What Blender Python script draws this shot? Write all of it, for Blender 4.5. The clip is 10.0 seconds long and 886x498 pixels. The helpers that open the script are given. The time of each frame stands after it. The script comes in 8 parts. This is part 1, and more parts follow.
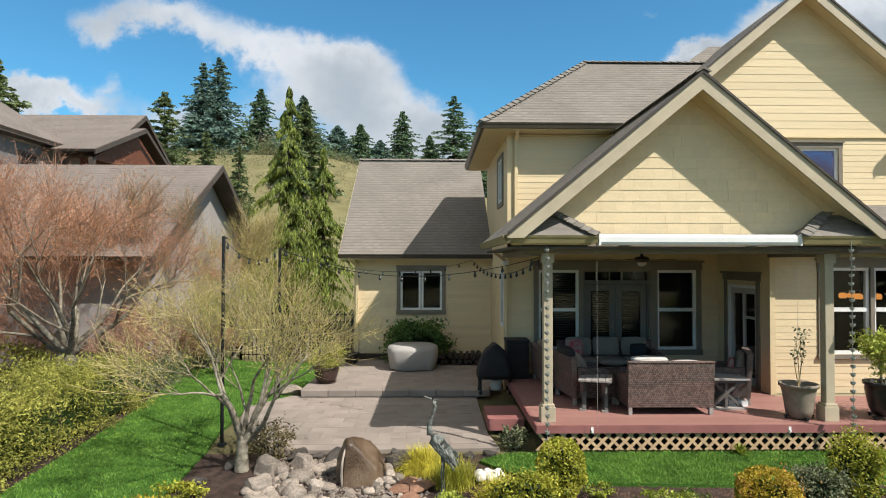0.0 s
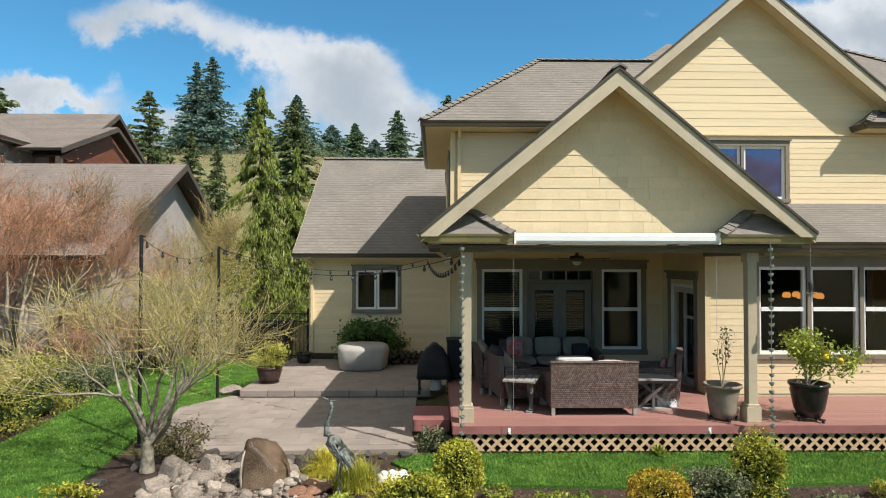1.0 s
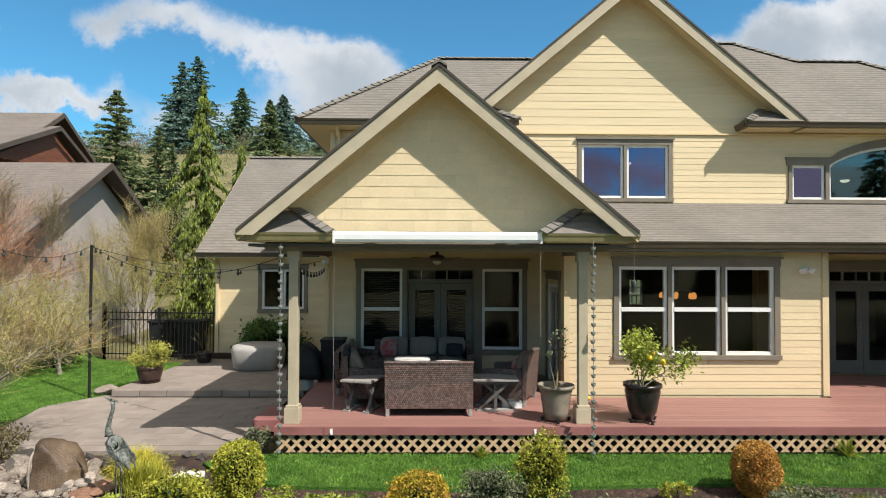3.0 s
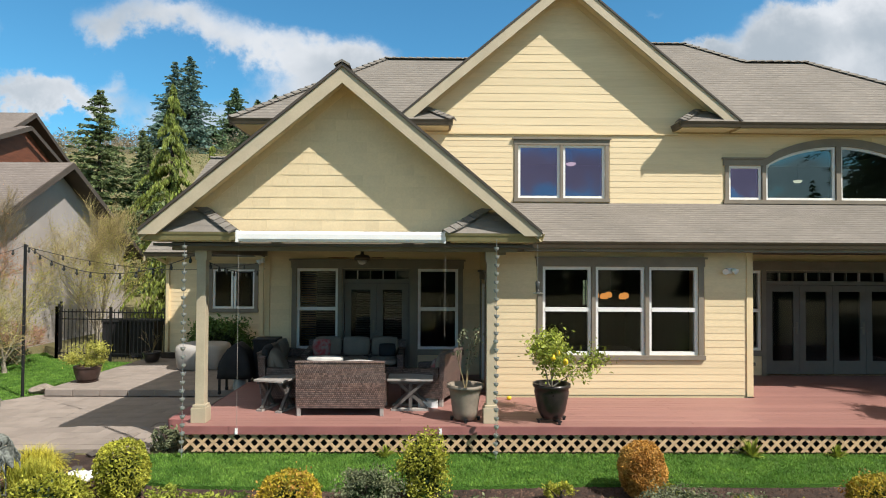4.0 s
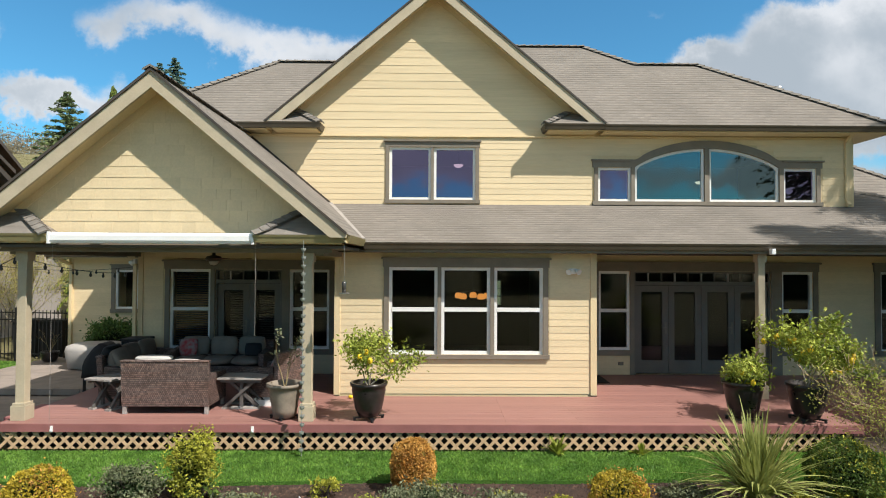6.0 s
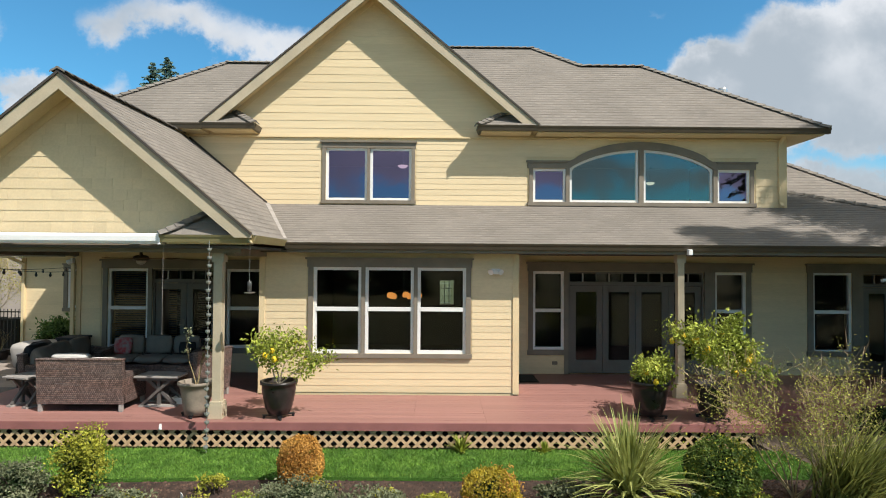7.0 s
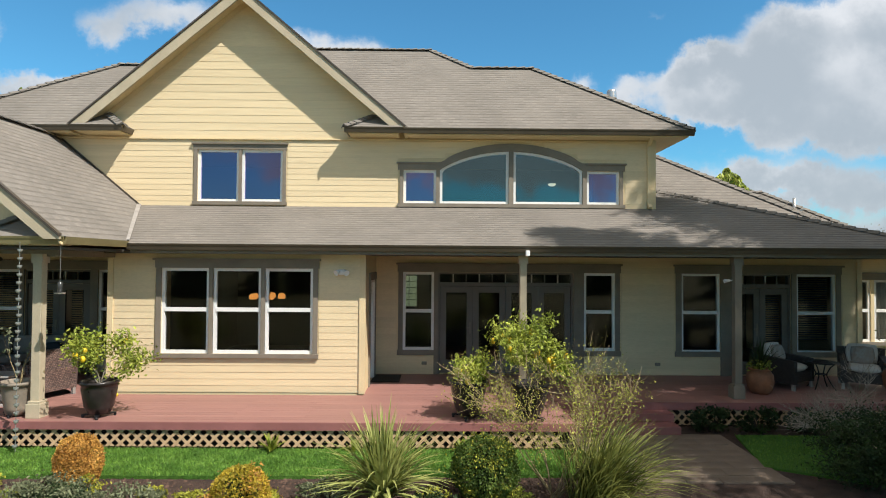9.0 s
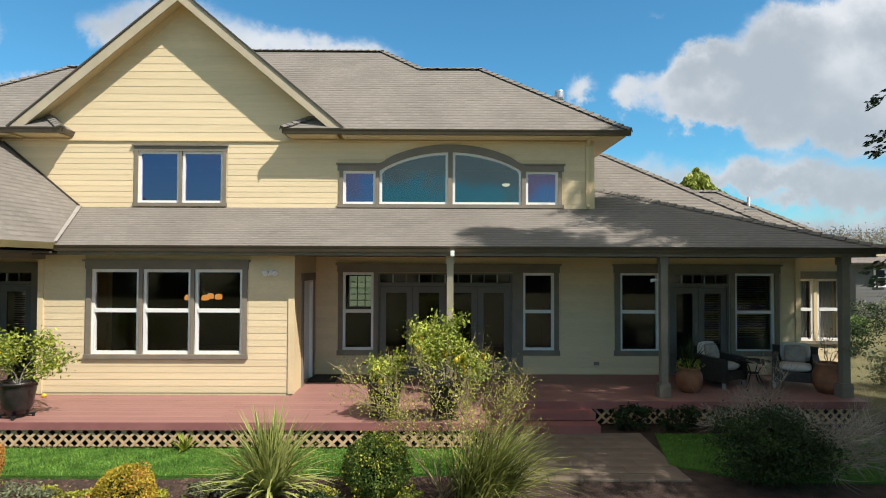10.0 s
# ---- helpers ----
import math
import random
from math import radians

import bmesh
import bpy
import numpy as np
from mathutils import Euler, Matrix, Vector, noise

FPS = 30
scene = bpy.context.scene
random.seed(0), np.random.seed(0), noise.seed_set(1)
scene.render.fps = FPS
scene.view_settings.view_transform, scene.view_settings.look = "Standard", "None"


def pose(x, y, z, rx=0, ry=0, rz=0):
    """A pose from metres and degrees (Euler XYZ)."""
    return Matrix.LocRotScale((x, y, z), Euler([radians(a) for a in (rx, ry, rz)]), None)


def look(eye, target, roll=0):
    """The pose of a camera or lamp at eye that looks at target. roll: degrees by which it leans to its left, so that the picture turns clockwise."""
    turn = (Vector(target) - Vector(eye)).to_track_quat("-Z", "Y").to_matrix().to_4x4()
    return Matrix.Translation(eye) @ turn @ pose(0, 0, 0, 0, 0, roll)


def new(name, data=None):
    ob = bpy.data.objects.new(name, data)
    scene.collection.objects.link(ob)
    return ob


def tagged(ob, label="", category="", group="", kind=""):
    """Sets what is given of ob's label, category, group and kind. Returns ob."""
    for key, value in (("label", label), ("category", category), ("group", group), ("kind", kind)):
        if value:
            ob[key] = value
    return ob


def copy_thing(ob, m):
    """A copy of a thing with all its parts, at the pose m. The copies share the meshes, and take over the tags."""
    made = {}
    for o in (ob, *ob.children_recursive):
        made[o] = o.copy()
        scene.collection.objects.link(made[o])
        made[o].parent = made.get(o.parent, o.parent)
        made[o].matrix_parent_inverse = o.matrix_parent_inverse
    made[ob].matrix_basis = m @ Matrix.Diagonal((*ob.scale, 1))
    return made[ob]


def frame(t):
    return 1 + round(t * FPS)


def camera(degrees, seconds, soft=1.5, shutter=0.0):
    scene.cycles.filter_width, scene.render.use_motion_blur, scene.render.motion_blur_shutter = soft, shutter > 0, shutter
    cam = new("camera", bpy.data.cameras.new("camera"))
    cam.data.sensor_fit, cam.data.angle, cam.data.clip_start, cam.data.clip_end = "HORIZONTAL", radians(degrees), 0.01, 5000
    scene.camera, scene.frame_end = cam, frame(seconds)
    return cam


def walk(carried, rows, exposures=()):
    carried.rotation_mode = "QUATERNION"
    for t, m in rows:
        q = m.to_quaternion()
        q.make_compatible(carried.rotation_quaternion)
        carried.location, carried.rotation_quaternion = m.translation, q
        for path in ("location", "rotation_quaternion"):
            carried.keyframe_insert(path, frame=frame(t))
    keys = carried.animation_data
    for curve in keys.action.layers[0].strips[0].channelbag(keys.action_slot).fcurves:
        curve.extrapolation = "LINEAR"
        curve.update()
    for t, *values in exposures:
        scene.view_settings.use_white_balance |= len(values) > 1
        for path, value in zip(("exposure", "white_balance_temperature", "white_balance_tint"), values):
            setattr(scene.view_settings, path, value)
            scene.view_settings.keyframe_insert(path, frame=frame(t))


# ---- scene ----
EXPOSURE = 0.44
SKY = 0.085
cam = camera(73.7, 10.0, soft=1.05)
PATH = [
    (0, (-7.048, 0.242, 2.374), (-7.014, 2.241, 2.417), 0.1),
    (0.5, (-6.428, 0.283, 2.372), (-6.398, 2.283, 2.413), 0.1),
    (1, (-5.813, 0.322, 2.369), (-5.783, 2.321, 2.41), 0.1),
    (1.5, (-5.204, 0.351, 2.366), (-5.178, 2.351, 2.405), 0.2),
    (2, (-4.581, 0.373, 2.363), (-4.554, 2.372, 2.402), 0.3),
    (2.5, (-3.931, 0.385, 2.359), (-3.904, 2.385, 2.4), 0.2),
    (4, (-1.903, 0.36, 2.354), (-1.88, 2.359, 2.397), 0.3),
    (4.5, (-1.223, 0.332, 2.354), (-1.2, 2.332, 2.399), 0.3),
    (5, (-0.539, 0.288, 2.358), (-0.517, 2.288, 2.404), 0.3),
    (5.5, (0.15, 0.235, 2.363), (0.17, 2.234, 2.408), 0.3),
    (6.8, (1.962, 0.079, 2.382), (1.979, 2.078, 2.427), 0.3),
    (7, (2.24, 0.058, 2.384), (2.256, 2.057, 2.428), 0.4),
    (7.5, (2.941, 0.022, 2.389), (2.956, 2.021, 2.434), 0.3),
    (8, (3.645, -0.005, 2.395), (3.66, 1.994, 2.44), 0.4),
    (8.5, (4.344, -0.032, 2.401), (4.359, 1.968, 2.448), 0.3),
    (9, (5.03, -0.061, 2.408), (5.047, 1.938, 2.454), 0.4),
    (9.5, (5.698, -0.094, 2.411), (5.713, 1.905, 2.458), 0.3),
    (10, (6.358, -0.128, 2.414), (6.373, 1.872, 2.461), 0.2),
]
walk(cam, [(t, look(eye, target, roll)) for t, eye, target, roll in PATH], exposures=[(0.0, EXPOSURE), (10.0, EXPOSURE)])

# ---- world and sun ----
TO_SUN = Vector((1.25, -1.0, 1.9)).normalized()
sun = new("sun", bpy.data.lights.new("sun", "SUN"))
sun.data.energy, sun.data.angle, sun.data.color = 4.9, radians(0.55), (1.0, 0.955, 0.895)
sun.matrix_basis = look(TO_SUN * 60, (0, 0, 0))


class Nodes:
    """Short hand for building a node tree."""

    def __init__(self, tree):
        self.tree = tree
        tree.nodes.clear()

    def fill(self, n, inputs):
        for k, v in dict(inputs).items():
            if isinstance(v, bpy.types.NodeSocket):
                self.tree.links.new(v, n.inputs[k])
            else:
                n.inputs[k].default_value = v
        return n

    def add(self, kind, inputs=()):
        return self.fill(self.tree.nodes.new(kind), inputs)

    def math(self, op, a, b=0.0, c=0.0, clamp=False):
        n = self.tree.nodes.new("ShaderNodeMath")
        n.operation, n.use_clamp = op, clamp
        return self.fill(n, {0: a, 1: b, 2: c}).outputs[0]

    def mix(self, f, a, b, blend="MIX"):
        n = self.tree.nodes.new("ShaderNodeMix")
        n.data_type, n.blend_type = "RGBA", blend
        return self.fill(n, {0: f, 6: a, 7: b}).outputs[2]

    def ramp(self, f, a, b, lo=0.0, hi=1.0):
        n = self.tree.nodes.new("ShaderNodeMapRange")
        n.interpolation_type = "SMOOTHSTEP"
        return self.fill(n, {0: f, 1: a, 2: b, 3: lo, 4: hi}).outputs[0]

    def noise(self, vec, scale, detail=4.0, rough=0.55):
        return self.add("ShaderNodeTexNoise", {"Vector": vec, "Scale": scale, "Detail": detail, "Roughness": rough})


def rgb(r, g, b):
    return (r, g, b, 1.0)


# Clouds: (sideways, up, half width, half height, weight), as slopes seen looking along +y.
CLOUDS = [
    (-0.57, 0.40, 0.07, 0.045, 0.75), (-0.48, 0.425, 0.08, 0.04, 0.75), (-0.40, 0.405, 0.07, 0.045, 0.7), (-0.32, 0.37, 0.08, 0.04, 0.75),
    (-0.21, 0.345, 0.10, 0.05, 0.95), (-0.12, 0.325, 0.08, 0.05, 0.9), (-0.20, 0.27, 0.12, 0.055, 0.95), (-0.09, 0.25, 0.09, 0.05, 0.9), (0.01, 0.235, 0.07, 0.045, 0.8),
    (-0.70, 0.285, 0.08, 0.032, 1.2), (-0.60, 0.268, 0.09, 0.028, 1.0), (-0.55, 0.31, 0.03, 0.022, 0.5), (-0.42, 0.235, 0.12, 0.04, 0.9), (-0.75, 0.40, 0.045, 0.035, 0.5),
    (0.62, 0.40, 0.09, 0.05, 1.3), (0.74, 0.39, 0.12, 0.08, 1.3), (0.86, 0.41, 0.14, 0.12, 1.3), (0.46, 0.345, 0.055, 0.035, 1.3), (0.41, 0.315, 0.05, 0.03, 1.1), (0.55, 0.33, 0.09, 0.06, 1.3),
    (0.62, 0.28, 0.16, 0.07, 1.3), (0.33, 0.295, 0.045, 0.03, 0.9), (0.23, 0.305, 0.04, 0.03, 0.9), (0.45, 0.26, 0.10, 0.035, 1.1), (0.75, 0.22, 0.20, 0.05, 1.1), (0.56, 0.145, 0.14, 0.028, 1.2),
    (0.80, 0.12, 0.20, 0.04, 1.2), (-0.10, 0.17, 0.35, 0.05, 1.0), (0.25, 0.15, 0.25, 0.04, 0.8), (0.36, 0.43, 0.03, 0.02, 0.35),
    (0.60, 0.05, 0.9, 0.035, 1.1), (1.25, 0.35, 0.30, 0.14, 1.1), (-1.25, 0.30, 0.35, 0.12, 1.0),
]
world = bpy.data.worlds.new("sky")
scene.world = world
world.use_nodes = True
N = Nodes(world.node_tree)
way = N.add("ShaderNodeTexCoord").outputs["Generated"]
xyz = N.add("ShaderNodeSeparateXYZ", {0: way})
depth = N.math("MAXIMUM", N.math("ABSOLUTE", xyz.outputs[1]), 0.05)
u, v = N.math("DIVIDE", xyz.outputs[0], depth), N.math("DIVIDE", xyz.outputs[2], depth)
uv = N.add("ShaderNodeCombineXYZ", {0: u, 1: v, 2: 0.0}).outputs[0]
warp = N.noise(uv, 6.0, 8.0, 0.6)
puff = N.noise(uv, 15.0, 7.0, 0.62)
curl = N.noise(uv, 11.0, 7.0, 0.6)
wu = N.math("ADD", N.math("ADD", u, N.math("MULTIPLY", N.math("SUBTRACT", warp.outputs[0], 0.5), 0.10)), N.math("MULTIPLY", N.math("SUBTRACT", curl.outputs[0], 0.5), 0.10))
wv = N.math("ADD", v, N.math("MULTIPLY", N.math("SUBTRACT", puff.outputs[0], 0.5), 0.12))
total = None
for cu, cv, a, b, weight in CLOUDS:
    du = N.math("MULTIPLY", N.math("SUBTRACT", wu, cu), 1 / a)
    dv = N.math("MULTIPLY", N.math("SUBTRACT", wv, cv), 1 / b)
    d = N.math("ADD", N.math("MULTIPLY", du, du), N.math("MULTIPLY", dv, dv))
    one = N.math("MULTIPLY", N.math("POWER", 2.718, N.math("MULTIPLY", d, -1.25)), weight)
    total = one if total is None else N.math("ADD", total, one)
cover = N.ramp(N.math("ADD", total, N.math("MULTIPLY", N.math("SUBTRACT", puff.outputs[0], 0.5), 0.8)), 0.28, 1.0)
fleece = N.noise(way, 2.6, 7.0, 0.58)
# unseen broken cloud above the view, added to fill the shade
fill_cloud = N.math("MULTIPLY", N.ramp(fleece.outputs[0], 0.33, 0.51), N.ramp(xyz.outputs[2], 0.41, 0.60))
cover = N.math("MULTIPLY", N.math("MAXIMUM", cover, fill_cloud), N.ramp(xyz.outputs[2], -0.02, 0.04))
sky = N.add("ShaderNodeTexSky")
sky.sky_type, sky.sun_disc, sky.sun_elevation, sky.sun_rotation = "NISHITA", False, math.asin(TO_SUN.z), math.atan2(TO_SUN.x, TO_SUN.y)
sky.air_density, sky.dust_density, sky.ozone_density = 1.0, 0.6, 2.2
blue = N.mix(1.0, sky.outputs[0], rgb(0.57, 1.24, 1.40), "MULTIPLY")
under = N.noise(uv, 4.0, 5.0, 0.55)
shade = N.ramp(N.math("ADD", N.math("MULTIPLY", total, 0.30), N.math("SUBTRACT", N.math("MULTIPLY", under.outputs[0], 1.3), v)), 0.25, 0.95)
white = N.mix(shade, rgb(7.3, 7.5, 7.8), rgb(4.0, 4.5, 5.0))
# the added overhead cloud is warm white, so its fill light is warm
white = N.mix(fill_cloud, white, rgb(6.6, 6.0, 4.9))
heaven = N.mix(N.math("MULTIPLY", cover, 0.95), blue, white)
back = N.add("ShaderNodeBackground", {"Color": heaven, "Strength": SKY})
N.tree.links.new(back.outputs[0], N.add("ShaderNodeOutputWorld").inputs[0])


# ---- materials ----
def material(name, color, rough=0.7, spread=0.25, scale=6.0, fine=60.0, bump=0.15, metal=0.0, tint=None, each=0.0,
             stretch=(1, 1, 1), island=0.0, specular=0.4, thin=0.0):
    """Colour with stains at one scale and grain at another, and a fine relief."""
    m = bpy.data.materials.new(name)
    m.use_nodes = True
    n = Nodes(m.node_tree)
    at = n.add("ShaderNodeTexCoord").outputs["Object"]
    at = n.add("ShaderNodeMapping", {"Vector": at, "Scale": stretch}).outputs[0]
    if each:
        info = n.add("ShaderNodeObjectInfo")
        at = n.add("ShaderNodeVectorMath", {0: at, 1: n.math("MULTIPLY", info.outputs["Random"], 37.0)}).outputs[0]
    big, small = n.noise(at, scale), n.noise(at, fine, 5.0, 0.65)
    dark = rgb(*[c * (1 - spread) for c in color])
    light = rgb(*(tint or [min(1, c * (1 + 0.6 * spread)) for c in color]))
    col = n.mix(n.ramp(big.outputs[0], 0.3, 0.7), dark, light)
    col = n.mix(n.ramp(small.outputs[0], 0.35, 0.65, 0.0, 0.5 * spread + 0.08), col, rgb(*[c * 0.45 for c in color]))
    if each:
        col = n.mix(1.0, col, n.add("ShaderNodeCombineColor", {0: n.math("MULTIPLY_ADD", info.outputs["Random"], 2 * each, 1 - each),
                    1: n.math("MULTIPLY_ADD", info.outputs["Random"], 2 * each, 1 - each),
                    2: n.math("MULTIPLY_ADD", info.outputs["Random"], 2 * each, 1 - each)}).outputs[0], "MULTIPLY")
    if island:
        r = n.add("ShaderNodeNewGeometry").outputs["Random Per Island"]
        k = n.math("MULTIPLY_ADD", r, 2 * island, 1 - island)
        col = n.mix(1.0, col, n.add("ShaderNodeCombineColor", {0: k, 1: k, 2: k}).outputs[0], "MULTIPLY")
    bum = n.add("ShaderNodeBump", {"Strength": bump, "Distance": 0.02, "Height": small.outputs[0]})
    rg = n.math("MULTIPLY_ADD", big.outputs[0], 0.16, rough - 0.08, clamp=True)
    b = n.add("ShaderNodeBsdfPrincipled", {"Base Color": col, "Roughness": rg, "Metallic": metal, "Normal": bum.outputs[0], "Specular IOR Level": specular})
    out = b.outputs[0]
    if thin:
        t = n.add("ShaderNodeBsdfTranslucent", {"Color": col})
        out = n.add("ShaderNodeMixShader", {0: thin, 1: b.outputs[0], 2: t.outputs[0]}).outputs[0]
    n.tree.links.new(out, n.add("ShaderNodeOutputMaterial").inputs[0])
    return m


def roofing(name, color):
    """Laminated asphalt shingles: tabs of uneven tone in courses, in the slope's own metres."""
    m = bpy.data.materials.new(name)
    m.use_nodes = True
    n = Nodes(m.node_tree)
    at = n.add("ShaderNodeTexCoord").outputs["UV"]
    tabs = n.add("ShaderNodeTexBrick", {"Vector": at, "Color1": rgb(0, 0, 0), "Color2": rgb(1, 1, 1), "Mortar": rgb(0, 0, 0),
                 "Scale": 1.0, "Mortar Size": 0.004, "Bias": 0.0, "Brick Width": 0.135, "Row Height": 0.142})
    tabs.offset, tabs.offset_frequency = 0.37, 2
    big, small = n.noise(at, 0.9), n.noise(at, 90.0, 4.0, 0.7)
    col = n.mix(n.ramp(big.outputs[0], 0.3, 0.7), rgb(*[c * 0.88 for c in color]), rgb(*[c * 1.1 for c in color]))
    tone = n.math("MULTIPLY_ADD", tabs.outputs[0], 0.22, 0.90)
    col = n.mix(1.0, col, n.add("ShaderNodeCombineColor", {0: tone, 1: tone, 2: tone}).outputs[0], "MULTIPLY")
    # dark band above each raised tab: the tab's shadow line painted into the colour
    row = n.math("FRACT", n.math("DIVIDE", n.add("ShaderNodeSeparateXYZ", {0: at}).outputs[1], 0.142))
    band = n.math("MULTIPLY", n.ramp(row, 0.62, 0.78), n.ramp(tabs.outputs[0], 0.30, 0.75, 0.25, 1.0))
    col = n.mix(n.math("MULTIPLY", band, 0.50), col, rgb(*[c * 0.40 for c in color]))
    col = n.mix(n.ramp(small.outputs[0], 0.3, 0.7, 0.0, 0.45), col, rgb(*[c * 0.5 for c in color]))
    bum = n.add("ShaderNodeBump", {"Strength": 0.5, "Distance": 0.01, "Height": small.outputs[0]})
    b = n.add("ShaderNodeBsdfPrincipled", {"Base Color": col, "Roughness": 0.9, "Normal": bum.outputs[0], "Specular IOR Level": 0.25})
    n.tree.links.new(b.outputs[0], n.add("ShaderNodeOutputMaterial").inputs[0])
    return m


def glazing(name, ior, tone, mirror=(0.95, 0.97, 1.0)):
    """A clear coated pane: sees through, and mirrors more at a slant."""
    m = bpy.data.materials.new(name)
    m.use_nodes = True
    n = Nodes(m.node_tree)
    gloss = n.add("ShaderNodeBsdfGlossy", {"Color": rgb(*mirror), "Roughness": 0.015})
    clear = n.add("ShaderNodeBsdfTransparent", {"Color": rgb(*tone)})
    f = n.add("ShaderNodeFresnel", {"IOR": ior})
    s = n.add("ShaderNodeMixShader", {0: f.outputs[0], 1: clear.outputs[0], 2: gloss.outputs[0]})
    n.tree.links.new(s.outputs[0], n.add("ShaderNodeOutputMaterial").inputs[0])
    return m


def glowing(name, color, strength):
    m = bpy.data.materials.new(name)
    m.use_nodes = True
    n = Nodes(m.node_tree)
    e = n.add("ShaderNodeEmission", {"Color": rgb(*color), "Strength": strength})
    n.tree.links.new(e.outputs[0], n.add("ShaderNodeOutputMaterial").inputs[0])
    return m


def woven(name, color):
    """Flat rattan strands over and under one another."""
    m = bpy.data.materials.new(name)
    m.use_nodes = True
    n = Nodes(m.node_tree)
    at = n.add("ShaderNodeTexCoord").outputs["Object"]
    p = n.add("ShaderNodeSeparateXYZ", {0: at})
    flat = n.add("ShaderNodeCombineXYZ", {0: n.math("ADD", p.outputs[0], p.outputs[1]), 1: p.outputs[2], 2: 0.0}).outputs[0]
    b = n.add("ShaderNodeTexBrick", {"Vector": flat, "Color1": rgb(0.55, 0.5, 0.5), "Color2": rgb(1.35, 1.3, 1.3), "Mortar": rgb(0.12, 0.12, 0.12), "Scale": 1.0,
              "Mortar Size": 0.004, "Mortar Smooth": 0.6, "Brick Width": 0.030, "Row Height": 0.030})
    b.offset, b.squash = 0.5, 1.0
    band = n.noise(n.add("ShaderNodeMapping", {"Vector": at, "Scale": (0.6, 0.6, 16.0)}).outputs[0], 1.0, 2.0)
    big = n.noise(at, 5.0)
    col = n.mix(n.ramp(big.outputs[0], 0.3, 0.7), rgb(*[c * 0.85 for c in color]), rgb(*[c * 1.2 for c in color]))
    col = n.mix(n.ramp(band.outputs[0], 0.38, 0.62, 0.0, 0.75), col, rgb(color[0] * 0.80, color[1] * 0.98, color[2] * 1.08))
    col = n.mix(1.0, col, b.outputs[0], "MULTIPLY")
    bum = n.add("ShaderNodeBump", {"Strength": 0.8, "Distance": 0.006, "Height": n.math("SUBTRACT", 1.0, b.outputs[1])})
    o = n.add("ShaderNodeBsdfPrincipled", {"Base Color": col, "Roughness": 0.5, "Normal": bum.outputs[0]})
    n.tree.links.new(o.outputs[0], n.add("ShaderNodeOutputMaterial").inputs[0])
    return m


def lawn_like(name, dark, light, dry):
    m = bpy.data.materials.new(name)
    m.use_nodes = True
    n = Nodes(m.node_tree)
    at = n.add("ShaderNodeTexCoord").outputs["Object"]
    big, mid, small = n.noise(at, 0.5), n.noise(at, 5.0), n.noise(at, 70.0, 6.0, 0.75)
    col = n.mix(n.ramp(big.outputs[0], 0.3, 0.7), rgb(*dark), rgb(*light))
    col = n.mix(n.ramp(mid.outputs[0], 0.5, 0.8, 0, 0.5), col, rgb(*dry))
    col = n.mix(n.ramp(small.outputs[0], 0.4, 0.65, 0, 0.75), col, rgb(*[c * 0.35 for c in dark]))
    bum = n.add("ShaderNodeBump", {"Strength": 0.9, "Distance": 0.05, "Height": small.outputs[0]})
    b = n.add("ShaderNodeBsdfPrincipled", {"Base Color": col, "Roughness": 0.8, "Normal": bum.outputs[0], "Specular IOR Level": 0.2})
    n.tree.links.new(b.outputs[0], n.add("ShaderNodeOutputMaterial").inputs[0])
    return m


SIDING = material("yellow_siding", (0.725, 0.580, 0.358), 0.6, 0.07, 1.5, 30, 0.06, each=0.02, stretch=(0.3, 1, 1))
SIDING_FLAT = material("yellow_paint", (0.715, 0.564, 0.332), 0.6, 0.07, 1.2, 40, 0.08)
RAKE = material("rake_paint", (0.47, 0.395, 0.275), 0.6, 0.1, 2.0, 40, 0.08)
TRIM = material("taupe_trim", (0.215, 0.182, 0.138), 0.6, 0.12, 3.0, 50, 0.08)
DOORPAINT = material("door_paint", (0.150, 0.133, 0.112), 0.5, 0.08, 3.0, 50, 0.05)
WHITE = material("white_vinyl", (0.80, 0.79, 0.76), 0.4, 0.04, 3.0, 50, 0.03)
GUTTER = material("gutter_metal", (0.07, 0.055, 0.042), 0.4, 0.15, 2.0, 30, 0.05)
GUTTER_OLIVE = material("gutter_olive", (0.30, 0.25, 0.12), 0.45, 0.15, 2.0, 30, 0.05)
GUTTER_LOW = material("gutter_brown", (0.088, 0.069, 0.046), 0.45, 0.15, 2.0, 30, 0.05)
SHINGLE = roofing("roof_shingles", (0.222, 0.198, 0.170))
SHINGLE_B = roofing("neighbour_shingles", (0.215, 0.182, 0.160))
CAPS = material("ridge_shingle", (0.20, 0.18, 0.155), 0.9, 0.2, 8, 90, 0.4, each=0.12)
GLASS = glazing("window_glass", 1.48, (0.80, 0.82, 0.83))
GLASS_SKY = glazing("coated_glass", 2.2, (0.45, 0.62, 0.70), (0.72, 0.97, 0.95))
GLASS_VIOLET = glazing("violet_coated_glass", 2.6, (0.45, 0.42, 0.80), (0.80, 0.66, 1.0))
# near-black walls and floor: the dimness of unlit rooms is put into colour
DARKROOM = material("unlit_room_dark", (0.03, 0.028, 0.026), 0.8, 0.2, 1.0, 20, 0.02)
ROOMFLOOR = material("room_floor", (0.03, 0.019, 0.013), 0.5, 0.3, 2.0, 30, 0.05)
SOFFIT = material("soffit_paint", (0.70, 0.555, 0.32), 0.7, 0.06, 1.0, 30, 0.05)
# ceiling colour darkened to hold the porch in deep shade
CEILING_GREY = material("porch_ceiling_shade", (0.095, 0.085, 0.070), 0.7, 0.1, 1.0, 30, 0.05)
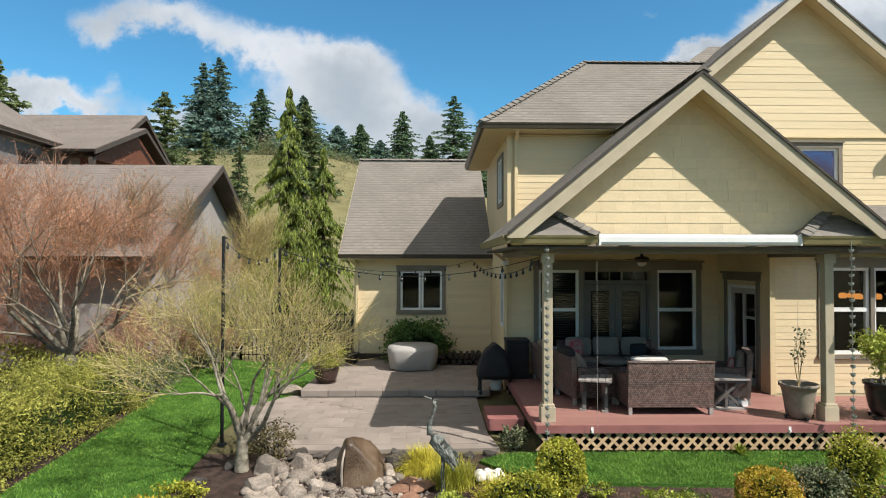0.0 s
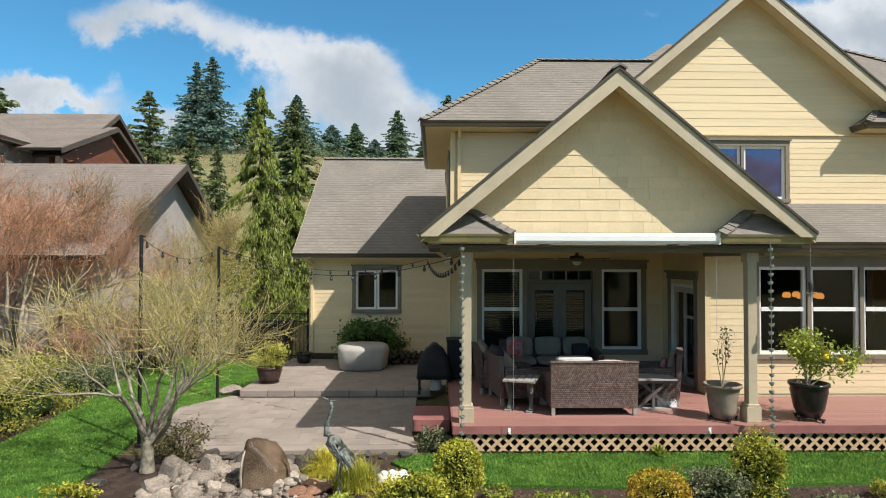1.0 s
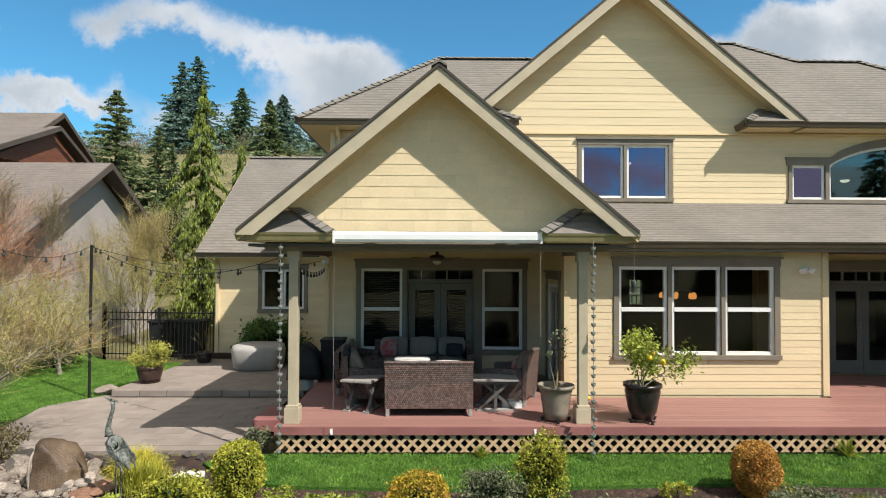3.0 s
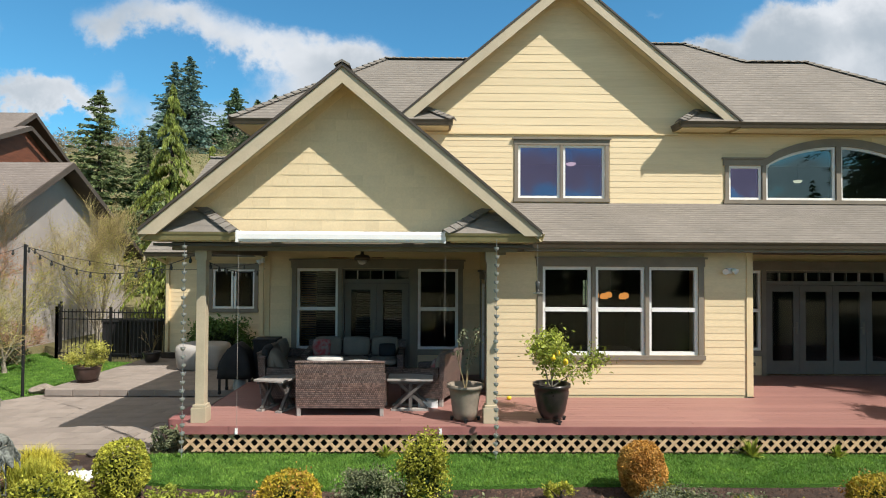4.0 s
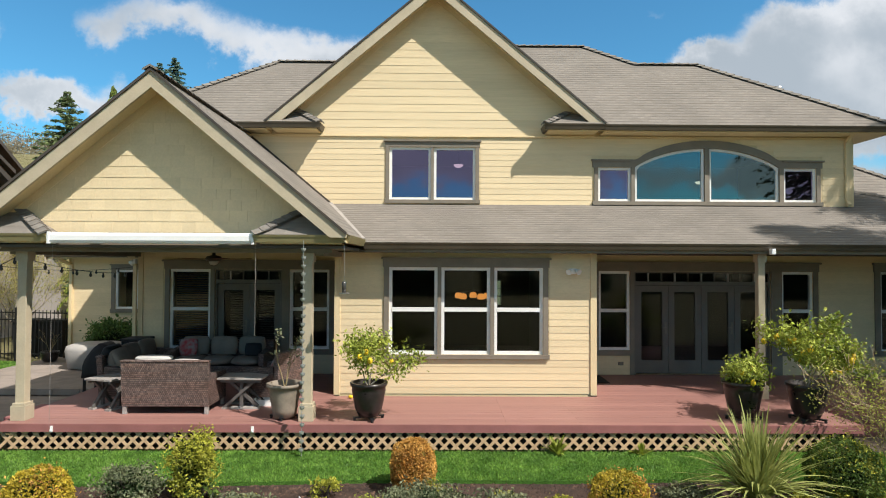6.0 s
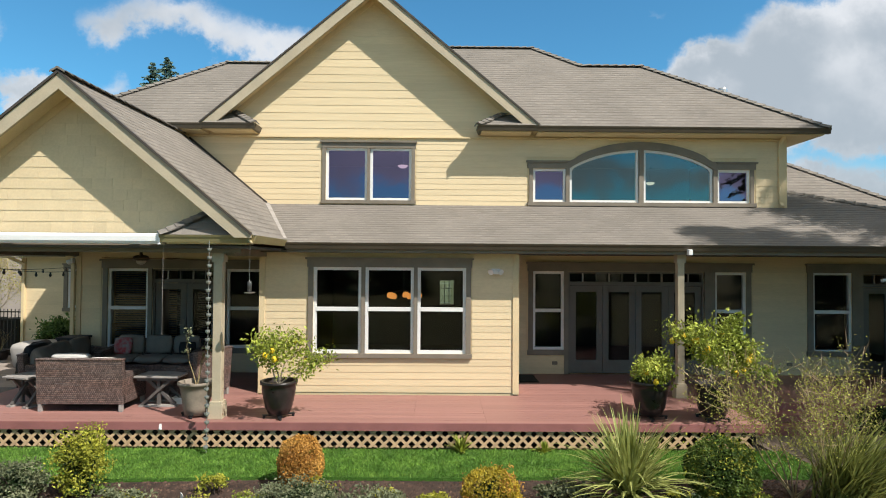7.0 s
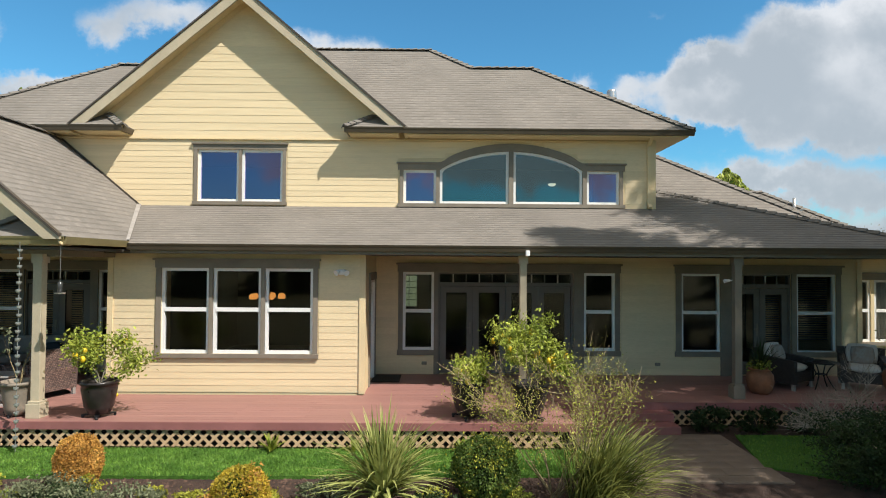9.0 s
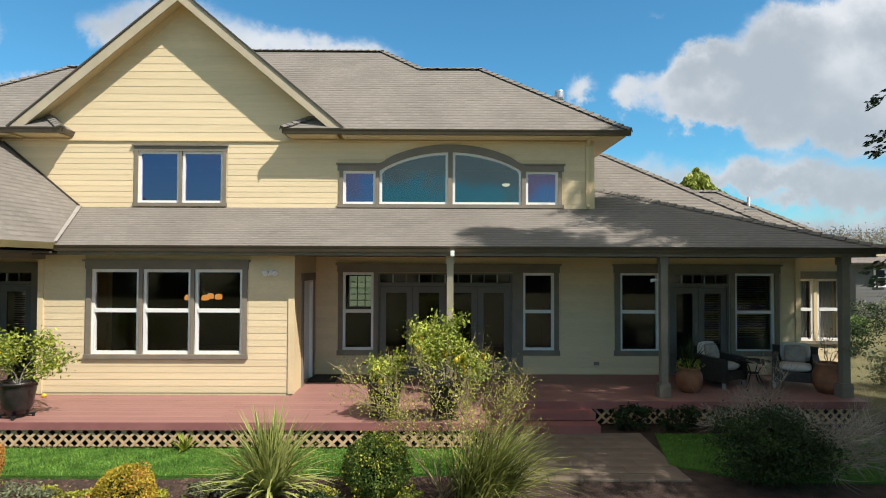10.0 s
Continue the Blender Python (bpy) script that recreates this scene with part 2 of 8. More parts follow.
DECKRED = material("red_deck_stain", (0.315, 0.158, 0.132), 0.55, 0.14, 1.2, 45, 0.10, each=0.025, stretch=(0.25, 1, 1))
DECKEDGE = material("red_deck_edge", (0.29, 0.115, 0.105), 0.6, 0.15, 2.0, 45, 0.1)
LATTICE = material("lattice_wood", (0.56, 0.38, 0.22), 0.75, 0.18, 8, 60, 0.12, each=0.08)
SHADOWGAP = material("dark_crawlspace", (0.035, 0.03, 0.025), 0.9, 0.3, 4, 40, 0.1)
GRASS = lawn_like("lawn_turf", (0.070, 0.185, 0.022), (0.105, 0.245, 0.035), (0.15, 0.25, 0.055))
MEADOW = lawn_like("hill_meadow", (0.19, 0.175, 0.075), (0.28, 0.245, 0.12), (0.34, 0.28, 0.17))
SOIL = material("bark_mulch", (0.060, 0.036, 0.026), 0.95, 0.5, 5.0, 70, 1.0)
PATIO = material("patio_paver", (0.275, 0.230, 0.196), 0.85, 0.18, 1.4, 55, 0.25, each=0.035)
PATHSTONE = material("path_concrete", (0.185, 0.138, 0.102), 0.85, 0.25, 1.4, 50, 0.25)
WICKER = woven("wicker", (0.190, 0.124, 0.100))
WICKER_DARK = material("dark_wicker", (0.035, 0.028, 0.024), 0.55, 0.3, 20, 120, 0.4, island=0.3)
CUSHION = material("grey_cushion", (0.235, 0.190, 0.150), 0.9, 0.12, 5, 160, 0.15)
CUSHION_PALE = material("pale_cushion", (0.55, 0.52, 0.47), 0.9, 0.1, 5, 160, 0.15)
CUSHION_FLORAL = material("pale_floral_cushion", (0.42, 0.40, 0.35), 0.9, 0.2, 14, 120, 0.1, tint=(0.30, 0.22, 0.18))
CUSHION_RED = material("floral_cushion", (0.40, 0.36, 0.32), 0.9, 0.2, 10, 120, 0.1, tint=(0.50, 0.05, 0.05))
TABLETOP = material("weathered_table", (0.34, 0.31, 0.28), 0.7, 0.2, 6, 70, 0.15, stretch=(0.3, 2, 1))
TABLELEG = material("dark_table_leg", (0.11, 0.10, 0.09), 0.6, 0.2, 6, 70, 0.15)
BLACK = material("black_metal", (0.012, 0.012, 0.013), 0.45, 0.3, 6, 50, 0.05)
BLACKCOVER = material("black_cover", (0.016, 0.015, 0.016), 0.7, 0.4, 5, 60, 0.2)
GREYCOVER = material("grey_cover", (0.38, 0.355, 0.325), 0.75, 0.1, 3, 60, 0.15)
POT_GREY = material("grey_pot", (0.25, 0.205, 0.155), 0.7, 0.2, 6, 60, 0.2)
POT_DARK = material("dark_glazed_pot", (0.030, 0.024, 0.022), 0.3, 0.4, 6, 40, 0.05)
POT_TERRA = material("terracotta_pot", (0.28, 0.12, 0.06), 0.7, 0.25, 6, 60, 0.15)
POT_BROWN = material("brown_glazed_pot", (0.055, 0.032, 0.026), 0.35, 0.3, 6, 40, 0.05)
BARK = material("grey_bark", (0.22, 0.18, 0.125), 0.9, 0.35, 12, 80, 0.6, tint=(0.38, 0.34, 0.26))
BARK_DARK = material("dark_bark", (0.055, 0.040, 0.030), 0.9, 0.3, 10, 70, 0.6)
TWIG_TAN = material("tan_twig", (0.26, 0.20, 0.10), 0.8, 0.3, 8, 60, 0.2, island=0.3)
TWIG_OLIVE = material("olive_twig", (0.49, 0.395, 0.18), 0.8, 0.3, 8, 60, 0.2, island=0.35)
TWIG_RED = material("red_twig", (0.50, 0.28, 0.18), 0.8, 0.3, 8, 60, 0.2, island=0.35)
TWIG_PINK = material("pinkish_twig", (0.38, 0.28, 0.16), 0.8, 0.3, 8, 60, 0.2, island=0.3)
TWIG_GREY = material("grey_twig", (0.38, 0.32, 0.26), 0.8, 0.3, 8, 60, 0.2, island=0.3)
COPPER = material("aged_copper", (0.36, 0.37, 0.34), 0.45, 0.3, 15, 60, 0.2, metal=0.4)
BRONZE = material("weathered_bronze", (0.115, 0.125, 0.11), 0.6, 0.45, 30, 90, 0.5, metal=0.1, tint=(0.27, 0.285, 0.25))
BOULDER = material("brown_boulder", (0.11, 0.064, 0.034), 0.38, 0.5, 2.5, 40, 0.6, tint=(0.20, 0.14, 0.09))
ROCK = material("river_rock", (0.315, 0.262, 0.212), 0.8, 0.35, 5, 60, 0.3, each=0.42)
ROCK_DARK = material("dark_basalt", (0.085, 0.072, 0.062), 0.8, 0.4, 5, 60, 0.4, each=0.25)
ROCK_RED = material("red_sandstone", (0.30, 0.16, 0.10), 0.8, 0.3, 5, 60, 0.3, each=0.2)
ROCK_WHITE = material("white_quartz", (0.80, 0.78, 0.75), 0.6, 0.1, 8, 60, 0.4)
STUCCO = material("grey_stucco", (0.35, 0.315, 0.29), 0.9, 0.1, 1.0, 60, 0.3)
STUCCO_DARK = material("grey_lap_paint", (0.15, 0.145, 0.14), 0.8, 0.12, 1.0, 60, 0.2)
BROWNWOOD = material("stained_cedar", (0.15, 0.05, 0.025), 0.7, 0.25, 2, 40, 0.15, stretch=(1, 1, 4))
DARKTRIM = material("dark_brown_trim", (0.075, 0.058, 0.046), 0.6, 0.2, 2, 40, 0.1)
STEEL = material("galvanised_steel", (0.55, 0.54, 0.52), 0.35, 0.1, 4, 30, 0.05, metal=0.8)
BULB = material("glass_bulb", (0.055, 0.055, 0.05), 0.22, 0.2, 4, 30, 0.02)
LEMON = material("lemon_fruit", (0.75, 0.50, 0.02), 0.5, 0.15, 8, 60, 0.1)
AMBER = glowing("amber_shade", (1.0, 0.40, 0.09), 0.6)
LAMPGLOW = glowing("porch_bulb", (1.0, 0.78, 0.5), 0.9)


def leaf(name, color, tint, spread=0.35, thin=0.25):
    return material(name, color, 0.55, spread, 3.0, 30, 0.05, tint=tint, island=0.4, specular=0.3, thin=thin)


L_LEMON = leaf("lemon_leaf", (0.22, 0.29, 0.030), (0.46, 0.50, 0.085))
L_HEDGE = leaf("hedge_leaf", (0.25, 0.26, 0.045), (0.44, 0.42, 0.09))
L_RHODO = leaf("rhododendron_leaf", (0.080, 0.150, 0.034), (0.180, 0.280, 0.070))
L_BOX = leaf("boxwood_leaf", (0.075, 0.14, 0.025), (0.19, 0.27, 0.05))
L_GOLD = leaf("gold_barberry_leaf", (0.46, 0.36, 0.03), (0.62, 0.45, 0.05))
L_LIME = leaf("lime_shrub_leaf", (0.32, 0.34, 0.03), (0.52, 0.50, 0.07))
L_ORANGE = leaf("orange_barberry_leaf", (0.54, 0.245, 0.045), (0.72, 0.42, 0.10))
L_GREY = leaf("grey_green_leaf", (0.150, 0.180, 0.090), (0.285, 0.300, 0.165))
L_YUCCA = leaf("yucca_leaf", (0.24, 0.28, 0.06), (0.46, 0.48, 0.16))
L_GRASS = leaf("grass_blade", (0.13, 0.285, 0.038), (0.21, 0.37, 0.06))
L_YELLOWGRASS = leaf("yellow_sedge", (0.540, 0.480, 0.045), (0.750, 0.660, 0.090))
L_FIR = leaf("fir_needles", (0.075, 0.140, 0.069), (0.16, 0.24, 0.114), thin=0.1)
L_FIRBLUE = leaf("blue_fir_needles", (0.086, 0.164, 0.140), (0.173, 0.258, 0.195), thin=0.1)
L_OLIVEFIR = leaf("olive_fir_needles", (0.085, 0.125, 0.045), (0.19, 0.235, 0.09), thin=0.1)
L_CEDAR = leaf("weeping_cedar_needles", (0.14, 0.19, 0.03), (0.27, 0.32, 0.06), thin=0.15)
L_SPRING = leaf("spring_leaf", (0.36, 0.36, 0.06), (0.54, 0.52, 0.12))
L_BRUSH = leaf("bare_brush", (0.23, 0.19, 0.12), (0.36, 0.31, 0.21), thin=0.1)
L_DRYGRASS = leaf("dry_hill_grass", (0.27, 0.24, 0.12), (0.36, 0.31, 0.17), thin=0.1)
L_REDBUD = leaf("red_bud_leaf", (0.56, 0.22, 0.105), (0.74, 0.36, 0.16))
L_REDWOOD = leaf("redwood_needles", (0.030, 0.055, 0.025), (0.07, 0.10, 0.045), thin=0.15)
L_STRAP = leaf("strap_grass_leaf", (0.13, 0.165, 0.030), (0.36, 0.37, 0.10), 0.5)
L_BRONZELEAF = leaf("bronze_shrub_leaf", (0.13, 0.115, 0.05), (0.25, 0.20, 0.09))
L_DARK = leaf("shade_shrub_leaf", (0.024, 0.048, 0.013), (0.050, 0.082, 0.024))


# ---- building blocks ----
def thing(name, at=(0, 0, 0), turn=0.0, label="", category="", group="", kind="", size=1.0):
    ob = new(name)
    ob.empty_display_size = 0.2
    ob.matrix_basis = pose(*at, 0, 0, turn) @ Matrix.Scale(size, 4)
    return tagged(ob, label, category, group, kind)


def part(name, bm, mat, parent=None, label="", smooth=False):
    """Links a bmesh as one mesh object under a thing or a part."""
    me = bpy.data.meshes.new(name)
    bmesh.ops.recalc_face_normals(bm, faces=bm.faces)
    bm.to_mesh(me)
    bm.free()
    me.materials.append(mat)
    if smooth:
        me.shade_smooth()
    ob = new(name, me)
    ob.parent = parent
    return tagged(ob, label)


def raw(name, verts, faces, mat, parent=None, label="", smooth=False):
    """Links a mesh given as arrays."""
    me = bpy.data.meshes.new(name)
    me.from_pydata([tuple(p) for p in verts], [], faces)
    me.materials.append(mat)
    if smooth:
        me.shade_smooth()
    ob = new(name, me)
    ob.parent = parent
    return tagged(ob, label)


def piece(name, me, mat, parent, at=(0, 0, 0), turn=(0, 0, 0), scale=(1, 1, 1)):
    """One of many alike pieces on a shared mesh."""
    if not me.materials:
        me.materials.append(mat)
    ob = new(name, me)
    ob.parent = parent
    ob.location, ob.rotation_euler, ob.scale = at, turn, scale
    return ob


def box(bm, x0, x1, y0, y1, z0, z1, bevel=0.0):
    vs = [bm.verts.new(p) for p in ((x0, y0, z0), (x1, y0, z0), (x1, y1, z0), (x0, y1, z0), (x0, y0, z1), (x1, y0, z1), (x1, y1, z1), (x0, y1, z1))]
    fs = [bm.faces.new([vs[i] for i in f]) for f in ((0, 3, 2, 1), (4, 5, 6, 7), (0, 1, 5, 4), (1, 2, 6, 5), (2, 3, 7, 6), (3, 0, 4, 7))]
    if bevel:
        es = list({e for f in fs for e in f.edges})
        bmesh.ops.bevel(bm, geom=es, offset=bevel, segments=2, affect="EDGES", profile=0.6)
    return bm


def boxes(*rows, bevel=0.0):
    bm = bmesh.new()
    for r in rows:
        box(bm, *r, bevel=bevel)
    return bm


def prism(bm, poly, along, a, b):
    """A polygon of (h, v) pulled from a to b along axis 'x' or 'y'; v is up."""
    def put(h, v, c):
        return (c, h, v) if along == "x" else (h, c, v)
    va, vb = [bm.verts.new(put(h, v, a)) for h, v in poly], [bm.verts.new(put(h, v, b)) for h, v in poly]
    bm.faces.new(va)
    bm.faces.new(vb[::-1])
    for i in range(len(poly)):
        j = (i + 1) % len(poly)
        bm.faces.new((va[i], vb[i], vb[j], va[j]))
    return bm


def beam(bm, p, q, w, h, up=(0, 0, 1)):
    """A bar from p to q, w wide and h high."""
    p, q = Vector(p), Vector(q)
    d = (q - p).normalized()
    s = d.cross(Vector(up))
    s = (s if s.length > 1e-4 else Vector((1, 0, 0))).normalized()
    t = s.cross(d)
    ring = [(s * (w / 2) * a + t * (h / 2) * b) for a, b in ((-1, -1), (1, -1), (1, 1), (-1, 1))]
    va, vb = [bm.verts.new(p + r) for r in ring], [bm.verts.new(q + r) for r in ring]
    bm.faces.new(va[::-1])
    bm.faces.new(vb)
    for i in range(4):
        bm.faces.new((va[i], va[(i + 1) % 4], vb[(i + 1) % 4], vb[i]))
    return bm


def lathe(bm, profile, sides=20, at=(0, 0, 0)):
    """A turned form from (radius, height) rows."""
    rings = []
    for r, z in profile:
        rings.append([bm.verts.new((at[0] + r * math.cos(2 * math.pi * i / sides), at[1] + r * math.sin(2 * math.pi * i / sides), at[2] + z)) for i in range(sides)])
    for a, b in zip(rings, rings[1:]):
        for i in range(sides):
            bm.faces.new((a[i], a[(i + 1) % sides], b[(i + 1) % sides], b[i]))
    if profile[0][0] > 1e-4:
        bm.faces.new(rings[0][::-1])
    if profile[-1][0] > 1e-4:
        bm.faces.new(rings[-1])
    bmesh.ops.remove_doubles(bm, verts=bm.verts, dist=1e-5)
    return bm


class Tubes:
    """Gathers many tapered tubes into one mesh."""

    def __init__(self):
        self.v, self.f = [], []

    def add(self, pts, radii, sides=5):
        base = len(self.v)
        for i, p in enumerate(pts):
            p = Vector(p)
            d = (Vector(pts[min(i + 1, len(pts) - 1)]) - Vector(pts[max(i - 1, 0)])).normalized()
            s = d.orthogonal().normalized()
            t = d.cross(s)
            for k in range(sides):
                a = 2 * math.pi * k / sides
                self.v.append(p + (s * math.cos(a) + t * math.sin(a)) * radii[i])
        for i in range(len(pts) - 1):
            for k in range(sides):
                a, b = base + i * sides + k, base + i * sides + (k + 1) % sides
                self.f.append((a, b, b + sides, a + sides))
        return self

    def link(self, name, mat, parent=None, label=""):
        return raw(name, self.v, self.f, mat, parent, label, smooth=True)


def leaves(name, places, sizes, mat, parent=None, seed=1, flat=0.0, ratio=0.5, outward=None, label=""):
    """Many small pointed leaves, bent along the middle, as one mesh."""
    g = np.random.default_rng(seed)
    p = np.asarray(places, float)
    n = len(p)
    s = np.broadcast_to(np.asarray(sizes, float), (n,))[:, None] * g.uniform(0.7, 1.3, (n, 1))
    d = g.normal(size=(n, 3))
    if outward is not None:
        d = d * 0.7 + np.asarray(outward)
    d[:, 2] *= 1 - flat
    d /= np.linalg.norm(d, axis=1)[:, None] + 1e-9
    e = np.cross(d, g.normal(size=(n, 3)))
    e /= np.linalg.norm(e, axis=1)[:, None] + 1e-9
    up = np.cross(d, e)
    v = np.empty((n, 4, 3))
    v[:, 0], v[:, 2] = p - d * s * 0.5, p + d * s * 0.5
    v[:, 1], v[:, 3] = p + e * s * ratio * 0.5 + up * s * 0.08, p - e * s * ratio * 0.5 + up * s * 0.08
    k = np.arange(n)[:, None] * 4
    f = np.vstack([np.hstack([k, k + 1, k + 2]), np.hstack([k, k + 2, k + 3])])
    return raw(name, v.reshape(-1, 3).tolist(), f.tolist(), mat, parent, label)


def clump_points(n, radii, seed, lumps=26, hollow=0.55):
    """Places spread over uneven lumps inside an ellipsoid, and the ways out from its middle."""
    g = np.random.default_rng(seed)
    c = g.normal(size=(lumps, 3))
    c /= np.linalg.norm(c, axis=1)[:, None]
    c *= g.uniform(hollow, 0.95, (lumps, 1))
    own = g.integers(0, lumps, n)
    p = c[own] + g.normal(size=(n, 3)) * g.uniform(0.10, 0.22, (lumps, 1))[own]
    return p * np.asarray(radii), c[own]

# ---- ground ----
def hill(x, y):
    """The height of the land: a level garden, and a hill that rises behind the houses."""
    z = -0.44
    d = math.hypot(max(0.0, abs(x + 2) - 22), max(0.0, y - 24))
    k = max(0.0, y - 24)
    side = max(0.0, min(1.0, (35 - x) / 60))
    z += (6.0 + 17.5 * side) * (1 - math.exp(-(k / 50) ** 1.7)) * (1.0 if k > 0 else 0)
    return z + 0.4 * noise.noise(Vector((x * 0.05, y * 0.05, 0))) * min(1.0, d / 20)


def ground():
    xs = [-1500, -700, -350, -180] + list(range(-110, 111, 4)) + [180, 350, 700, 1500]
    ys = [-900, -300, -120, -50, -24] + list(range(-12, 181, 4)) + [240, 400, 800, 2000]
    vs = [(x, y, hill(x, y)) for y in ys for x in xs]
    w = len(xs)
    fs = [(j * w + i, j * w + i + 1, (j + 1) * w + i + 1, (j + 1) * w + i) for j in range(len(ys) - 1) for i in range(w - 1)]
    tagged(raw("ground", vs, fs, MEADOW, smooth=True), "grassy land rising to a hill behind the houses", "ground", kind="structure")


def slab(name, poly, z0, z1, mat, label, category, relief=0.0, step=0.0):
    """A flat piece of ground with an edge, from a plan outline."""
    bm = bmesh.new()
    top = [bm.verts.new((x, y, z1)) for x, y in poly]
    low = [bm.verts.new((x, y, z0)) for x, y in poly]
    bm.faces.new(top)
    for i in range(len(poly)):
        j = (i + 1) % len(poly)
        bm.faces.new((top[i], low[i], low[j], top[j]))
    return tagged(part(name, bm, mat), label, category, kind="structure")


ground()
LAWN_FRONT = [(-6.0, 8.80), (-6.4, 8.5), (-5.9, 7.9), (-5.1, 7.66), (-3.0, 7.55), (0.0, 7.72), (2.5, 7.70), (5.0, 7.8), (7.4, 7.8), (7.4, 8.84), (-5.5, 8.84)]
LAWN_LEFT = [(-10.9, 6.0), (-10.2, 7.3), (-10.35, 9.0), (-10.5, 9.9), (-10.55, 11.4), (-9.98, 12.45), (-9.80, 13.0), (-9.72, 16.3), (-12.2, 16.72), (-13.4, 18.0), (-14.3, 16.5), (-12.9, 13.3), (-12.45, 10.5), (-12.2, 7.5), (-12.0, 5.2), (-11.2, 4.6)]
LAWN_RIGHT = [(9.95, 9.7), (9.6, 8.2), (10.6, 7.6), (16.5, 7.4), (17.0, 9.6)]
slab("lawn_front", LAWN_FRONT, -0.46, -0.385, GRASS, "bright green mown strip of lawn before the deck", "lawn")
slab("lawn_left", LAWN_LEFT, -0.46, -0.392, GRASS, "bright green mown lawn curving beside the hedge", "lawn")
slab("lawn_right", LAWN_RIGHT, -0.46, -0.398, GRASS, "shaded mown lawn beside the path", "lawn")
slab("planting_bed", [(-15, 5.4), (-6, 5.2), (4, 5.3), (9.2, 5.0), (18, 4.6), (18, 10.6), (7.0, 10.6), (7.0, 8.9), (-5.4, 8.9), (-15, 9)], -0.50, -0.428, SOIL,
     "dark bark mulch planting bed", "soil bed")
slab("bed_left", [(-22, 4), (-12, 4), (-12.1, 7.5), (-12.4, 10.5), (-12.85, 13.3), (-14.5, 16.6), (-22, 20)], -0.5, -0.42, SOIL, "dark bark mulch under the hedge and tree", "soil bed")


def turf(name, poly, count, tall, seed, z, mat, label):
    """Grass blades over a plan outline."""
    g = np.random.default_rng(seed)
    a = np.array(poly)
    lo, hi = a.min(0), a.max(0)
    p = g.uniform(lo, hi, (count * 3, 2))
    inside = np.zeros(len(p), bool)
    for (x0, y0), (x1, y1) in zip(a, np.roll(a, -1, 0)):
        cross = ((y0 > p[:, 1]) != (y1 > p[:, 1])) & (p[:, 0] < (x1 - x0) * (p[:, 1] - y0) / (y1 - y0 + 1e-12) + x0)
        inside ^= cross
    p = p[inside][:count]
    n = len(p)
    t = g.uniform(0, 2 * np.pi, n)
    h = tall * g.uniform(0.5, 1.3, n)
    lean = g.normal(size=(n, 2)) * h[:, None] * 0.45
    w = 0.006
    v = np.empty((n, 3, 3))
    v[:, 0] = np.c_[p[:, 0] - w * np.cos(t), p[:, 1] - w * np.sin(t), np.full(n, z)]
    v[:, 1] = np.c_[p[:, 0] + w * np.cos(t), p[:, 1] + w * np.sin(t), np.full(n, z)]
    v[:, 2] = np.c_[p + lean, z + h]
    f = np.arange(3 * n).reshape(n, 3)
    tagged(raw(name, v.reshape(-1, 3).tolist(), f.tolist(), mat), label, "grass", kind="stuff")


turf("grass_front", LAWN_FRONT, 60000, 0.032, 3, -0.387, L_GRASS, "fine green blades of the mown lawn")
turf("grass_left", LAWN_LEFT, 60000, 0.032, 4, -0.394, L_GRASS, "fine green blades of the curving lawn")
turf("grass_right", LAWN_RIGHT, 15000, 0.032, 5, -0.40, L_GRASS, "fine green blades of the shaded lawn")

# ---- house ----
house = thing("house", (0, 0, 0), 0, "two-storey yellow clapboard house with grey shingle roofs and white windows", "house")
WY, BY, BL, BR = 12.76, 10.81, -0.98, 3.70      # main wall, bay wall, bay's two corners
XL, XU, XR = -5.46, 9.75, 14.25                 # main wall's left end, upper storey's right end, lower right end
LX, LZ, LPITCH = 14.3, 2.70, 0.372              # lower front roof
PX, PZ, PPITCH, PY = -3.22, 5.08, 0.832, 8.55   # porch gable: ridge, pitch, front
GX, GZ, GPITCH, GY = 0.80, 8.24, 0.842, 12.36   # big gable


def cells(lo, hi, cuts):
    s = sorted({lo, hi, *[c for c in cuts if lo < c < hi]})
    return list(zip(s, s[1:]))


def wall(name, y, thick, x0, x1, z0, z1, openings=(), mat=SIDING_FLAT, parent=house):
    """A wall along x with its front at y, and openings (x0, x1, z0, z1) through it."""
    bm = bmesh.new()
    for a, b in cells(x0, x1, [c for o in openings for c in o[:2]]):
        for c, d in cells(z0, z1, [e for o in openings for e in o[2:]]):
            if not any(o[0] <= (a + b) / 2 <= o[1] and o[2] <= (c + d) / 2 <= o[3] for o in openings):
                box(bm, a, b, y, y + thick, c, d)
    bmesh.ops.remove_doubles(bm, verts=bm.verts, dist=1e-5)
    return part(name, bm, mat, parent)


def wall_side(name, x, thick, y0, y1, z0, z1, openings=(), mat=SIDING_FLAT, parent=house):
    bm = bmesh.new()
    for a, b in cells(y0, y1, [c for o in openings for c in o[:2]]):
        for c, d in cells(z0, z1, [e for o in openings for e in o[2:]]):
            if not any(o[0] <= (a + b) / 2 <= o[1] and o[2] <= (c + d) / 2 <= o[3] for o in openings):
                box(bm, x, x + thick, a, b, c, d)
    return part(name, bm, mat, parent)


def wedge_mesh(name, height, thick=0.010):
    """A lap board one metre long: thin above, thick at its butt below."""
    bm = bmesh.new()
    prism(bm, [(0.0, 0.0), (-thick, 0.0), (-thick, 0.008), (-0.005, height), (0.0, height)], "x", 0.0, 1.0)
    bmesh.ops.recalc_face_normals(bm, faces=bm.faces)
    me = bpy.data.meshes.new(name)
    bm.to_mesh(me)
    bm.free()
    return me


BOARD = {}


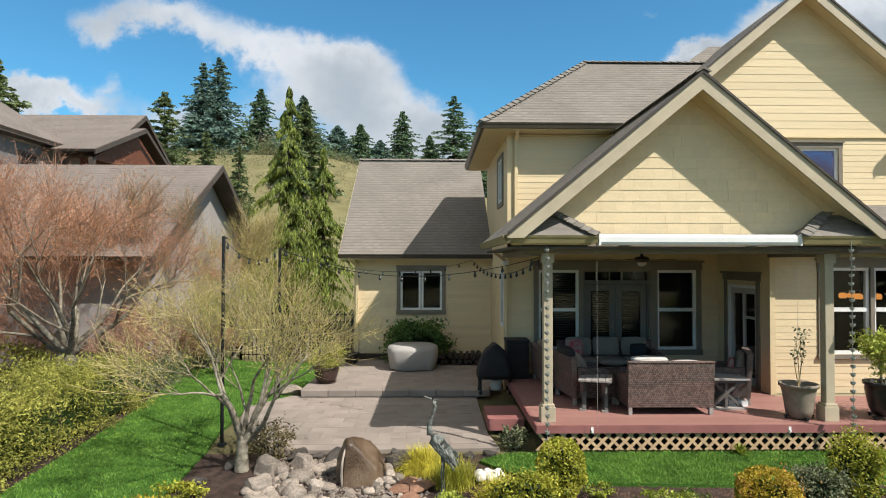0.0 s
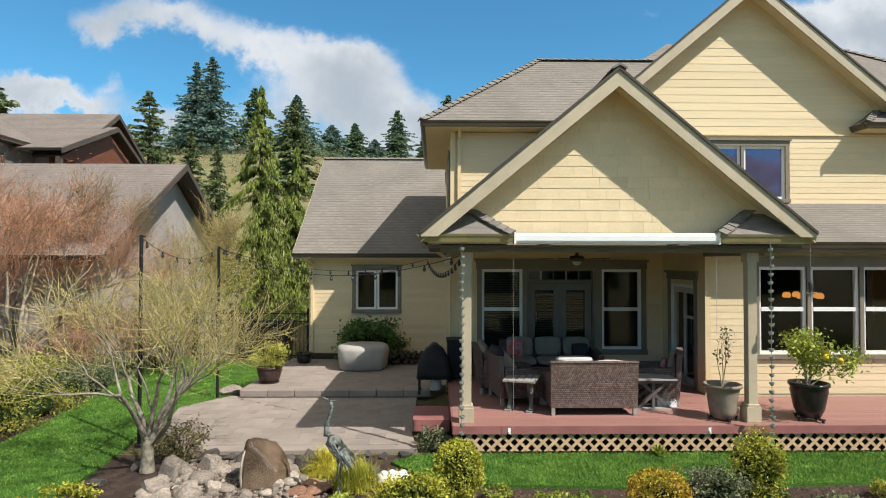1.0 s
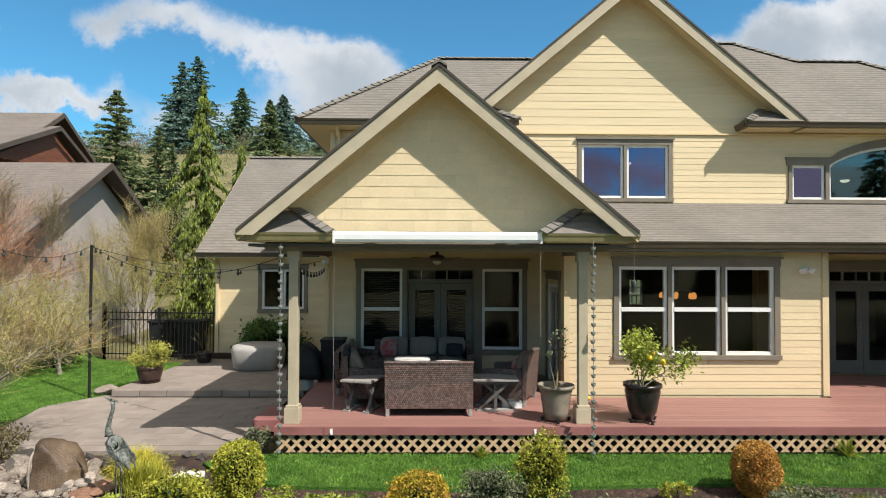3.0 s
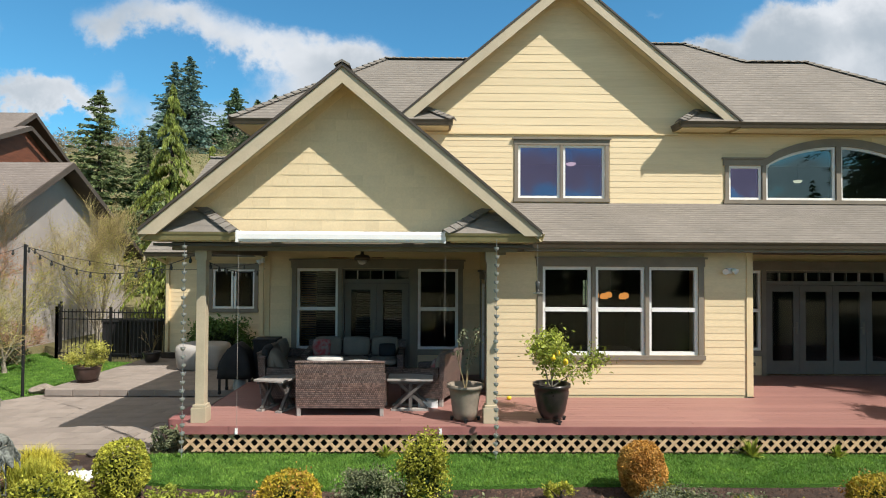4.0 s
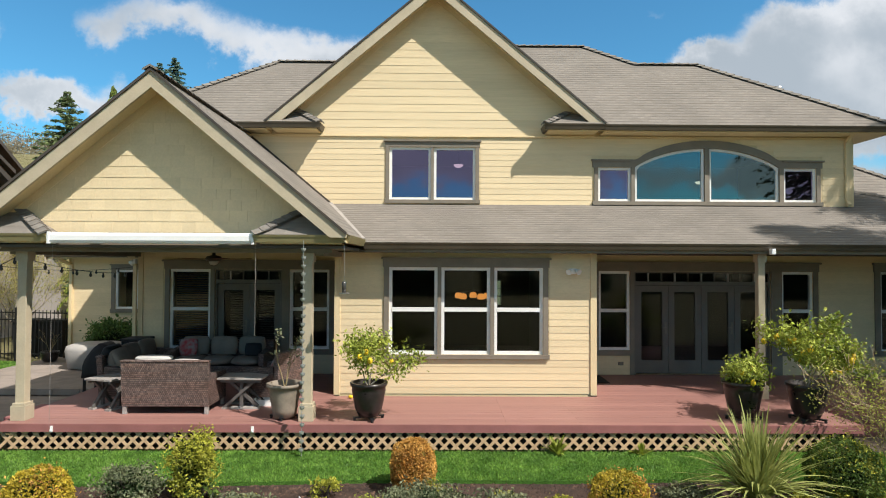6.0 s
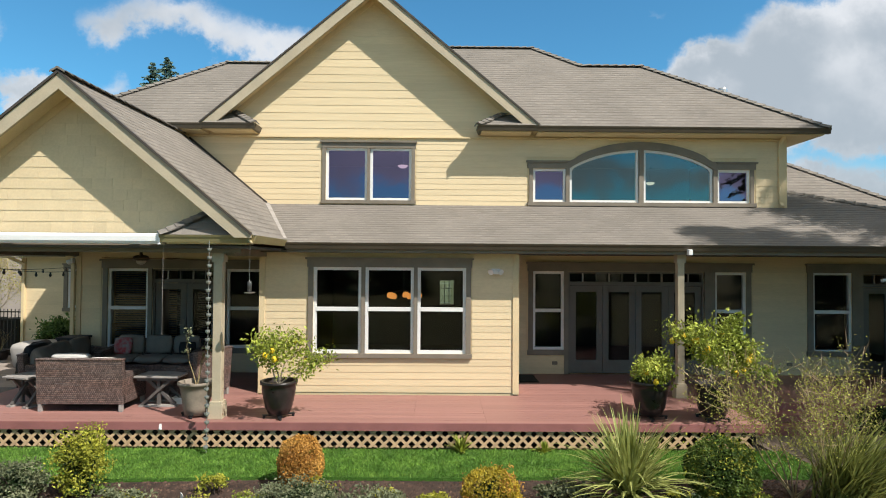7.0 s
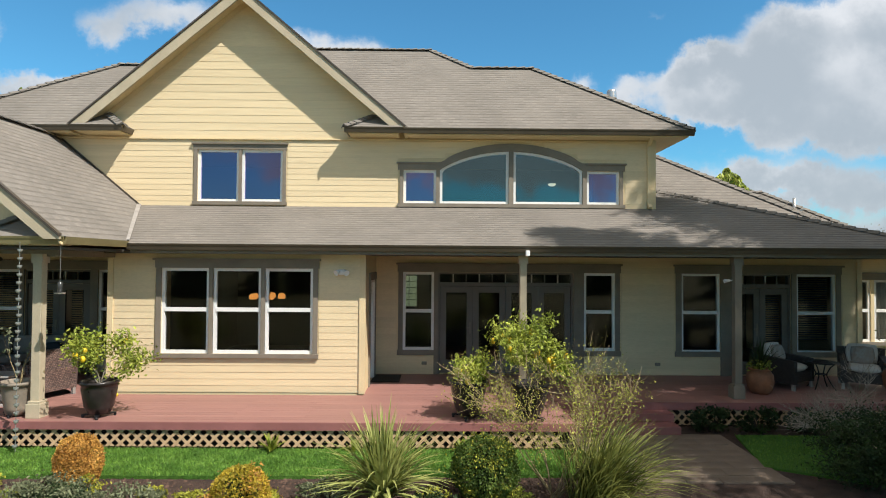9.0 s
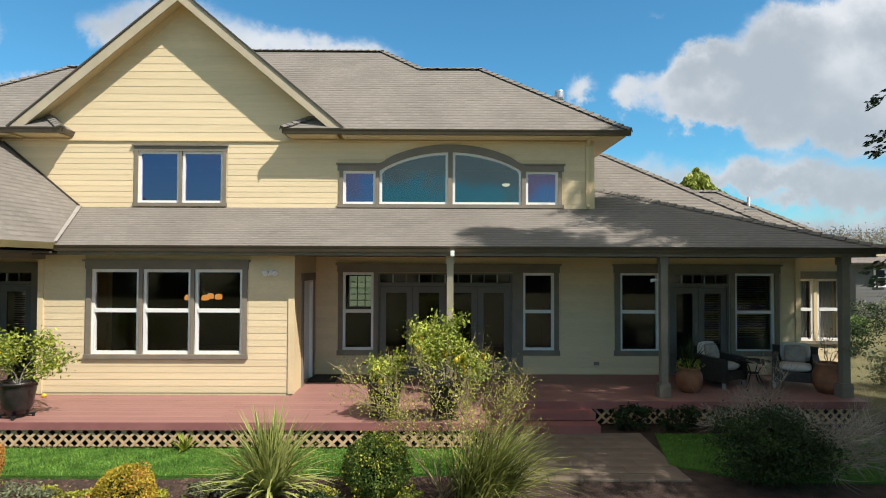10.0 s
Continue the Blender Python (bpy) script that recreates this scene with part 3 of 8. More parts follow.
def siding(parent, y, z0, z1, lap, span, blocks=()):
    """Lap boards over a wall; span(z) gives the free (x0, x1) at a height, blocks are trims to leave out."""
    me = BOARD.setdefault(lap, wedge_mesh("siding_board", lap))
    k = 0
    while z0 + k * lap < z1 - 0.02:
        z = z0 + k * lap
        k += 1
        free = [span(z + lap * 0.6)]
        for a, b, c, d in blocks:
            if c < z + lap * 0.8 and d > z + lap * 0.2:
                free = [q for p0, p1 in free for q in ((p0, min(p1, a)), (max(p0, b), p1)) if q[1] - q[0] > 0.03]
        for a, b in free:
            if b - a > 0.05:
                piece("siding_board", me, SIDING, parent, (a, y, z), (0, 0, 0), (b - a, 1, 1))


def sheet(parent, x0, x1, y, z0, z1, glass=GLASS):
    """A pane of glass facing the garden."""
    p = raw("pane", [(x0, y, z0), (x1, y, z0), (x1, y, z1), (x0, y, z1)], [(0, 1, 2, 3)], glass, parent)
    p.visible_shadow = False
    return p


def sheet_side(parent, x, y0, y1, z0, z1, glass=GLASS):
    p = raw("pane", [(x, y1, z0), (x, y0, z0), (x, y0, z1), (x, y1, z1)], [(0, 1, 2, 3)], glass, parent)
    p.visible_shadow = False
    return p


def sash(parent, x0, x1, z0, z1, y, glass=GLASS, rail=None, width=0.055, name="sash"):
    """A white frame with one pane, or two with a rail between."""
    zs = [z0, z1] if rail is None else [z0, rail, z1]
    rows = [(x0, x0 + width, y, y + 0.07, z0, z1), (x1 - width, x1, y, y + 0.07, z0, z1), (x0 + width, x1 - width, y, y + 0.07, z0, z0 + width), (x0 + width, x1 - width, y, y + 0.07, z1 - width, z1)]
    if rail is not None:
        rows.append((x0 + width, x1 - width, y - 0.012, y + 0.06, rail - 0.035, rail + 0.035))
    part("window_frame", boxes(*rows), WHITE, parent)
    for i, (a, b) in enumerate(zip(zs, zs[1:])):
        sheet(parent, x0 + width, x1 - width, y + 0.030 + 0.012 * i, a + (width if i == 0 else 0.035), b - (width if i == len(zs) - 2 else 0.035), glass)


def trim_frame(parent, x0, x1, z0, z1, y, side=0.10, head=0.15, sill=0.09, ears=0.05, mat=TRIM):
    """Flat casing round an opening: two legs, a head with a drip cap, and a sill."""
    part("casing", boxes((x0 - side, x0, y - 0.032, y, z0, z1)), mat, parent)
    part("casing", boxes((x1, x1 + side, y - 0.032, y, z0, z1)), mat, parent)
    part("window_head", boxes((x0 - side - ears * 0.4, x1 + side + ears * 0.4, y - 0.036, y, z1, z1 + head), (x0 - side - ears, x1 + side + ears, y - 0.075, y, z1 + head, z1 + head + 0.035)), mat, parent)
    part("window_sill", boxes((x0 - side - ears * 0.4, x1 + side + ears * 0.4, y - 0.06, y, z0 - sill, z0)), mat, parent)


def double_hung(x0, x1, z0, z1, y, rail=None, glass=GLASS):
    w = new("window")
    w.parent = house
    sash(w, x0, x1, z0, z1, y, glass, rail if rail else (z0 + z1) / 2 + 0.02)
    return w


# openings in the main wall, low and high
LOW = [(-0.80, 3.50, 0.0, 2.50), (-4.81, -3.95, 0.52, 2.20), (-3.86, -2.44, 0.0, 2.20), (-2.28, -1.44, 0.52, 2.20),
       (4.28, 4.95, 0.52, 2.20), (5.04, 7.97, 0.0, 2.20), (8.20, 8.88, 0.52, 2.20),
       (10.32, 11.17, 0.49, 2.21), (11.40, 12.72, 0.0, 2.21), (12.83, 13.70, 0.49, 2.21)]
HIGH = [(-0.19, 0.70, 3.70, 4.83), (0.76, 1.65, 3.70, 4.83),
        (4.27, 4.98, 3.69, 4.42), (5.06, 6.56, 3.69, 4.90), (6.66, 8.17, 3.69, 4.90), (8.26, 8.97, 3.69, 4.42)]
main_low = wall("wall_main", WY, 0.16, XL, XR, -0.40, 2.75, LOW)
main_high = wall("wall_upper", WY, 0.16, XL, XU, 2.75, 5.25, HIGH)
bm = prism(bmesh.new(), [(GX - 3.35, 5.25), (GX + 3.35, 5.25), (GX, 5.25 + 3.35 * GPITCH)], "y", WY, WY + 0.16)
gable_wall = part("wall_gable", bm, SIDING_FLAT, house)
BAYWIN = [(-0.02, 0.85, 0.72, 2.28), (0.92, 1.80, 0.72, 2.28), (1.87, 2.75, 0.72, 2.28)]
bay = wall("wall_bay", BY, 0.16, BL, BR, -0.40, 2.70, BAYWIN)
wall_side("wall_bay_left", BL, 0.16, BY + 0.16, WY, -0.40, 2.70, [(11.22, 12.33, 0.0, 1.93)])
wall_side("wall_bay_right", BR - 0.16, 0.16, BY + 0.16, WY, -0.40, 2.70, [(11.5, 12.4, 0.0, 2.05)])
wall_side("wall_left", XL, 0.16, WY + 0.16, 17.4, -0.40, 5.25, [(13.6, 14.5, 3.75, 4.75), (13.5, 14.1, 0.9, 2.2)])
wall_side("wall_right_upper", XU - 0.16, 0.16, WY + 0.16, 17.4, 2.75, 5.25)
wall_side("wall_right", XR - 0.16, 0.16, WY + 0.16, 17.4, -0.40, 2.75)
BACKWIN = [(2.30, 2.70, 1.15, 1.85), (3.72, 4.42, 1.12, 2.02)]
wall("wall_back", 17.4, 0.16, XL, XR, -0.40, 2.75, BACKWIN)
wall("wall_back_upper", 17.4, 0.16, XL, XU, 2.75, 5.25)
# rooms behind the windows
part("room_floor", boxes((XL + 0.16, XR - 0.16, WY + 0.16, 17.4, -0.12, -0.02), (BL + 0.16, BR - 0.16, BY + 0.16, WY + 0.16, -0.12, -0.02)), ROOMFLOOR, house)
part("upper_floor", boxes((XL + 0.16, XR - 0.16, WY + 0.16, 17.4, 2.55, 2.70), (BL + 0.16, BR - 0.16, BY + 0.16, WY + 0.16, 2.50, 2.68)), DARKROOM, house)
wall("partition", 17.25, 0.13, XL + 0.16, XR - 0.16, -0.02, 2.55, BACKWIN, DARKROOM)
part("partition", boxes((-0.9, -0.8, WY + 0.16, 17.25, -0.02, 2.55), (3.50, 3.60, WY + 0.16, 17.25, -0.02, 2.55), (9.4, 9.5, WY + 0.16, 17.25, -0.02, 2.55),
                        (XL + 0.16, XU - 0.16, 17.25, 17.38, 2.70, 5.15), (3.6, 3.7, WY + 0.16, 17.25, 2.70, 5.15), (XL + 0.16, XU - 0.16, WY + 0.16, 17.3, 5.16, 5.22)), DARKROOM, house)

back_win = new("back_window")
back_win.parent = house
for (x0, x1, z0, z1), nx, nz in zip(BACKWIN, (3, 3), (3, 5)):
    for i in range(1, nx):
        x = x0 + (x1 - x0) * i / nx
        part("glazing_bar", boxes((x - 0.012, x + 0.012, 17.44, 17.47, z0, z1)), TRIM, back_win)
    for i in range(1, nz):
        z = z0 + (z1 - z0) * i / nz
        part("glazing_bar", boxes((x0, x1, 17.474, 17.50, z - 0.012, z + 0.012)), TRIM, back_win)
    sheet(back_win, x0, x1, 17.42, z0, z1, GLASS_SKY)

# windows and doors
for o in (LOW[1], LOW[3], LOW[4], LOW[6], LOW[7], LOW[9]):
    double_hung(*o, WY + 0.02, 1.36)
for o in BAYWIN:
    double_hung(*o, BY + 0.02, 1.52)
bay_trim = new("bay_window_trim")
bay_trim.parent = house
trim_frame(bay_trim, -0.02, 2.75, 0.72, 2.28, BY, 0.09, 0.14, 0.075)
part("mullion", boxes((0.85, 0.92, BY - 0.028, BY + 0.1, 0.72, 2.28)), TRIM, bay_trim)
part("mullion", boxes((1.80, 1.87, BY - 0.028, BY + 0.1, 0.72, 2.28)), TRIM, bay_trim)
up_win = new("window")
up_win.parent = house
for o in HIGH[:2]:
    sash(up_win, *o, WY + 0.02, GLASS_VIOLET)
trim_frame(up_win, -0.19, 1.65, 3.70, 4.83, WY, 0.075, 0.11, 0.075, 0.045)
part("mullion", boxes((0.70, 0.76, WY - 0.028, WY + 0.1, 3.70, 4.83)), TRIM, up_win)


def arc(x):
    """The curved head of the wide upper window."""
    return 4.36 + 0.48 * max(0.0, 1 - ((x - 6.615) / 1.62) ** 2) ** 0.8


def head(x):
    """The upper edge of the arched casing, which flares into flat ears."""
    s = abs(x - 6.615)
    k = max(0.0, min(1.0, (1.66 - s) / 0.34))
    return 4.585 + (arc(min(max(x, 5.06), 8.17)) + 0.165 - 4.585) * k * k * (3 - 2 * k)


def arched_window():
    w = new("arched_window")
    w.parent = house
    for o in (HIGH[2], HIGH[5]):
        sash(w, *o, WY + 0.02, GLASS_VIOLET)
    for x0, x1 in (HIGH[3][:2], HIGH[4][:2]):
        xs = [x0 + (x1 - x0) * i / 14 for i in range(15)]
        outer = [(x0, 3.69), (x1, 3.69)] + [(x, arc(x)) for x in reversed(xs)]
        cx, cz = (x0 + x1) / 2, 4.15
        inner = [(min(max(x, x0 + 0.055), x1 - 0.055), max(3.69 + 0.055, min(z - 0.055, 9))) for x, z in outer]
        bm = bmesh.new()
        for y in (WY + 0.02, WY + 0.09):
            a, b = [bm.verts.new((x, y, z)) for x, z in outer], [bm.verts.new((x, y, z)) for x, z in inner]
            for i in range(len(a)):
                j = (i + 1) % len(a)
                bm.faces.new((a[i], a[j], b[j], b[i]))
        n = len(outer)
        bm.verts.ensure_lookup_table()
        for i in range(n):
            j = (i + 1) % n
            bm.faces.new((bm.verts[n + i], bm.verts[n + j], bm.verts[3 * n + j], bm.verts[3 * n + i]))
        part("window_frame", bm, WHITE, w)
        pane = raw("pane", [(x, WY + 0.05, z) for x, z in inner], [tuple(range(len(inner)))], GLASS_SKY, w)
        pane.visible_shadow = False
        bm = bmesh.new()
        va = [bm.verts.new((x, WY - 0.004, arc(x))) for x in xs] + [bm.verts.new((x, WY - 0.004, max(head(x) - 0.02, arc(x) + 0.02))) for x in reversed(xs)]
        bm.faces.new(va)
        bmesh.ops.extrude_face_region(bm, geom=bm.faces[:])
        bm.verts.ensure_lookup_table()
        for q in bm.verts[len(va):]:
            q.co.y += 0.11
        part("spandrel", bm, TRIM, w)
        for i in range(14):
            a, b = xs[i], xs[i + 1]
            z = min(head(a), head(b)) - 0.03
            if z < 4.88:
                part("wall_infill", boxes((a, b, WY + 0.002, WY + 0.15, z, 4.90)), SIDING_FLAT, w)
    # arched head casing as a band that runs into flat ears
    xs = [4.99 + 3.25 * i / 36 for i in range(37)]
    bm = bmesh.new()
    lo = [(x, arc(x) if 5.06 < x < 8.17 else 4.38) for x in xs]
    hi = [(x, head(x)) for x in xs]
    poly = lo + hi[::-1]
    prism(bm, poly, "y", WY - 0.036, WY)
    part("window_head", bm, TRIM, w)
    part("window_head", boxes((4.15, 4.99, WY - 0.036, WY, 4.42, 4.55), (4.12, 5.0, WY - 0.07, WY, 4.55, 4.585)), TRIM, w)
    part("window_head", boxes((8.24, 9.09, WY - 0.036, WY, 4.42, 4.55), (8.23, 9.12, WY - 0.07, WY, 4.55, 4.585)), TRIM, w)
    for row in ((4.19, 4.27, WY - 0.032, WY, 3.69, 4.42), (8.97, 9.05, WY - 0.032, WY, 3.69, 4.42)):
        part("casing", boxes(row), TRIM, w)
    for a, b, top in ((4.98, 5.06, 4.42), (6.56, 6.66, 4.86), (8.17, 8.26, 4.42)):
        part("mullion", boxes((a, b, WY - 0.03, WY + 0.1, 3.69, top)), TRIM, w)
    part("window_sill", boxes((4.15, 9.09, WY - 0.06, WY, 3.61, 3.69)), TRIM, w)


arched_window()


def french_doors(x0, x1, count, transoms, y=WY, top=1.88, bars=None):
    """Glazed doors side by side with a row of small lights above."""
    unit = new("french_door")
    unit.parent = house
    w = (x1 - x0) / count
    part("door_frame", boxes((x0, x0 + 0.04, y + 0.02, y + 0.14, 0.0, 2.20), (x1 - 0.04, x1, y + 0.02, y + 0.14, 0.0, 2.20), (x0 + 0.04, x1 - 0.04, y + 0.02, y + 0.14, 1.90, 1.98), (x0 + 0.04, x1 - 0.04, y + 0.02, y + 0.14, 2.16, 2.20)), DOORPAINT, unit)
    for i in range(count):
        a, b = x0 + 0.045 + i * (x1 - x0 - 0.09) / count, x0 + 0.045 + (i + 1) * (x1 - x0 - 0.09) / count
        st = 0.13
        leaf_ = part("door_leaf", boxes((a + 0.004, a + st, y + 0.05, y + 0.095, 0.02, 1.89), (b - st, b - 0.004, y + 0.05, y + 0.095, 0.02, 1.89), (a + st, b - st, y + 0.05, y + 0.095, 0.02, 0.30), (a + st, b - st, y + 0.05, y + 0.095, 1.76, 1.89)), DOORPAINT, unit)
        sheet(unit, a + st, b - st, y + 0.07, 0.30, 1.76)
    for i in range(0, count, 2):
        c = x0 + 0.045 + (i + 1) * (x1 - x0 - 0.09) / count - 0.06
        bm = bmesh.new()
        box(bm, c - 0.02, c + 0.02, y + 0.036, y + 0.05, 0.86, 1.12)
        beam(bm, (c, y + 0.03, 1.0), (c - 0.09, y + 0.02, 1.0), 0.02, 0.02)
        part("handle", bm, TRIM, unit, "dull metal lever handle")
    tw = (x1 - x0 - 0.08) / transoms
    for i in range(1, transoms):
        part("transom_bar", boxes((x0 + 0.04 + i * tw - 0.010, x0 + 0.04 + i * tw + 0.010, y + 0.03, y + 0.10, 1.98, 2.16)), CUSHION_PALE if i % 2 else DOORPAINT, unit)
    sheet(unit, x0 + 0.04, x1 - 0.04, y + 0.065, 1.98, 2.16)
    return unit


french_doors(-3.86, -2.44, 2, 5)
french_doors(5.04, 7.97, 4, 10)
french_doors(11.40, 12.72, 2, 5)
# grey panels round each group of doors and windows
for x0, x1, gaps in ((-4.91, -1.34, LOW[1:4]), (4.18, 8.98, LOW[4:7]), (10.20, 13.80, LOW[7:10])):
    t = new("door_surround")
    t.parent = house
    edges = [(x0, gaps[0][0]), (gaps[0][1], gaps[1][0]), (gaps[1][1], gaps[2][0]), (gaps[2][1], x1)]
    for k, (a, b) in enumerate(edges):
        part("casing", boxes((a, b, WY - 0.032, WY, 0.52 if k in (0, 3) else 0.0, 2.205)), TRIM, t)
    part("window_head", boxes((x0 - 0.02, x1 + 0.02, WY - 0.036, WY, 2.205, 2.36), (x0 - 0.05, x1 + 0.05, WY - 0.08, WY, 2.36, 2.40)), TRIM, t)
    for a, b in ((x0, gaps[0][1]), (gaps[2][0], x1)):
        part("window_sill", boxes((a - 0.02, b + 0.02, WY - 0.045, WY, 0.41, 0.52)), TRIM, t)


def side_door():
    """A glazed white door in the bay's porch side."""
    d = new("door")
    d.parent = house
    x = BL
    for row in ((x - 0.03, x, 11.12, 11.22, 0.0, 2.02), (x - 0.03, x, 12.33, 12.43, 0.0, 2.02)):
        part("casing", boxes(row), TRIM, d)
    part("door_head", boxes((x - 0.035, x, 11.08, 12.47, 2.02, 2.15), (x - 0.07, x, 11.05, 12.5, 2.15, 2.19)), TRIM, d)
    part("door_frame", boxes((x + 0.01, x + 0.1, 11.22, 11.28, 0.0, 1.93), (x + 0.01, x + 0.1, 12.27, 12.33, 0.0, 1.93), (x + 0.01, x + 0.1, 11.28, 12.27, 1.87, 1.93)), WHITE, d)
    part("door_leaf", boxes((x + 0.04, x + 0.08, 11.28, 11.38, 0.02, 1.87), (x + 0.04, x + 0.08, 11.74, 11.82, 0.02, 1.87), (x + 0.04, x + 0.08, 12.17, 12.27, 0.02, 1.87),
                             (x + 0.04, x + 0.08, 11.38, 12.17, 0.02, 0.16), (x + 0.04, x + 0.08, 11.38, 12.17, 1.76, 1.87), (x + 0.04, x + 0.08, 11.38, 11.74, 1.28, 1.33)), CUSHION_PALE, d)
    sheet_side(d, x + 0.058, 11.38, 12.17, 0.16, 1.76)


side_door()
d = new("door")
d.parent = house
part("door_leaf", boxes((BR - 0.10, BR - 0.05, 11.56, 12.34, 0.02, 2.0)), WHITE, d)
part("door_frame", boxes((BR - 0.15, BR + 0.012, 11.5, 11.56, 0.0, 2.05), (BR - 0.15, BR + 0.012, 12.34, 12.4, 0.0, 2.05), (BR - 0.15, BR + 0.012, 11.56, 12.34, 2.0, 2.05)), WHITE, d)
for row in ((BR, BR + 0.03, 11.4, 11.5, 0.0, 2.05), (BR, BR + 0.03, 12.4, 12.5, 0.0, 2.05), (BR, BR + 0.035, 11.36, 12.54, 2.05, 2.2)):
    part("casing", boxes(row), TRIM, d)

# windows in the left end wall
w = new("window")
w.parent = house
part("window_frame", boxes((XL - 0.02, XL + 0.05, 13.6, 13.66, 3.75, 4.75), (XL - 0.02, XL + 0.05, 14.44, 14.5, 3.75, 4.75), (XL - 0.02, XL + 0.05, 13.66, 14.44, 3.75, 3.81), (XL - 0.02, XL + 0.05, 13.66, 14.44, 4.69, 4.75), (XL - 0.02, XL + 0.05, 14.02, 14.08, 3.81, 4.69)), WHITE, w)
for row in ((XL - 0.035, XL, 13.5, 13.6, 3.65, 4.85), (XL - 0.035, XL, 14.5, 14.6, 3.65, 4.85), (XL - 0.035, XL, 13.6, 14.5, 3.65, 3.75), (XL - 0.035, XL, 13.6, 14.5, 4.75, 4.85)):
    part("casing", boxes(row), TRIM, w)
sheet_side(w, XL + 0.02, 13.66, 14.44, 3.81, 4.69, GLASS_SKY)
w = new("window")
w.parent = house
part("window_frame", boxes((XL - 0.01, XL + 0.05, 13.5, 13.56, 0.9, 2.2), (XL - 0.01, XL + 0.05, 14.04, 14.1, 0.9, 2.2), (XL - 0.01, XL + 0.05, 13.56, 14.04, 0.9, 0.96), (XL - 0.01, XL + 0.05, 13.56, 14.04, 2.14, 2.2)), WHITE, w)
sheet_side(w, XL + 0.02, 13.56, 14.04, 0.96, 2.14)


# ---- roofs ----
def roof_slope(name, corners, mat=SHINGLE, parent=house, course=0.142, lift=0.0022, label="", single=True):
    """A slope laid in stepped courses; the first two corners are its eave, from left to right."""
    p = [Vector(c) for c in corners]
    e = (p[1] - p[0]).normalized()
    nrm = None
    for q in p[2:]:
        c = e.cross(q - p[0])
        if c.length > 1e-4:
            nrm = c.normalized()
            break
    if nrm.z < 0:
        nrm = -nrm
    up = nrm.cross(e)
    if up.z < 0:
        up = -up
    flat = [((q - p[0]).dot(e), (q - p[0]).dot(up)) for q in p]
    top = max(t for _, t in flat)
    base = min(t for _, t in flat)
    def clip(poly, level, keep_above):
        out = []
        for (s0, t0), (s1, t1) in zip(poly, poly[1:] + poly[:1]):
            in0, in1 = (t0 >= level) == keep_above or t0 == level, (t1 >= level) == keep_above or t1 == level
            if in0:
                out.append((s0, t0))
            if in0 != in1 and t0 != t1:
                k = (level - t0) / (t1 - t0)
                out.append((s0 + (s1 - s0) * k, level))
        return out

    # the sheathing, and over it the courses, each a piece of its own
    bm = bmesh.new()
    a = [bm.verts.new(q - nrm * 0.006) for q in p]
    b = [bm.verts.new(q - nrm * 0.10) for q in p]
    bm.faces.new(a)
    bm.faces.new(b[::-1])
    for i in range(len(a)):
        j = (i + 1) % len(a)
        bm.faces.new((a[i], a[j], b[j], b[i]))
    slope = part(name, bm, GUTTER_OLIVE if mat is SHINGLE else DARKTRIM, parent, label)

    def link(vs, fs, uvs, title):
        ob = raw(title, vs, fs, mat, slope)
        layer = ob.data.uv_layers.new(name="slope")
        for loop in ob.data.loops:
            layer.data[loop.index].uv = uvs[loop.vertex_index]
        return ob
    vs, fs, uvs, k = [], [], [], 0
    while base + k * course < top - 1e-4:
        lo, hi = base + k * course, min(top, base + (k + 1) * course)
        strip = clip(clip(flat, lo, True), hi, False) if k else clip(flat, hi, False)
        k += 1
        if len(strip) < 3:
            continue
        start = len(vs)
        for s, t in strip:
            h = lift * (1 - (t - lo) / course)
            vs.append(p[0] + e * s + up * t + nrm * (h + 0.002))
            uvs.append((s + 50, t - base))
        fs.append(tuple(range(start, len(vs))))
        lows = sorted([i for i in range(len(strip)) if abs(strip[i][1] - lo) < 1e-6], key=lambda i: strip[i][0])
        if len(lows) >= 2:
            a, b = lows[0], lows[-1]
            i0 = len(vs)
            for s, t in (strip[a], strip[b]):
                vs.append(p[0] + e * s + up * t - nrm * 0.004)
                uvs.append((s + 50, t - base))
            fs.append((start + a, start + b, i0 + 1, i0))
        if single:
            link(vs, fs, uvs, "shingle_course")
            vs, fs, uvs = [], [], []
    if not single:
        tagged(link(vs, fs, uvs, "shingles"), kind="stuff")
    return slope


CAPMESH = bpy.data.meshes.new("ridge_cap")
CAPMESH.from_pydata([(-0.11, -0.02, -0.030), (0, -0.02, 0.034), (0.11, -0.02, -0.030), (-0.11, 0.26, -0.06), (0, 0.26, 0.0), (0.11, 0.26, -0.06),
                     (-0.11, -0.02, -0.06), (0, -0.02, 0.0), (0.11, -0.02, -0.06)], [], [(0, 1, 4, 3), (1, 2, 5, 4), (0, 6, 7, 1), (1, 7, 8, 2)])


def caps(parent, p, q, step=0.2):
    """Cap shingles along a hip or ridge, lapped from p up to q."""
    p, q = Vector(p), Vector(q)
    d = q - p
    n = int(d.length / step)
    turn = d.to_track_quat("Y", "Z").to_euler()
    for i in range(n):
        piece("ridge_cap", CAPMESH, CAPS, parent, p + d * (i / n) + Vector((0, 0, 0.035)), turn)


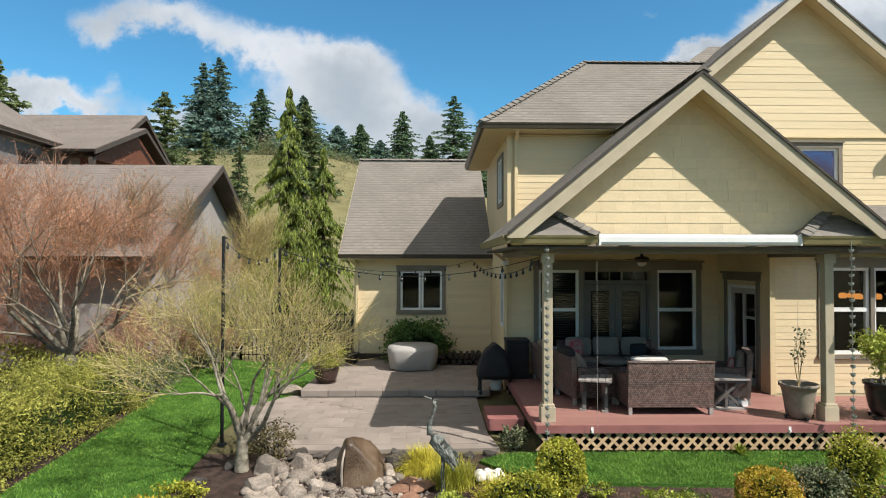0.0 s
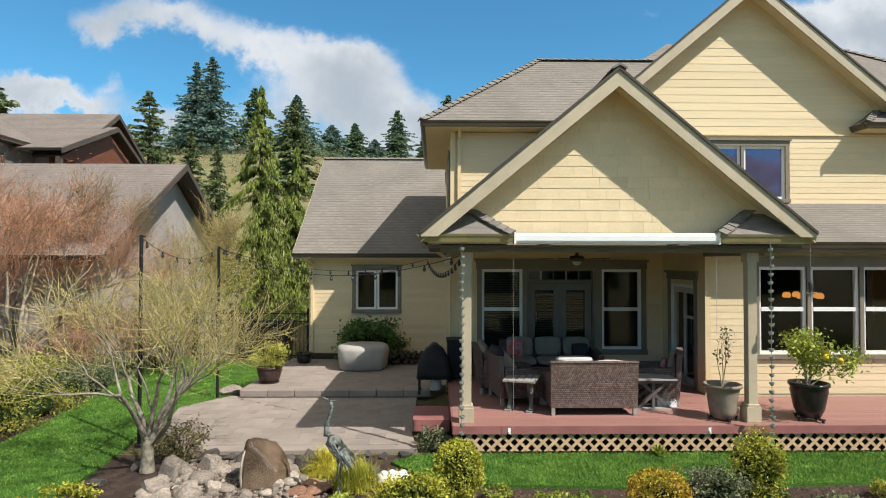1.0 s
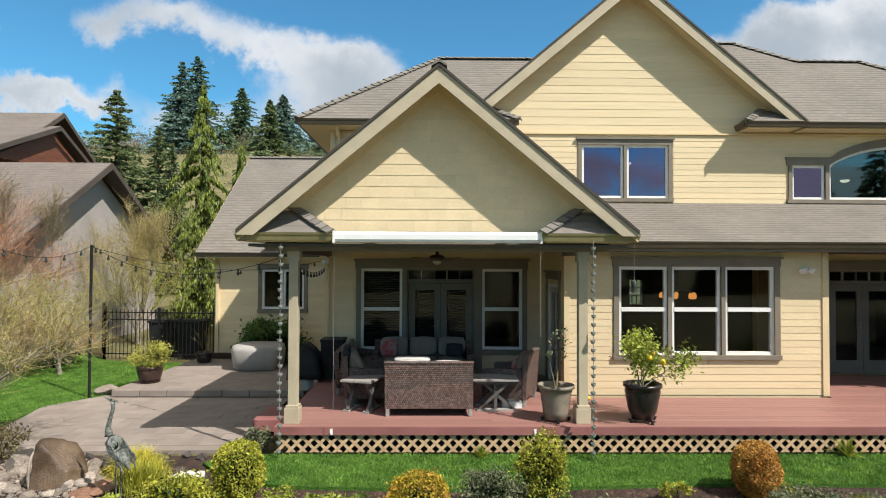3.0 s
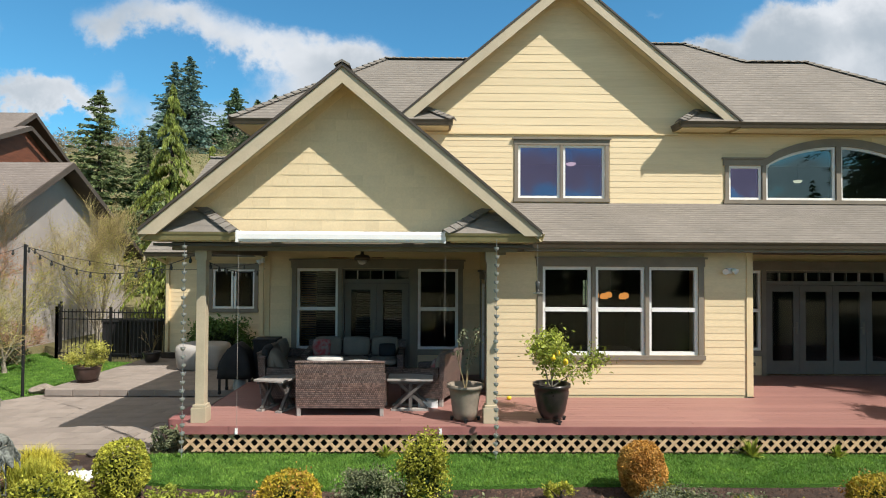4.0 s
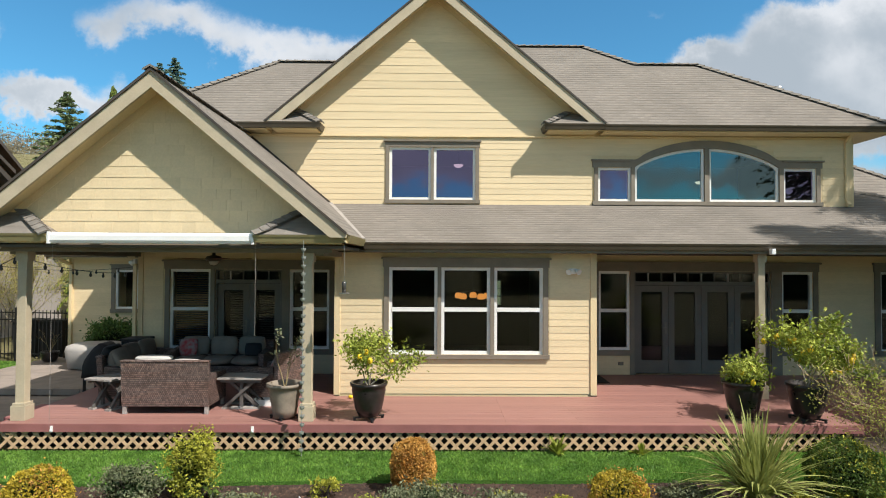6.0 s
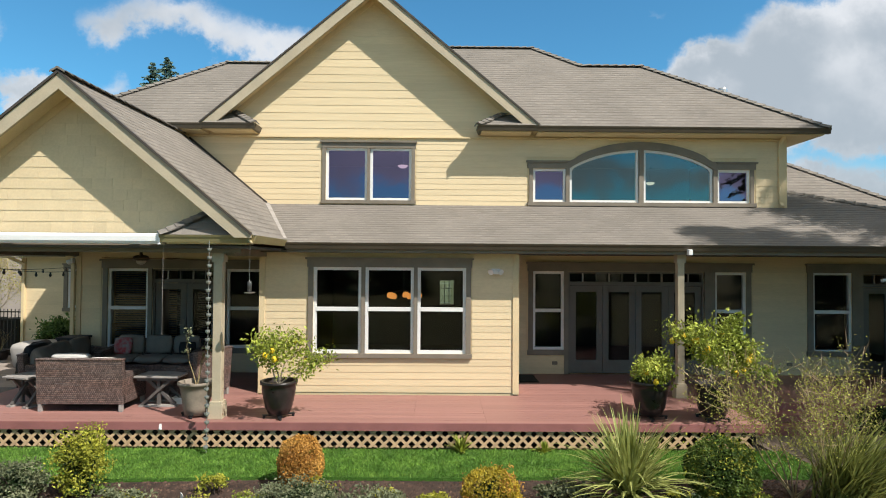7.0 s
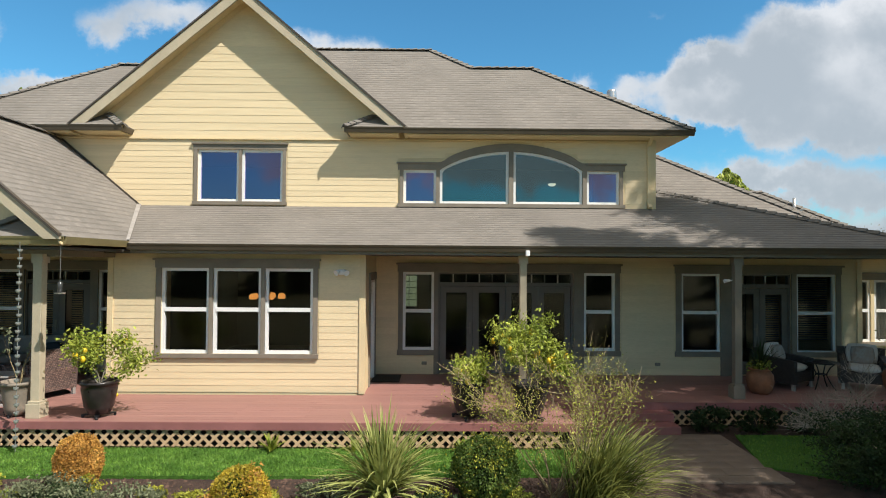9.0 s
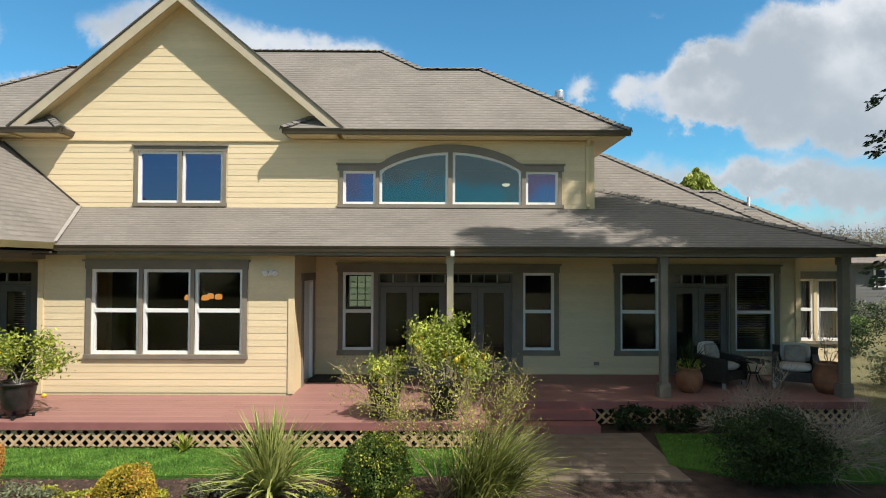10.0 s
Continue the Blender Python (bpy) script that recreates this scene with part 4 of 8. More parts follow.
def gutter(x0, x1, y, z, mat=GUTTER, parent=house, deep=0.11, name="gutter"):
    """A trough along x: its lip at y and its top at z."""
    bm = bmesh.new()
    prism(bm, [(y + 0.10, z), (y + 0.10, z - deep), (y + 0.03, z - deep), (y + 0.012, z - 0.05), (y, z - 0.03), (y - 0.01, z), (y + 0.004, z), (y + 0.016, z - 0.03), (y + 0.034, z - deep + 0.012), (y + 0.09, z - deep + 0.012), (y + 0.09, z)], "x", x0, x1)
    return part(name, bm, mat, parent)


def gutter_side(x, y0, y1, z, mat=GUTTER, parent=house, deep=0.11, out=-1):
    bm = bmesh.new()
    prism(bm, [(x - out * 0.10, z), (x - out * 0.10, z - deep), (x - out * 0.03, z - deep), (x, z - 0.03), (x + out * 0.01, z), (x - out * 0.004, z), (x - out * 0.034, z - deep + 0.012), (x - out * 0.09, z - deep + 0.012), (x - out * 0.09, z)], "y", y0, y1)
    return part("gutter", bm, mat, parent)


EY, EZ, RY, RZ, HY, HZ = 12.27, 5.23, 15.15, 7.45, 16.2, 8.28
left = roof_slope("roof_main_front", [(-6.08, EY, EZ), (GX - 3.55, EY, EZ), (GX - 0.94, RY, RZ), (-3.2, RY, RZ)])
roof_slope("roof_main_front", [(GX + 3.55, EY, EZ), (10.4, EY, EZ), (7.45, RY, RZ), (GX + 0.94, RY, RZ)])
crown = roof_slope("roof_main_crown", [(-0.6, RY, RZ), (5.9, RY, RZ), (4.8, HY, HZ), (0.5, HY, HZ)])
roof_slope("roof_main_left", [(-6.08, 17.93, EZ), (-6.08, EY, EZ), (-3.2, RY, RZ)])
right = roof_slope("roof_main_right", [(10.4, EY, EZ), (10.4, 17.93, EZ), (7.45, RY, RZ)])
roof_slope("roof_main_back", [(10.4, 17.93, EZ), (-6.08, 17.93, EZ), (-3.2, RY, RZ), (7.45, RY, RZ)])
roof_slope("roof_crown_right", [(5.9, RY, RZ), (5.9, 17.3, RZ), (4.8, HY, HZ)])
roof_slope("roof_crown_back", [(5.9, 17.3, RZ), (-0.6, 17.3, RZ), (0.5, HY, HZ), (4.8, HY, HZ)])
roof_slope("roof_crown_left", [(-0.6, 17.3, RZ), (-0.6, RY, RZ), (0.5, HY, HZ)])
caps(left, (-6.08, EY, EZ), (-3.2, RY, RZ))
caps(left, (-3.2, RY, RZ), (0.0, RY, RZ))
caps(right, (10.4, EY, EZ), (7.45, RY, RZ))
caps(right, (7.45, RY, RZ), (5.9, RY, RZ))
caps(crown, (5.9, RY, RZ), (4.8, HY, HZ))
caps(crown, (4.8, HY, HZ), (1.0, HY, HZ))
# big gable over the middle
gl = roof_slope("roof_gable_left", [(GX - 3.58, 15.0, GZ - 3.58 * GPITCH), (GX - 3.58, GY, GZ - 3.58 * GPITCH), (GX, GY, GZ), (GX, 15.9, GZ)])
gr = roof_slope("roof_gable_right", [(GX + 3.58, GY, GZ - 3.58 * GPITCH), (GX + 3.58, 15.0, GZ - 3.58 * GPITCH), (GX, 15.9, GZ), (GX, GY, GZ)])


def rake_boards(parent, cx, top, pitch, half, y, deep=0.30, mat=RAKE, lip=GUTTER):
    """Two sloping boards under a gable's edge with a dark shingle lip above."""
    for sgn in (-1, 1):
        a, b = (cx, top - 0.02), (cx + sgn * half, top - 0.02 - half * pitch)
        cut = b[1] - 0.035
        run = (top - 0.02 - deep - cut) / pitch
        part("rake_board", prism(bmesh.new(), [a, b, (b[0], cut), (cx + sgn * run, cut), (a[0], a[1] - deep)], "y", y - 0.03, y + 0.012), mat, parent)
        part("rake_soffit", prism(bmesh.new(), [(a[0], a[1] - 0.09), (b[0], b[1] - 0.09), (b[0], b[1] - 0.115), (a[0], a[1] - 0.115)], "y", y + 0.012, y + 0.46), SOFFIT, parent)
        part("drip_edge", prism(bmesh.new(), [(a[0], a[1] + 0.045), (b[0], b[1] + 0.045), (b[0], b[1]), (a[0], a[1])], "y", y - 0.055, y + 0.02), lip, parent)


rakes = new("gable_trim")
rakes.parent = house


def frieze(cx, top, pitch, half, y):
    for sgn in (-1, 1):
        a, b = (cx, top - 0.10), (cx + sgn * half, top - 0.10 - half * pitch)
        part("frieze_board", prism(bmesh.new(), [a, b, (b[0], b[1] - 0.17), (a[0], a[1] - 0.17)], "y", y - 0.02, y - 0.001), SIDING_FLAT, rakes)


frieze(GX, GZ, GPITCH, 3.3, WY)
frieze(PX, PZ, PPITCH, 2.45, 8.96)
rake_boards(rakes, GX, GZ, GPITCH, 3.58, GY, 0.25)


def eave_return(parent, x0, x1, y0, z, wall_y, left_end, mat=GUTTER_LOW):
    """A short hipped return of the eave at a gable's foot."""
    rise, dx, meet = 0.34, 0.55, 0.47
    inner = x1 if left_end else x0
    tip = inner - dx if left_end else inner + dx
    far = x0 if left_end else x1
    if left_end:
        roof_slope("roof_return", [(x0 + 0.03, y0, z), (x1, y0, z), (tip, wall_y, z + rise), (x0 + meet, wall_y, z + rise)], parent=parent)
        roof_slope("roof_return", [(x1, y0, z), (x1, wall_y, z), (tip, wall_y, z + rise)], parent=parent)
    else:
        roof_slope("roof_return", [(x0, y0, z), (x1 - 0.03, y0, z), (x1 - meet, wall_y, z + rise), (tip, wall_y, z + rise)], parent=parent)
        roof_slope("roof_return", [(x0, wall_y, z), (x0, y0, z), (tip, wall_y, z + rise)], parent=parent)
    caps(parent, (inner, y0, z + 0.0), (tip, wall_y, z + rise), 0.12)
    gutter(x0, x1, y0 - 0.02, z - 0.0, mat, parent)
    gutter_side(inner, y0 + 0.08, wall_y, z, mat, parent, out=1 if left_end else -1)
    part("soffit", boxes((x0 + (0.12 if left_end else 0.08), x1 - (0.08 if left_end else 0.12), y0 + 0.06, wall_y, z - 0.13, z - 0.10)), SOFFIT, parent)


eave_return(house, -2.70, -1.58, EY, EZ + 0.01, WY, True)
eave_return(house, 3.05, 4.30, EY, EZ + 0.01, WY, False)
gutter(-6.1, -2.70, EY - 0.02, EZ, GUTTER_LOW)
gutter(4.30, 10.42, EY - 0.02, EZ, GUTTER_LOW)
gutter_side(-6.10, EY, 17.9, EZ)
for row in ((-6.0, -2.70, EY + 0.06, WY, EZ - 0.13, EZ - 0.10), (4.30, 10.32, EY + 0.06, WY, EZ - 0.13, EZ - 0.10), (-6.0, XL, WY, 17.9, EZ - 0.13, EZ - 0.10), (XU, 10.32, WY, 17.9, EZ - 0.13, EZ - 0.10)):
    part("soffit", boxes(row), SOFFIT, house)
# lower front roof
vx = PX + (PZ - LZ - LPITCH * (WY - 10.33)) / PPITCH
low = roof_slope("roof_lower", [(-0.42, 10.33, LZ), (LX, 10.33, LZ), (10.25, 14.38, LZ + LPITCH * 4.05), (XU, 14.38, LZ + LPITCH * 4.05), (XU, WY, LZ + LPITCH * (WY - 10.33)), (vx, WY, LZ + LPITCH * (WY - 10.33))])
roof_slope("roof_lower_right", [(LX, 10.33, LZ), (LX, 17.4, LZ), (10.25, 17.4, LZ + LPITCH * 4.05), (10.25, 14.38, LZ + LPITCH * 4.05)])
caps(low, (LX, 10.33, LZ), (10.25, 14.38, LZ + LPITCH * 4.05))
gutter(-0.42, LX, 10.30, LZ + 0.01, GUTTER_LOW)
gutter_side(LX + 0.02, 10.3, 17.0, LZ + 0.01, out=1)
part("fascia", boxes((-0.40, LX - 0.1, 10.40, 10.43, LZ - 0.16, LZ - 0.02)), TRIM, house)
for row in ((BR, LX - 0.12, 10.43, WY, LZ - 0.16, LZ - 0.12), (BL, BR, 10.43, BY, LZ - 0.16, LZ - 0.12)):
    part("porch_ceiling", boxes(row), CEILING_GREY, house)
# right wing roofs behind
wing = roof_slope("roof_wing_front", [(XU, 12.4, 2.78), (14.6, 12.4, 2.78), (10.9, 16.1, 5.41), (XU, 16.1, 5.41)])
roof_slope("roof_wing_right", [(14.6, 12.4, 2.78), (14.6, 20, 2.78), (10.9, 17.5, 5.41), (10.9, 16.1, 5.41)])
caps(wing, (14.6, 12.4, 2.78), (10.9, 16.1, 5.41))
far = roof_slope("roof_far_front", [(11.0, 15.2, 2.7), (17.6, 15.2, 2.7), (14.9, 17.9, 4.62), (13.5, 17.9, 4.62)])
roof_slope("roof_far_right", [(17.6, 15.2, 2.7), (17.6, 20.6, 2.7), (14.9, 17.9, 4.62)])
caps(far, (17.6, 15.2, 2.7), (14.9, 17.9, 4.62))
caps(far, (14.9, 17.9, 4.62), (13.5, 17.9, 4.62))
far_wall = wall("wall_far", 13.75, 0.16, XR + 0.01, 15.95, -0.4, 2.65, [(15.28, 15.84, 0.62, 2.07), (14.72, 15.20, 0.62, 2.07)])
wall_side("wall_far_right", 15.79, 0.16, 13.91, 18.0, -0.4, 2.65)
wall("wall_far_back", 17.0, 0.16, XR, 15.95, -0.4, 2.65)
part("soffit", boxes((XR, 17.5, 13.3, 13.75, 2.60, 2.64)), SOFFIT, house)
gutter(XR + 0.1, 16.3, 13.28, 2.72)
roof_slope("roof_far_porch", [(XR, 13.3, 2.68), (16.4, 13.3, 2.68), (16.4, 15.4, 3.0), (XR, 15.4, 3.0)])
double_hung(15.28, 15.84, 0.62, 2.07, 13.77, 1.35)
double_hung(14.72, 15.20, 0.62, 2.07, 13.77, 1.35)
t = new("window_trim")
t.parent = house
trim_frame(t, 14.72, 15.84, 0.62, 2.07, 13.75, 0.09, 0.14, 0.08)

# porch gable and its roof
PH = 2.80
pl = roof_slope("roof_porch_left", [(PX - PH, WY, PZ - PH * PPITCH), (PX - PH, PY, PZ - PH * PPITCH), (PX, PY, PZ), (PX, WY, PZ)])
pr = roof_slope("roof_porch_right", [(PX + PH, PY, PZ - PH * PPITCH), (PX + PH, 10.33, PZ - PH * PPITCH), (vx, WY, LZ + LPITCH * (WY - 10.33)), (PX, WY, PZ), (PX, PY, PZ)])
caps(pr, (PX, PY - 0.05, PZ), (PX, WY, PZ))
rake_boards(rakes, PX, PZ, PPITCH, PH - 0.02, PY, 0.23)
bm = prism(bmesh.new(), [(PX - 2.45, 2.76), (PX + 2.45, 2.76), (PX + 2.45, 2.80), (PX, 2.80 + 2.45 * PPITCH), (PX - 2.45, 2.80)], "y", 8.96, 9.10)
porch_gable = part("wall_porch_gable", bm, SIDING_FLAT, house)
ZG = PZ - PH * PPITCH
eave_return(house, PX - PH, -4.70, PY + 0.05, ZG - 0.0, 8.96, True, GUTTER_OLIVE)
eave_return(house, -1.78, PX + PH, PY + 0.05, ZG - 0.0, 8.96, False, GUTTER_OLIVE)
gutter_side(PX - PH - 0.03, PY + 0.05, WY, ZG, GUTTER_OLIVE)
gutter_side(PX + PH + 0.03, PY + 0.05, 10.33, ZG, GUTTER_OLIVE, out=1)
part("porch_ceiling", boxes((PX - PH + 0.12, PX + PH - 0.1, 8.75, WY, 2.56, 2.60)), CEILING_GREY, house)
for row in ((PX - PH + 0.3, PX + PH - 0.3, 8.95, 9.11, 2.50, 2.76), (PX - PH + 0.45, PX - PH + 0.60, 9.11, WY, 2.46, 2.56), (PX + PH - 0.6, PX + PH - 0.45, 9.11, 10.8, 2.46, 2.56)):
    part("porch_beam", boxes(row), TRIM, house)
bm = bmesh.new()
beam(bm, (PX + PH - 0.02, 10.36, ZG + 0.02), (vx, WY, LZ + LPITCH * (WY - 10.33) + 0.03), 0.09, 0.012)
part("valley_flashing", bm, TABLETOP, house)
bm = bmesh.new()
beam(bm, (PX + 0.1, WY - 0.02, PZ - 0.06), (vx, WY - 0.02, LZ + LPITCH * (WY - 10.33) + 0.02), 0.035, 0.05)
part("step_flashing", bm, GUTTER, house)
# left wing
WINGY = 16.40
wing_wall = wall("wall_wing", WINGY, 0.16, -9.17, XL, -0.40, 2.55, [(-7.93, -6.80, 1.06, 2.12)])
wall_side("wall_wing_left", -9.17, 0.16, WINGY + 0.16, 24.2, -0.4, 2.6)
wall("wall_wing_back", 24.2, 0.16, -9.17, XL, -0.4, 2.6)
part("wall_wing_gable", prism(bmesh.new(), [(16.1, 2.6), (24.5, 2.6), (20.3, 5.6)], "x", -9.17, -9.01), SIDING_FLAT, house)
wr = roof_slope("roof_wing_left_front", [(-9.54, 15.93, 2.56), (XL, 15.93, 2.56), (XL, 20.4, 5.83), (-9.54, 20.4, 5.83)])
roof_slope("roof_wing_left_back", [(XL, 24.87, 2.56), (-9.54, 24.87, 2.56), (-9.54, 20.4, 5.83), (XL, 20.4, 5.83)])
caps(wr, (-9.54, 20.4, 5.83), (XL, 20.4, 5.83))
gutter(-9.56, XL - 0.0, 15.90, 2.57)
part("soffit", boxes((-9.5, XL, 15.98, WINGY, 2.42, 2.45)), SOFFIT, house)
part("rake_board", prism(bmesh.new(), [(15.93, 2.54), (20.4, 5.81), (20.4, 5.60), (15.93, 2.33)], "x", -9.56, -9.53), RAKE, house)
w = new("window")
w.parent = house
sash(w, -7.93, -7.38, 1.06, 2.12, WINGY + 0.02)
sash(w, -7.36, -6.80, 1.06, 2.12, WINGY + 0.02)
trim_frame(w, -7.93, -6.80, 1.06, 2.12, WINGY, 0.10, 0.12, 0.10, 0.03)
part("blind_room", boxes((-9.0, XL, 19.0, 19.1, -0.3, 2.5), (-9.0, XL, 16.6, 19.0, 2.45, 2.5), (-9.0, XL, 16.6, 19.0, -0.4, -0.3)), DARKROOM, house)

# corner boards, posts, pipes
for x0, x1, y, z0, z1 in ((BL - 0.012, BL + 0.09, BY, 0.0, 2.54), (BR - 0.10, BR + 0.012, BY, 0.0, 2.54), (XL - 0.012, XL + 0.09, WY, -0.4, 5.1), (XU - 0.10, XU + 0.012, WY, 3.6, 5.1), (-9.18, -9.06, WINGY, -0.4, 2.44), (XR - 0.1, XR + 0.012, WY, 0.0, 2.5)):
    part("corner_board", boxes((x0, x1, y - 0.03, y, z0, z1)), SIDING_FLAT, house)
part("belt_board", boxes((XL + 0.09, XU - 0.10, WY - 0.045, WY, 5.045, 5.075)), SIDING_FLAT, house)


def post(x, y, top=2.5, wide=0.135, mat=RAKE):
    p = new("porch_post")
    p.parent = house
    h = wide / 2
    part("shaft", boxes((x - h, x + h, y - h, y + h, 0.24, top), bevel=0.008), mat, p)
    part("base", boxes((x - h - 0.045, x + h + 0.035, y - h - 0.035, y + h + 0.045, 0.0, 0.22), (x - h - 0.025, x + h + 0.025, y - h - 0.025, y + h + 0.025, 0.22, 0.26), bevel=0.006), mat, p)
    part("capital", boxes((x - h - 0.02, x + h + 0.02, y - h - 0.02, y + h + 0.02, top - 0.14, top)), mat, p)


post(-5.33, 9.10)
post(-1.09, 9.10)
post(6.57, 10.62, 2.54, 0.12)
# same paint as the other posts; the trim colour stands in for deep shade
post(10.45, 10.62, 2.54, 0.13, TRIM)
post(13.75, 10.62, 2.54, 0.14, TRIM)


def pipe(name, pts, mat, wide=0.07, deep=0.055):
    bm = bmesh.new()
    for a, b in zip(pts, pts[1:]):
        beam(bm, a, b, wide, deep, (0, 1, 0.001))
    return part(name, bm, mat, house)


pipe("downspout", [(9.60, 12.50, 5.14), (9.60, 12.70, 4.98), (9.60, 12.70, 3.70), (9.60, 12.62, 3.62)], SIDING_FLAT)
pipe("downspout", [(-5.29, 12.36, 5.14), (-5.29, 12.70, 4.95), (-5.29, 12.70, 3.2)], SIDING_FLAT)
pipe("downspout", [(-5.80, 12.6, 2.6), (-5.52, 12.70, 2.40), (-5.52, 12.70, -0.3)], SIDING_FLAT)
pipe("downspout", [(-9.30, 16.0, 2.45), (-9.10, 16.34, 2.25), (-9.10, 16.34, -0.3)], SIDING_FLAT)

# siding boards
LOWTRIM = [(-4.95, -1.30, 0.40, 2.41), (-3.95, -2.28, -0.1, 0.5), (4.14, 9.02, 0.40, 2.41), (4.95, 8.20, -0.1, 0.5), (10.16, 13.84, 0.38, 2.41), (11.17, 12.83, -0.1, 0.5)]
siding(main_low, WY, 0.02, 2.52, 0.121, lambda z: (XL + 0.09, BL), LOWTRIM)
siding(main_low, WY, 0.02, 2.52, 0.121, lambda z: (BR, XR - 0.1), LOWTRIM)
siding(bay, BY, 0.02, 2.54, 0.121, lambda z: (BL + 0.09, BR - 0.10), [(-0.13, 2.86, 0.64, 2.47)])
siding(main_high, WY, 3.22, 5.04, 0.121, lambda z: (XL + 0.09, XU - 0.10), [(-0.29, 1.75, 3.62, 4.98), (4.14, 5.0, 3.6, 4.6), (8.23, 9.1, 3.6, 4.6), (5.0, 8.23, 3.6, 4.4)] + [(4.99 + 0.18 * i, 5.17 + 0.18 * i, 3.6, head(5.08 + 0.18 * i)) for i in range(18)])
siding(gable_wall, WY, 5.08, 7.9, 0.167, lambda z: (GX - min(4.0, (GZ - 0.12 - z) / GPITCH), GX + min(4.0, (GZ - 0.12 - z) / GPITCH)), [])
siding(wing_wall, WINGY, -0.2, 2.42, 0.121, lambda z: (-9.06, XL), [(-8.04, -6.69, 0.95, 2.28)])
siding(far_wall, 13.75, 0.0, 2.6, 0.121, lambda z: (XR, 15.93), [(14.62, 15.94, 0.52, 2.26)])

# shingle panels of the porch gable: rows of wide tabs
PANEL = bpy.data.meshes.new("shingle_panel")
tmp = bmesh.new()
prism(tmp, [(0.0, 0.0), (-0.010, 0.0), (-0.010, 0.01), (-0.005, 0.163), (0.0, 0.163)], "x", 0.0, 1.0)
bmesh.ops.recalc_face_normals(tmp, faces=tmp.faces)
tmp.to_mesh(PANEL)
tmp.free()
g = random.Random(5)
for k in range(14):
    z = 2.79 + k * 0.163
    half = (PZ - 0.16 - (z + 0.11)) / PPITCH
    if half < 0.12:
        break
    x = PX - half
    while x < PX + half - 0.02:
        wide = g.uniform(0.20, 0.42)
        end = min(x + wide, PX + half)
        if PX + half - end < 0.12:
            end = PX + half
        piece("shingle_panel", PANEL, SIDING, porch_gable, (x + 0.001, 8.96 - g.uniform(0, 0.0015), z), (0, 0, 0), (end - x - 0.002, 1, 1))
        x = end

# ---- deck ----
deck = thing("deck", (0, 0, 0), 0, "long deck stained brick red with a lattice skirt", "deck")
DX0, DX1, DF = -5.52, 7.10, 8.85


def board_mesh(name, wide, thick):
    me = bpy.data.meshes.new(name)
    bm = boxes((0, 1, 0, wide, -thick, 0))
    bmesh.ops.recalc_face_normals(bm, faces=bm.faces)
    bm.to_mesh(me)
    bm.free()
    return me


DB = board_mesh("deck_board", 0.136, 0.035)
k = 0
while DF + 0.02 + k * 0.14 < WY - 0.05:
    y = DF + 0.02 + k * 0.14
    k += 1
    ends = [(DX0, BL - 0.0), (BR, XR - 0.3)] if y > BY - 0.13 else [(DX0, DX1)] if y < 10.28 else [(DX0, XR - 0.3)]
    for a, b in ends:
        cuts = [a] + [c for c in (a + 3.1 + (k % 3) * 0.9, a + 7.4 + (k % 2) * 1.1) if c < b - 1] + [b]
        for p, q in zip(cuts, cuts[1:]):
            piece("deck_board", DB, DECKRED, deck, (p, y, 0.0), (0, 0, 0), (q - p - 0.004, 1, 1))
part("fascia_board", boxes((DX0 - 0.02, DX1, DF - 0.005, DF + 0.018, -0.115, -0.002)), DECKEDGE, deck)
part("fascia_board", boxes((DX0 - 0.025, DX0 - 0.002, DF + 0.02, WY, -0.13, -0.002)), DECKEDGE, deck)
part("fascia_board", boxes((DX1, DX1 + 0.025, DF, 9.6, -0.13, -0.002)), DECKEDGE, deck)
part("fascia_board", boxes((9.05, XR - 0.3, 10.255, 10.28, -0.13, -0.002)), DECKEDGE, deck)
# near-black backing that stands in for the shade under the deck
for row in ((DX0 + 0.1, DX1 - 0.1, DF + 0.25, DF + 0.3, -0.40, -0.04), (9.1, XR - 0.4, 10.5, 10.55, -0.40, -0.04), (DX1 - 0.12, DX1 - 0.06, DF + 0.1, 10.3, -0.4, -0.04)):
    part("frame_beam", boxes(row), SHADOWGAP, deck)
part("fascia_board", boxes((DX1, 9.05, 10.255, 10.28, -0.13, -0.002)), DECKEDGE, deck)
part("deck_border", boxes((DX1 - 0.02, XR - 0.3, 10.262, 10.402, -0.04, 0.0)), DECKRED, deck)
# steps down to the path
for i, (y, z) in enumerate(((9.98, -0.13), (9.68, -0.27))):
    part("step", boxes((7.13, 9.05, y, y + 0.34 if i else 10.30, z - 0.13, z), bevel=0.006), DECKEDGE, deck)
part("step", boxes((-6.15, -5.56, 9.85, 10.75, -0.36, -0.17), bevel=0.006), DECKEDGE, deck)


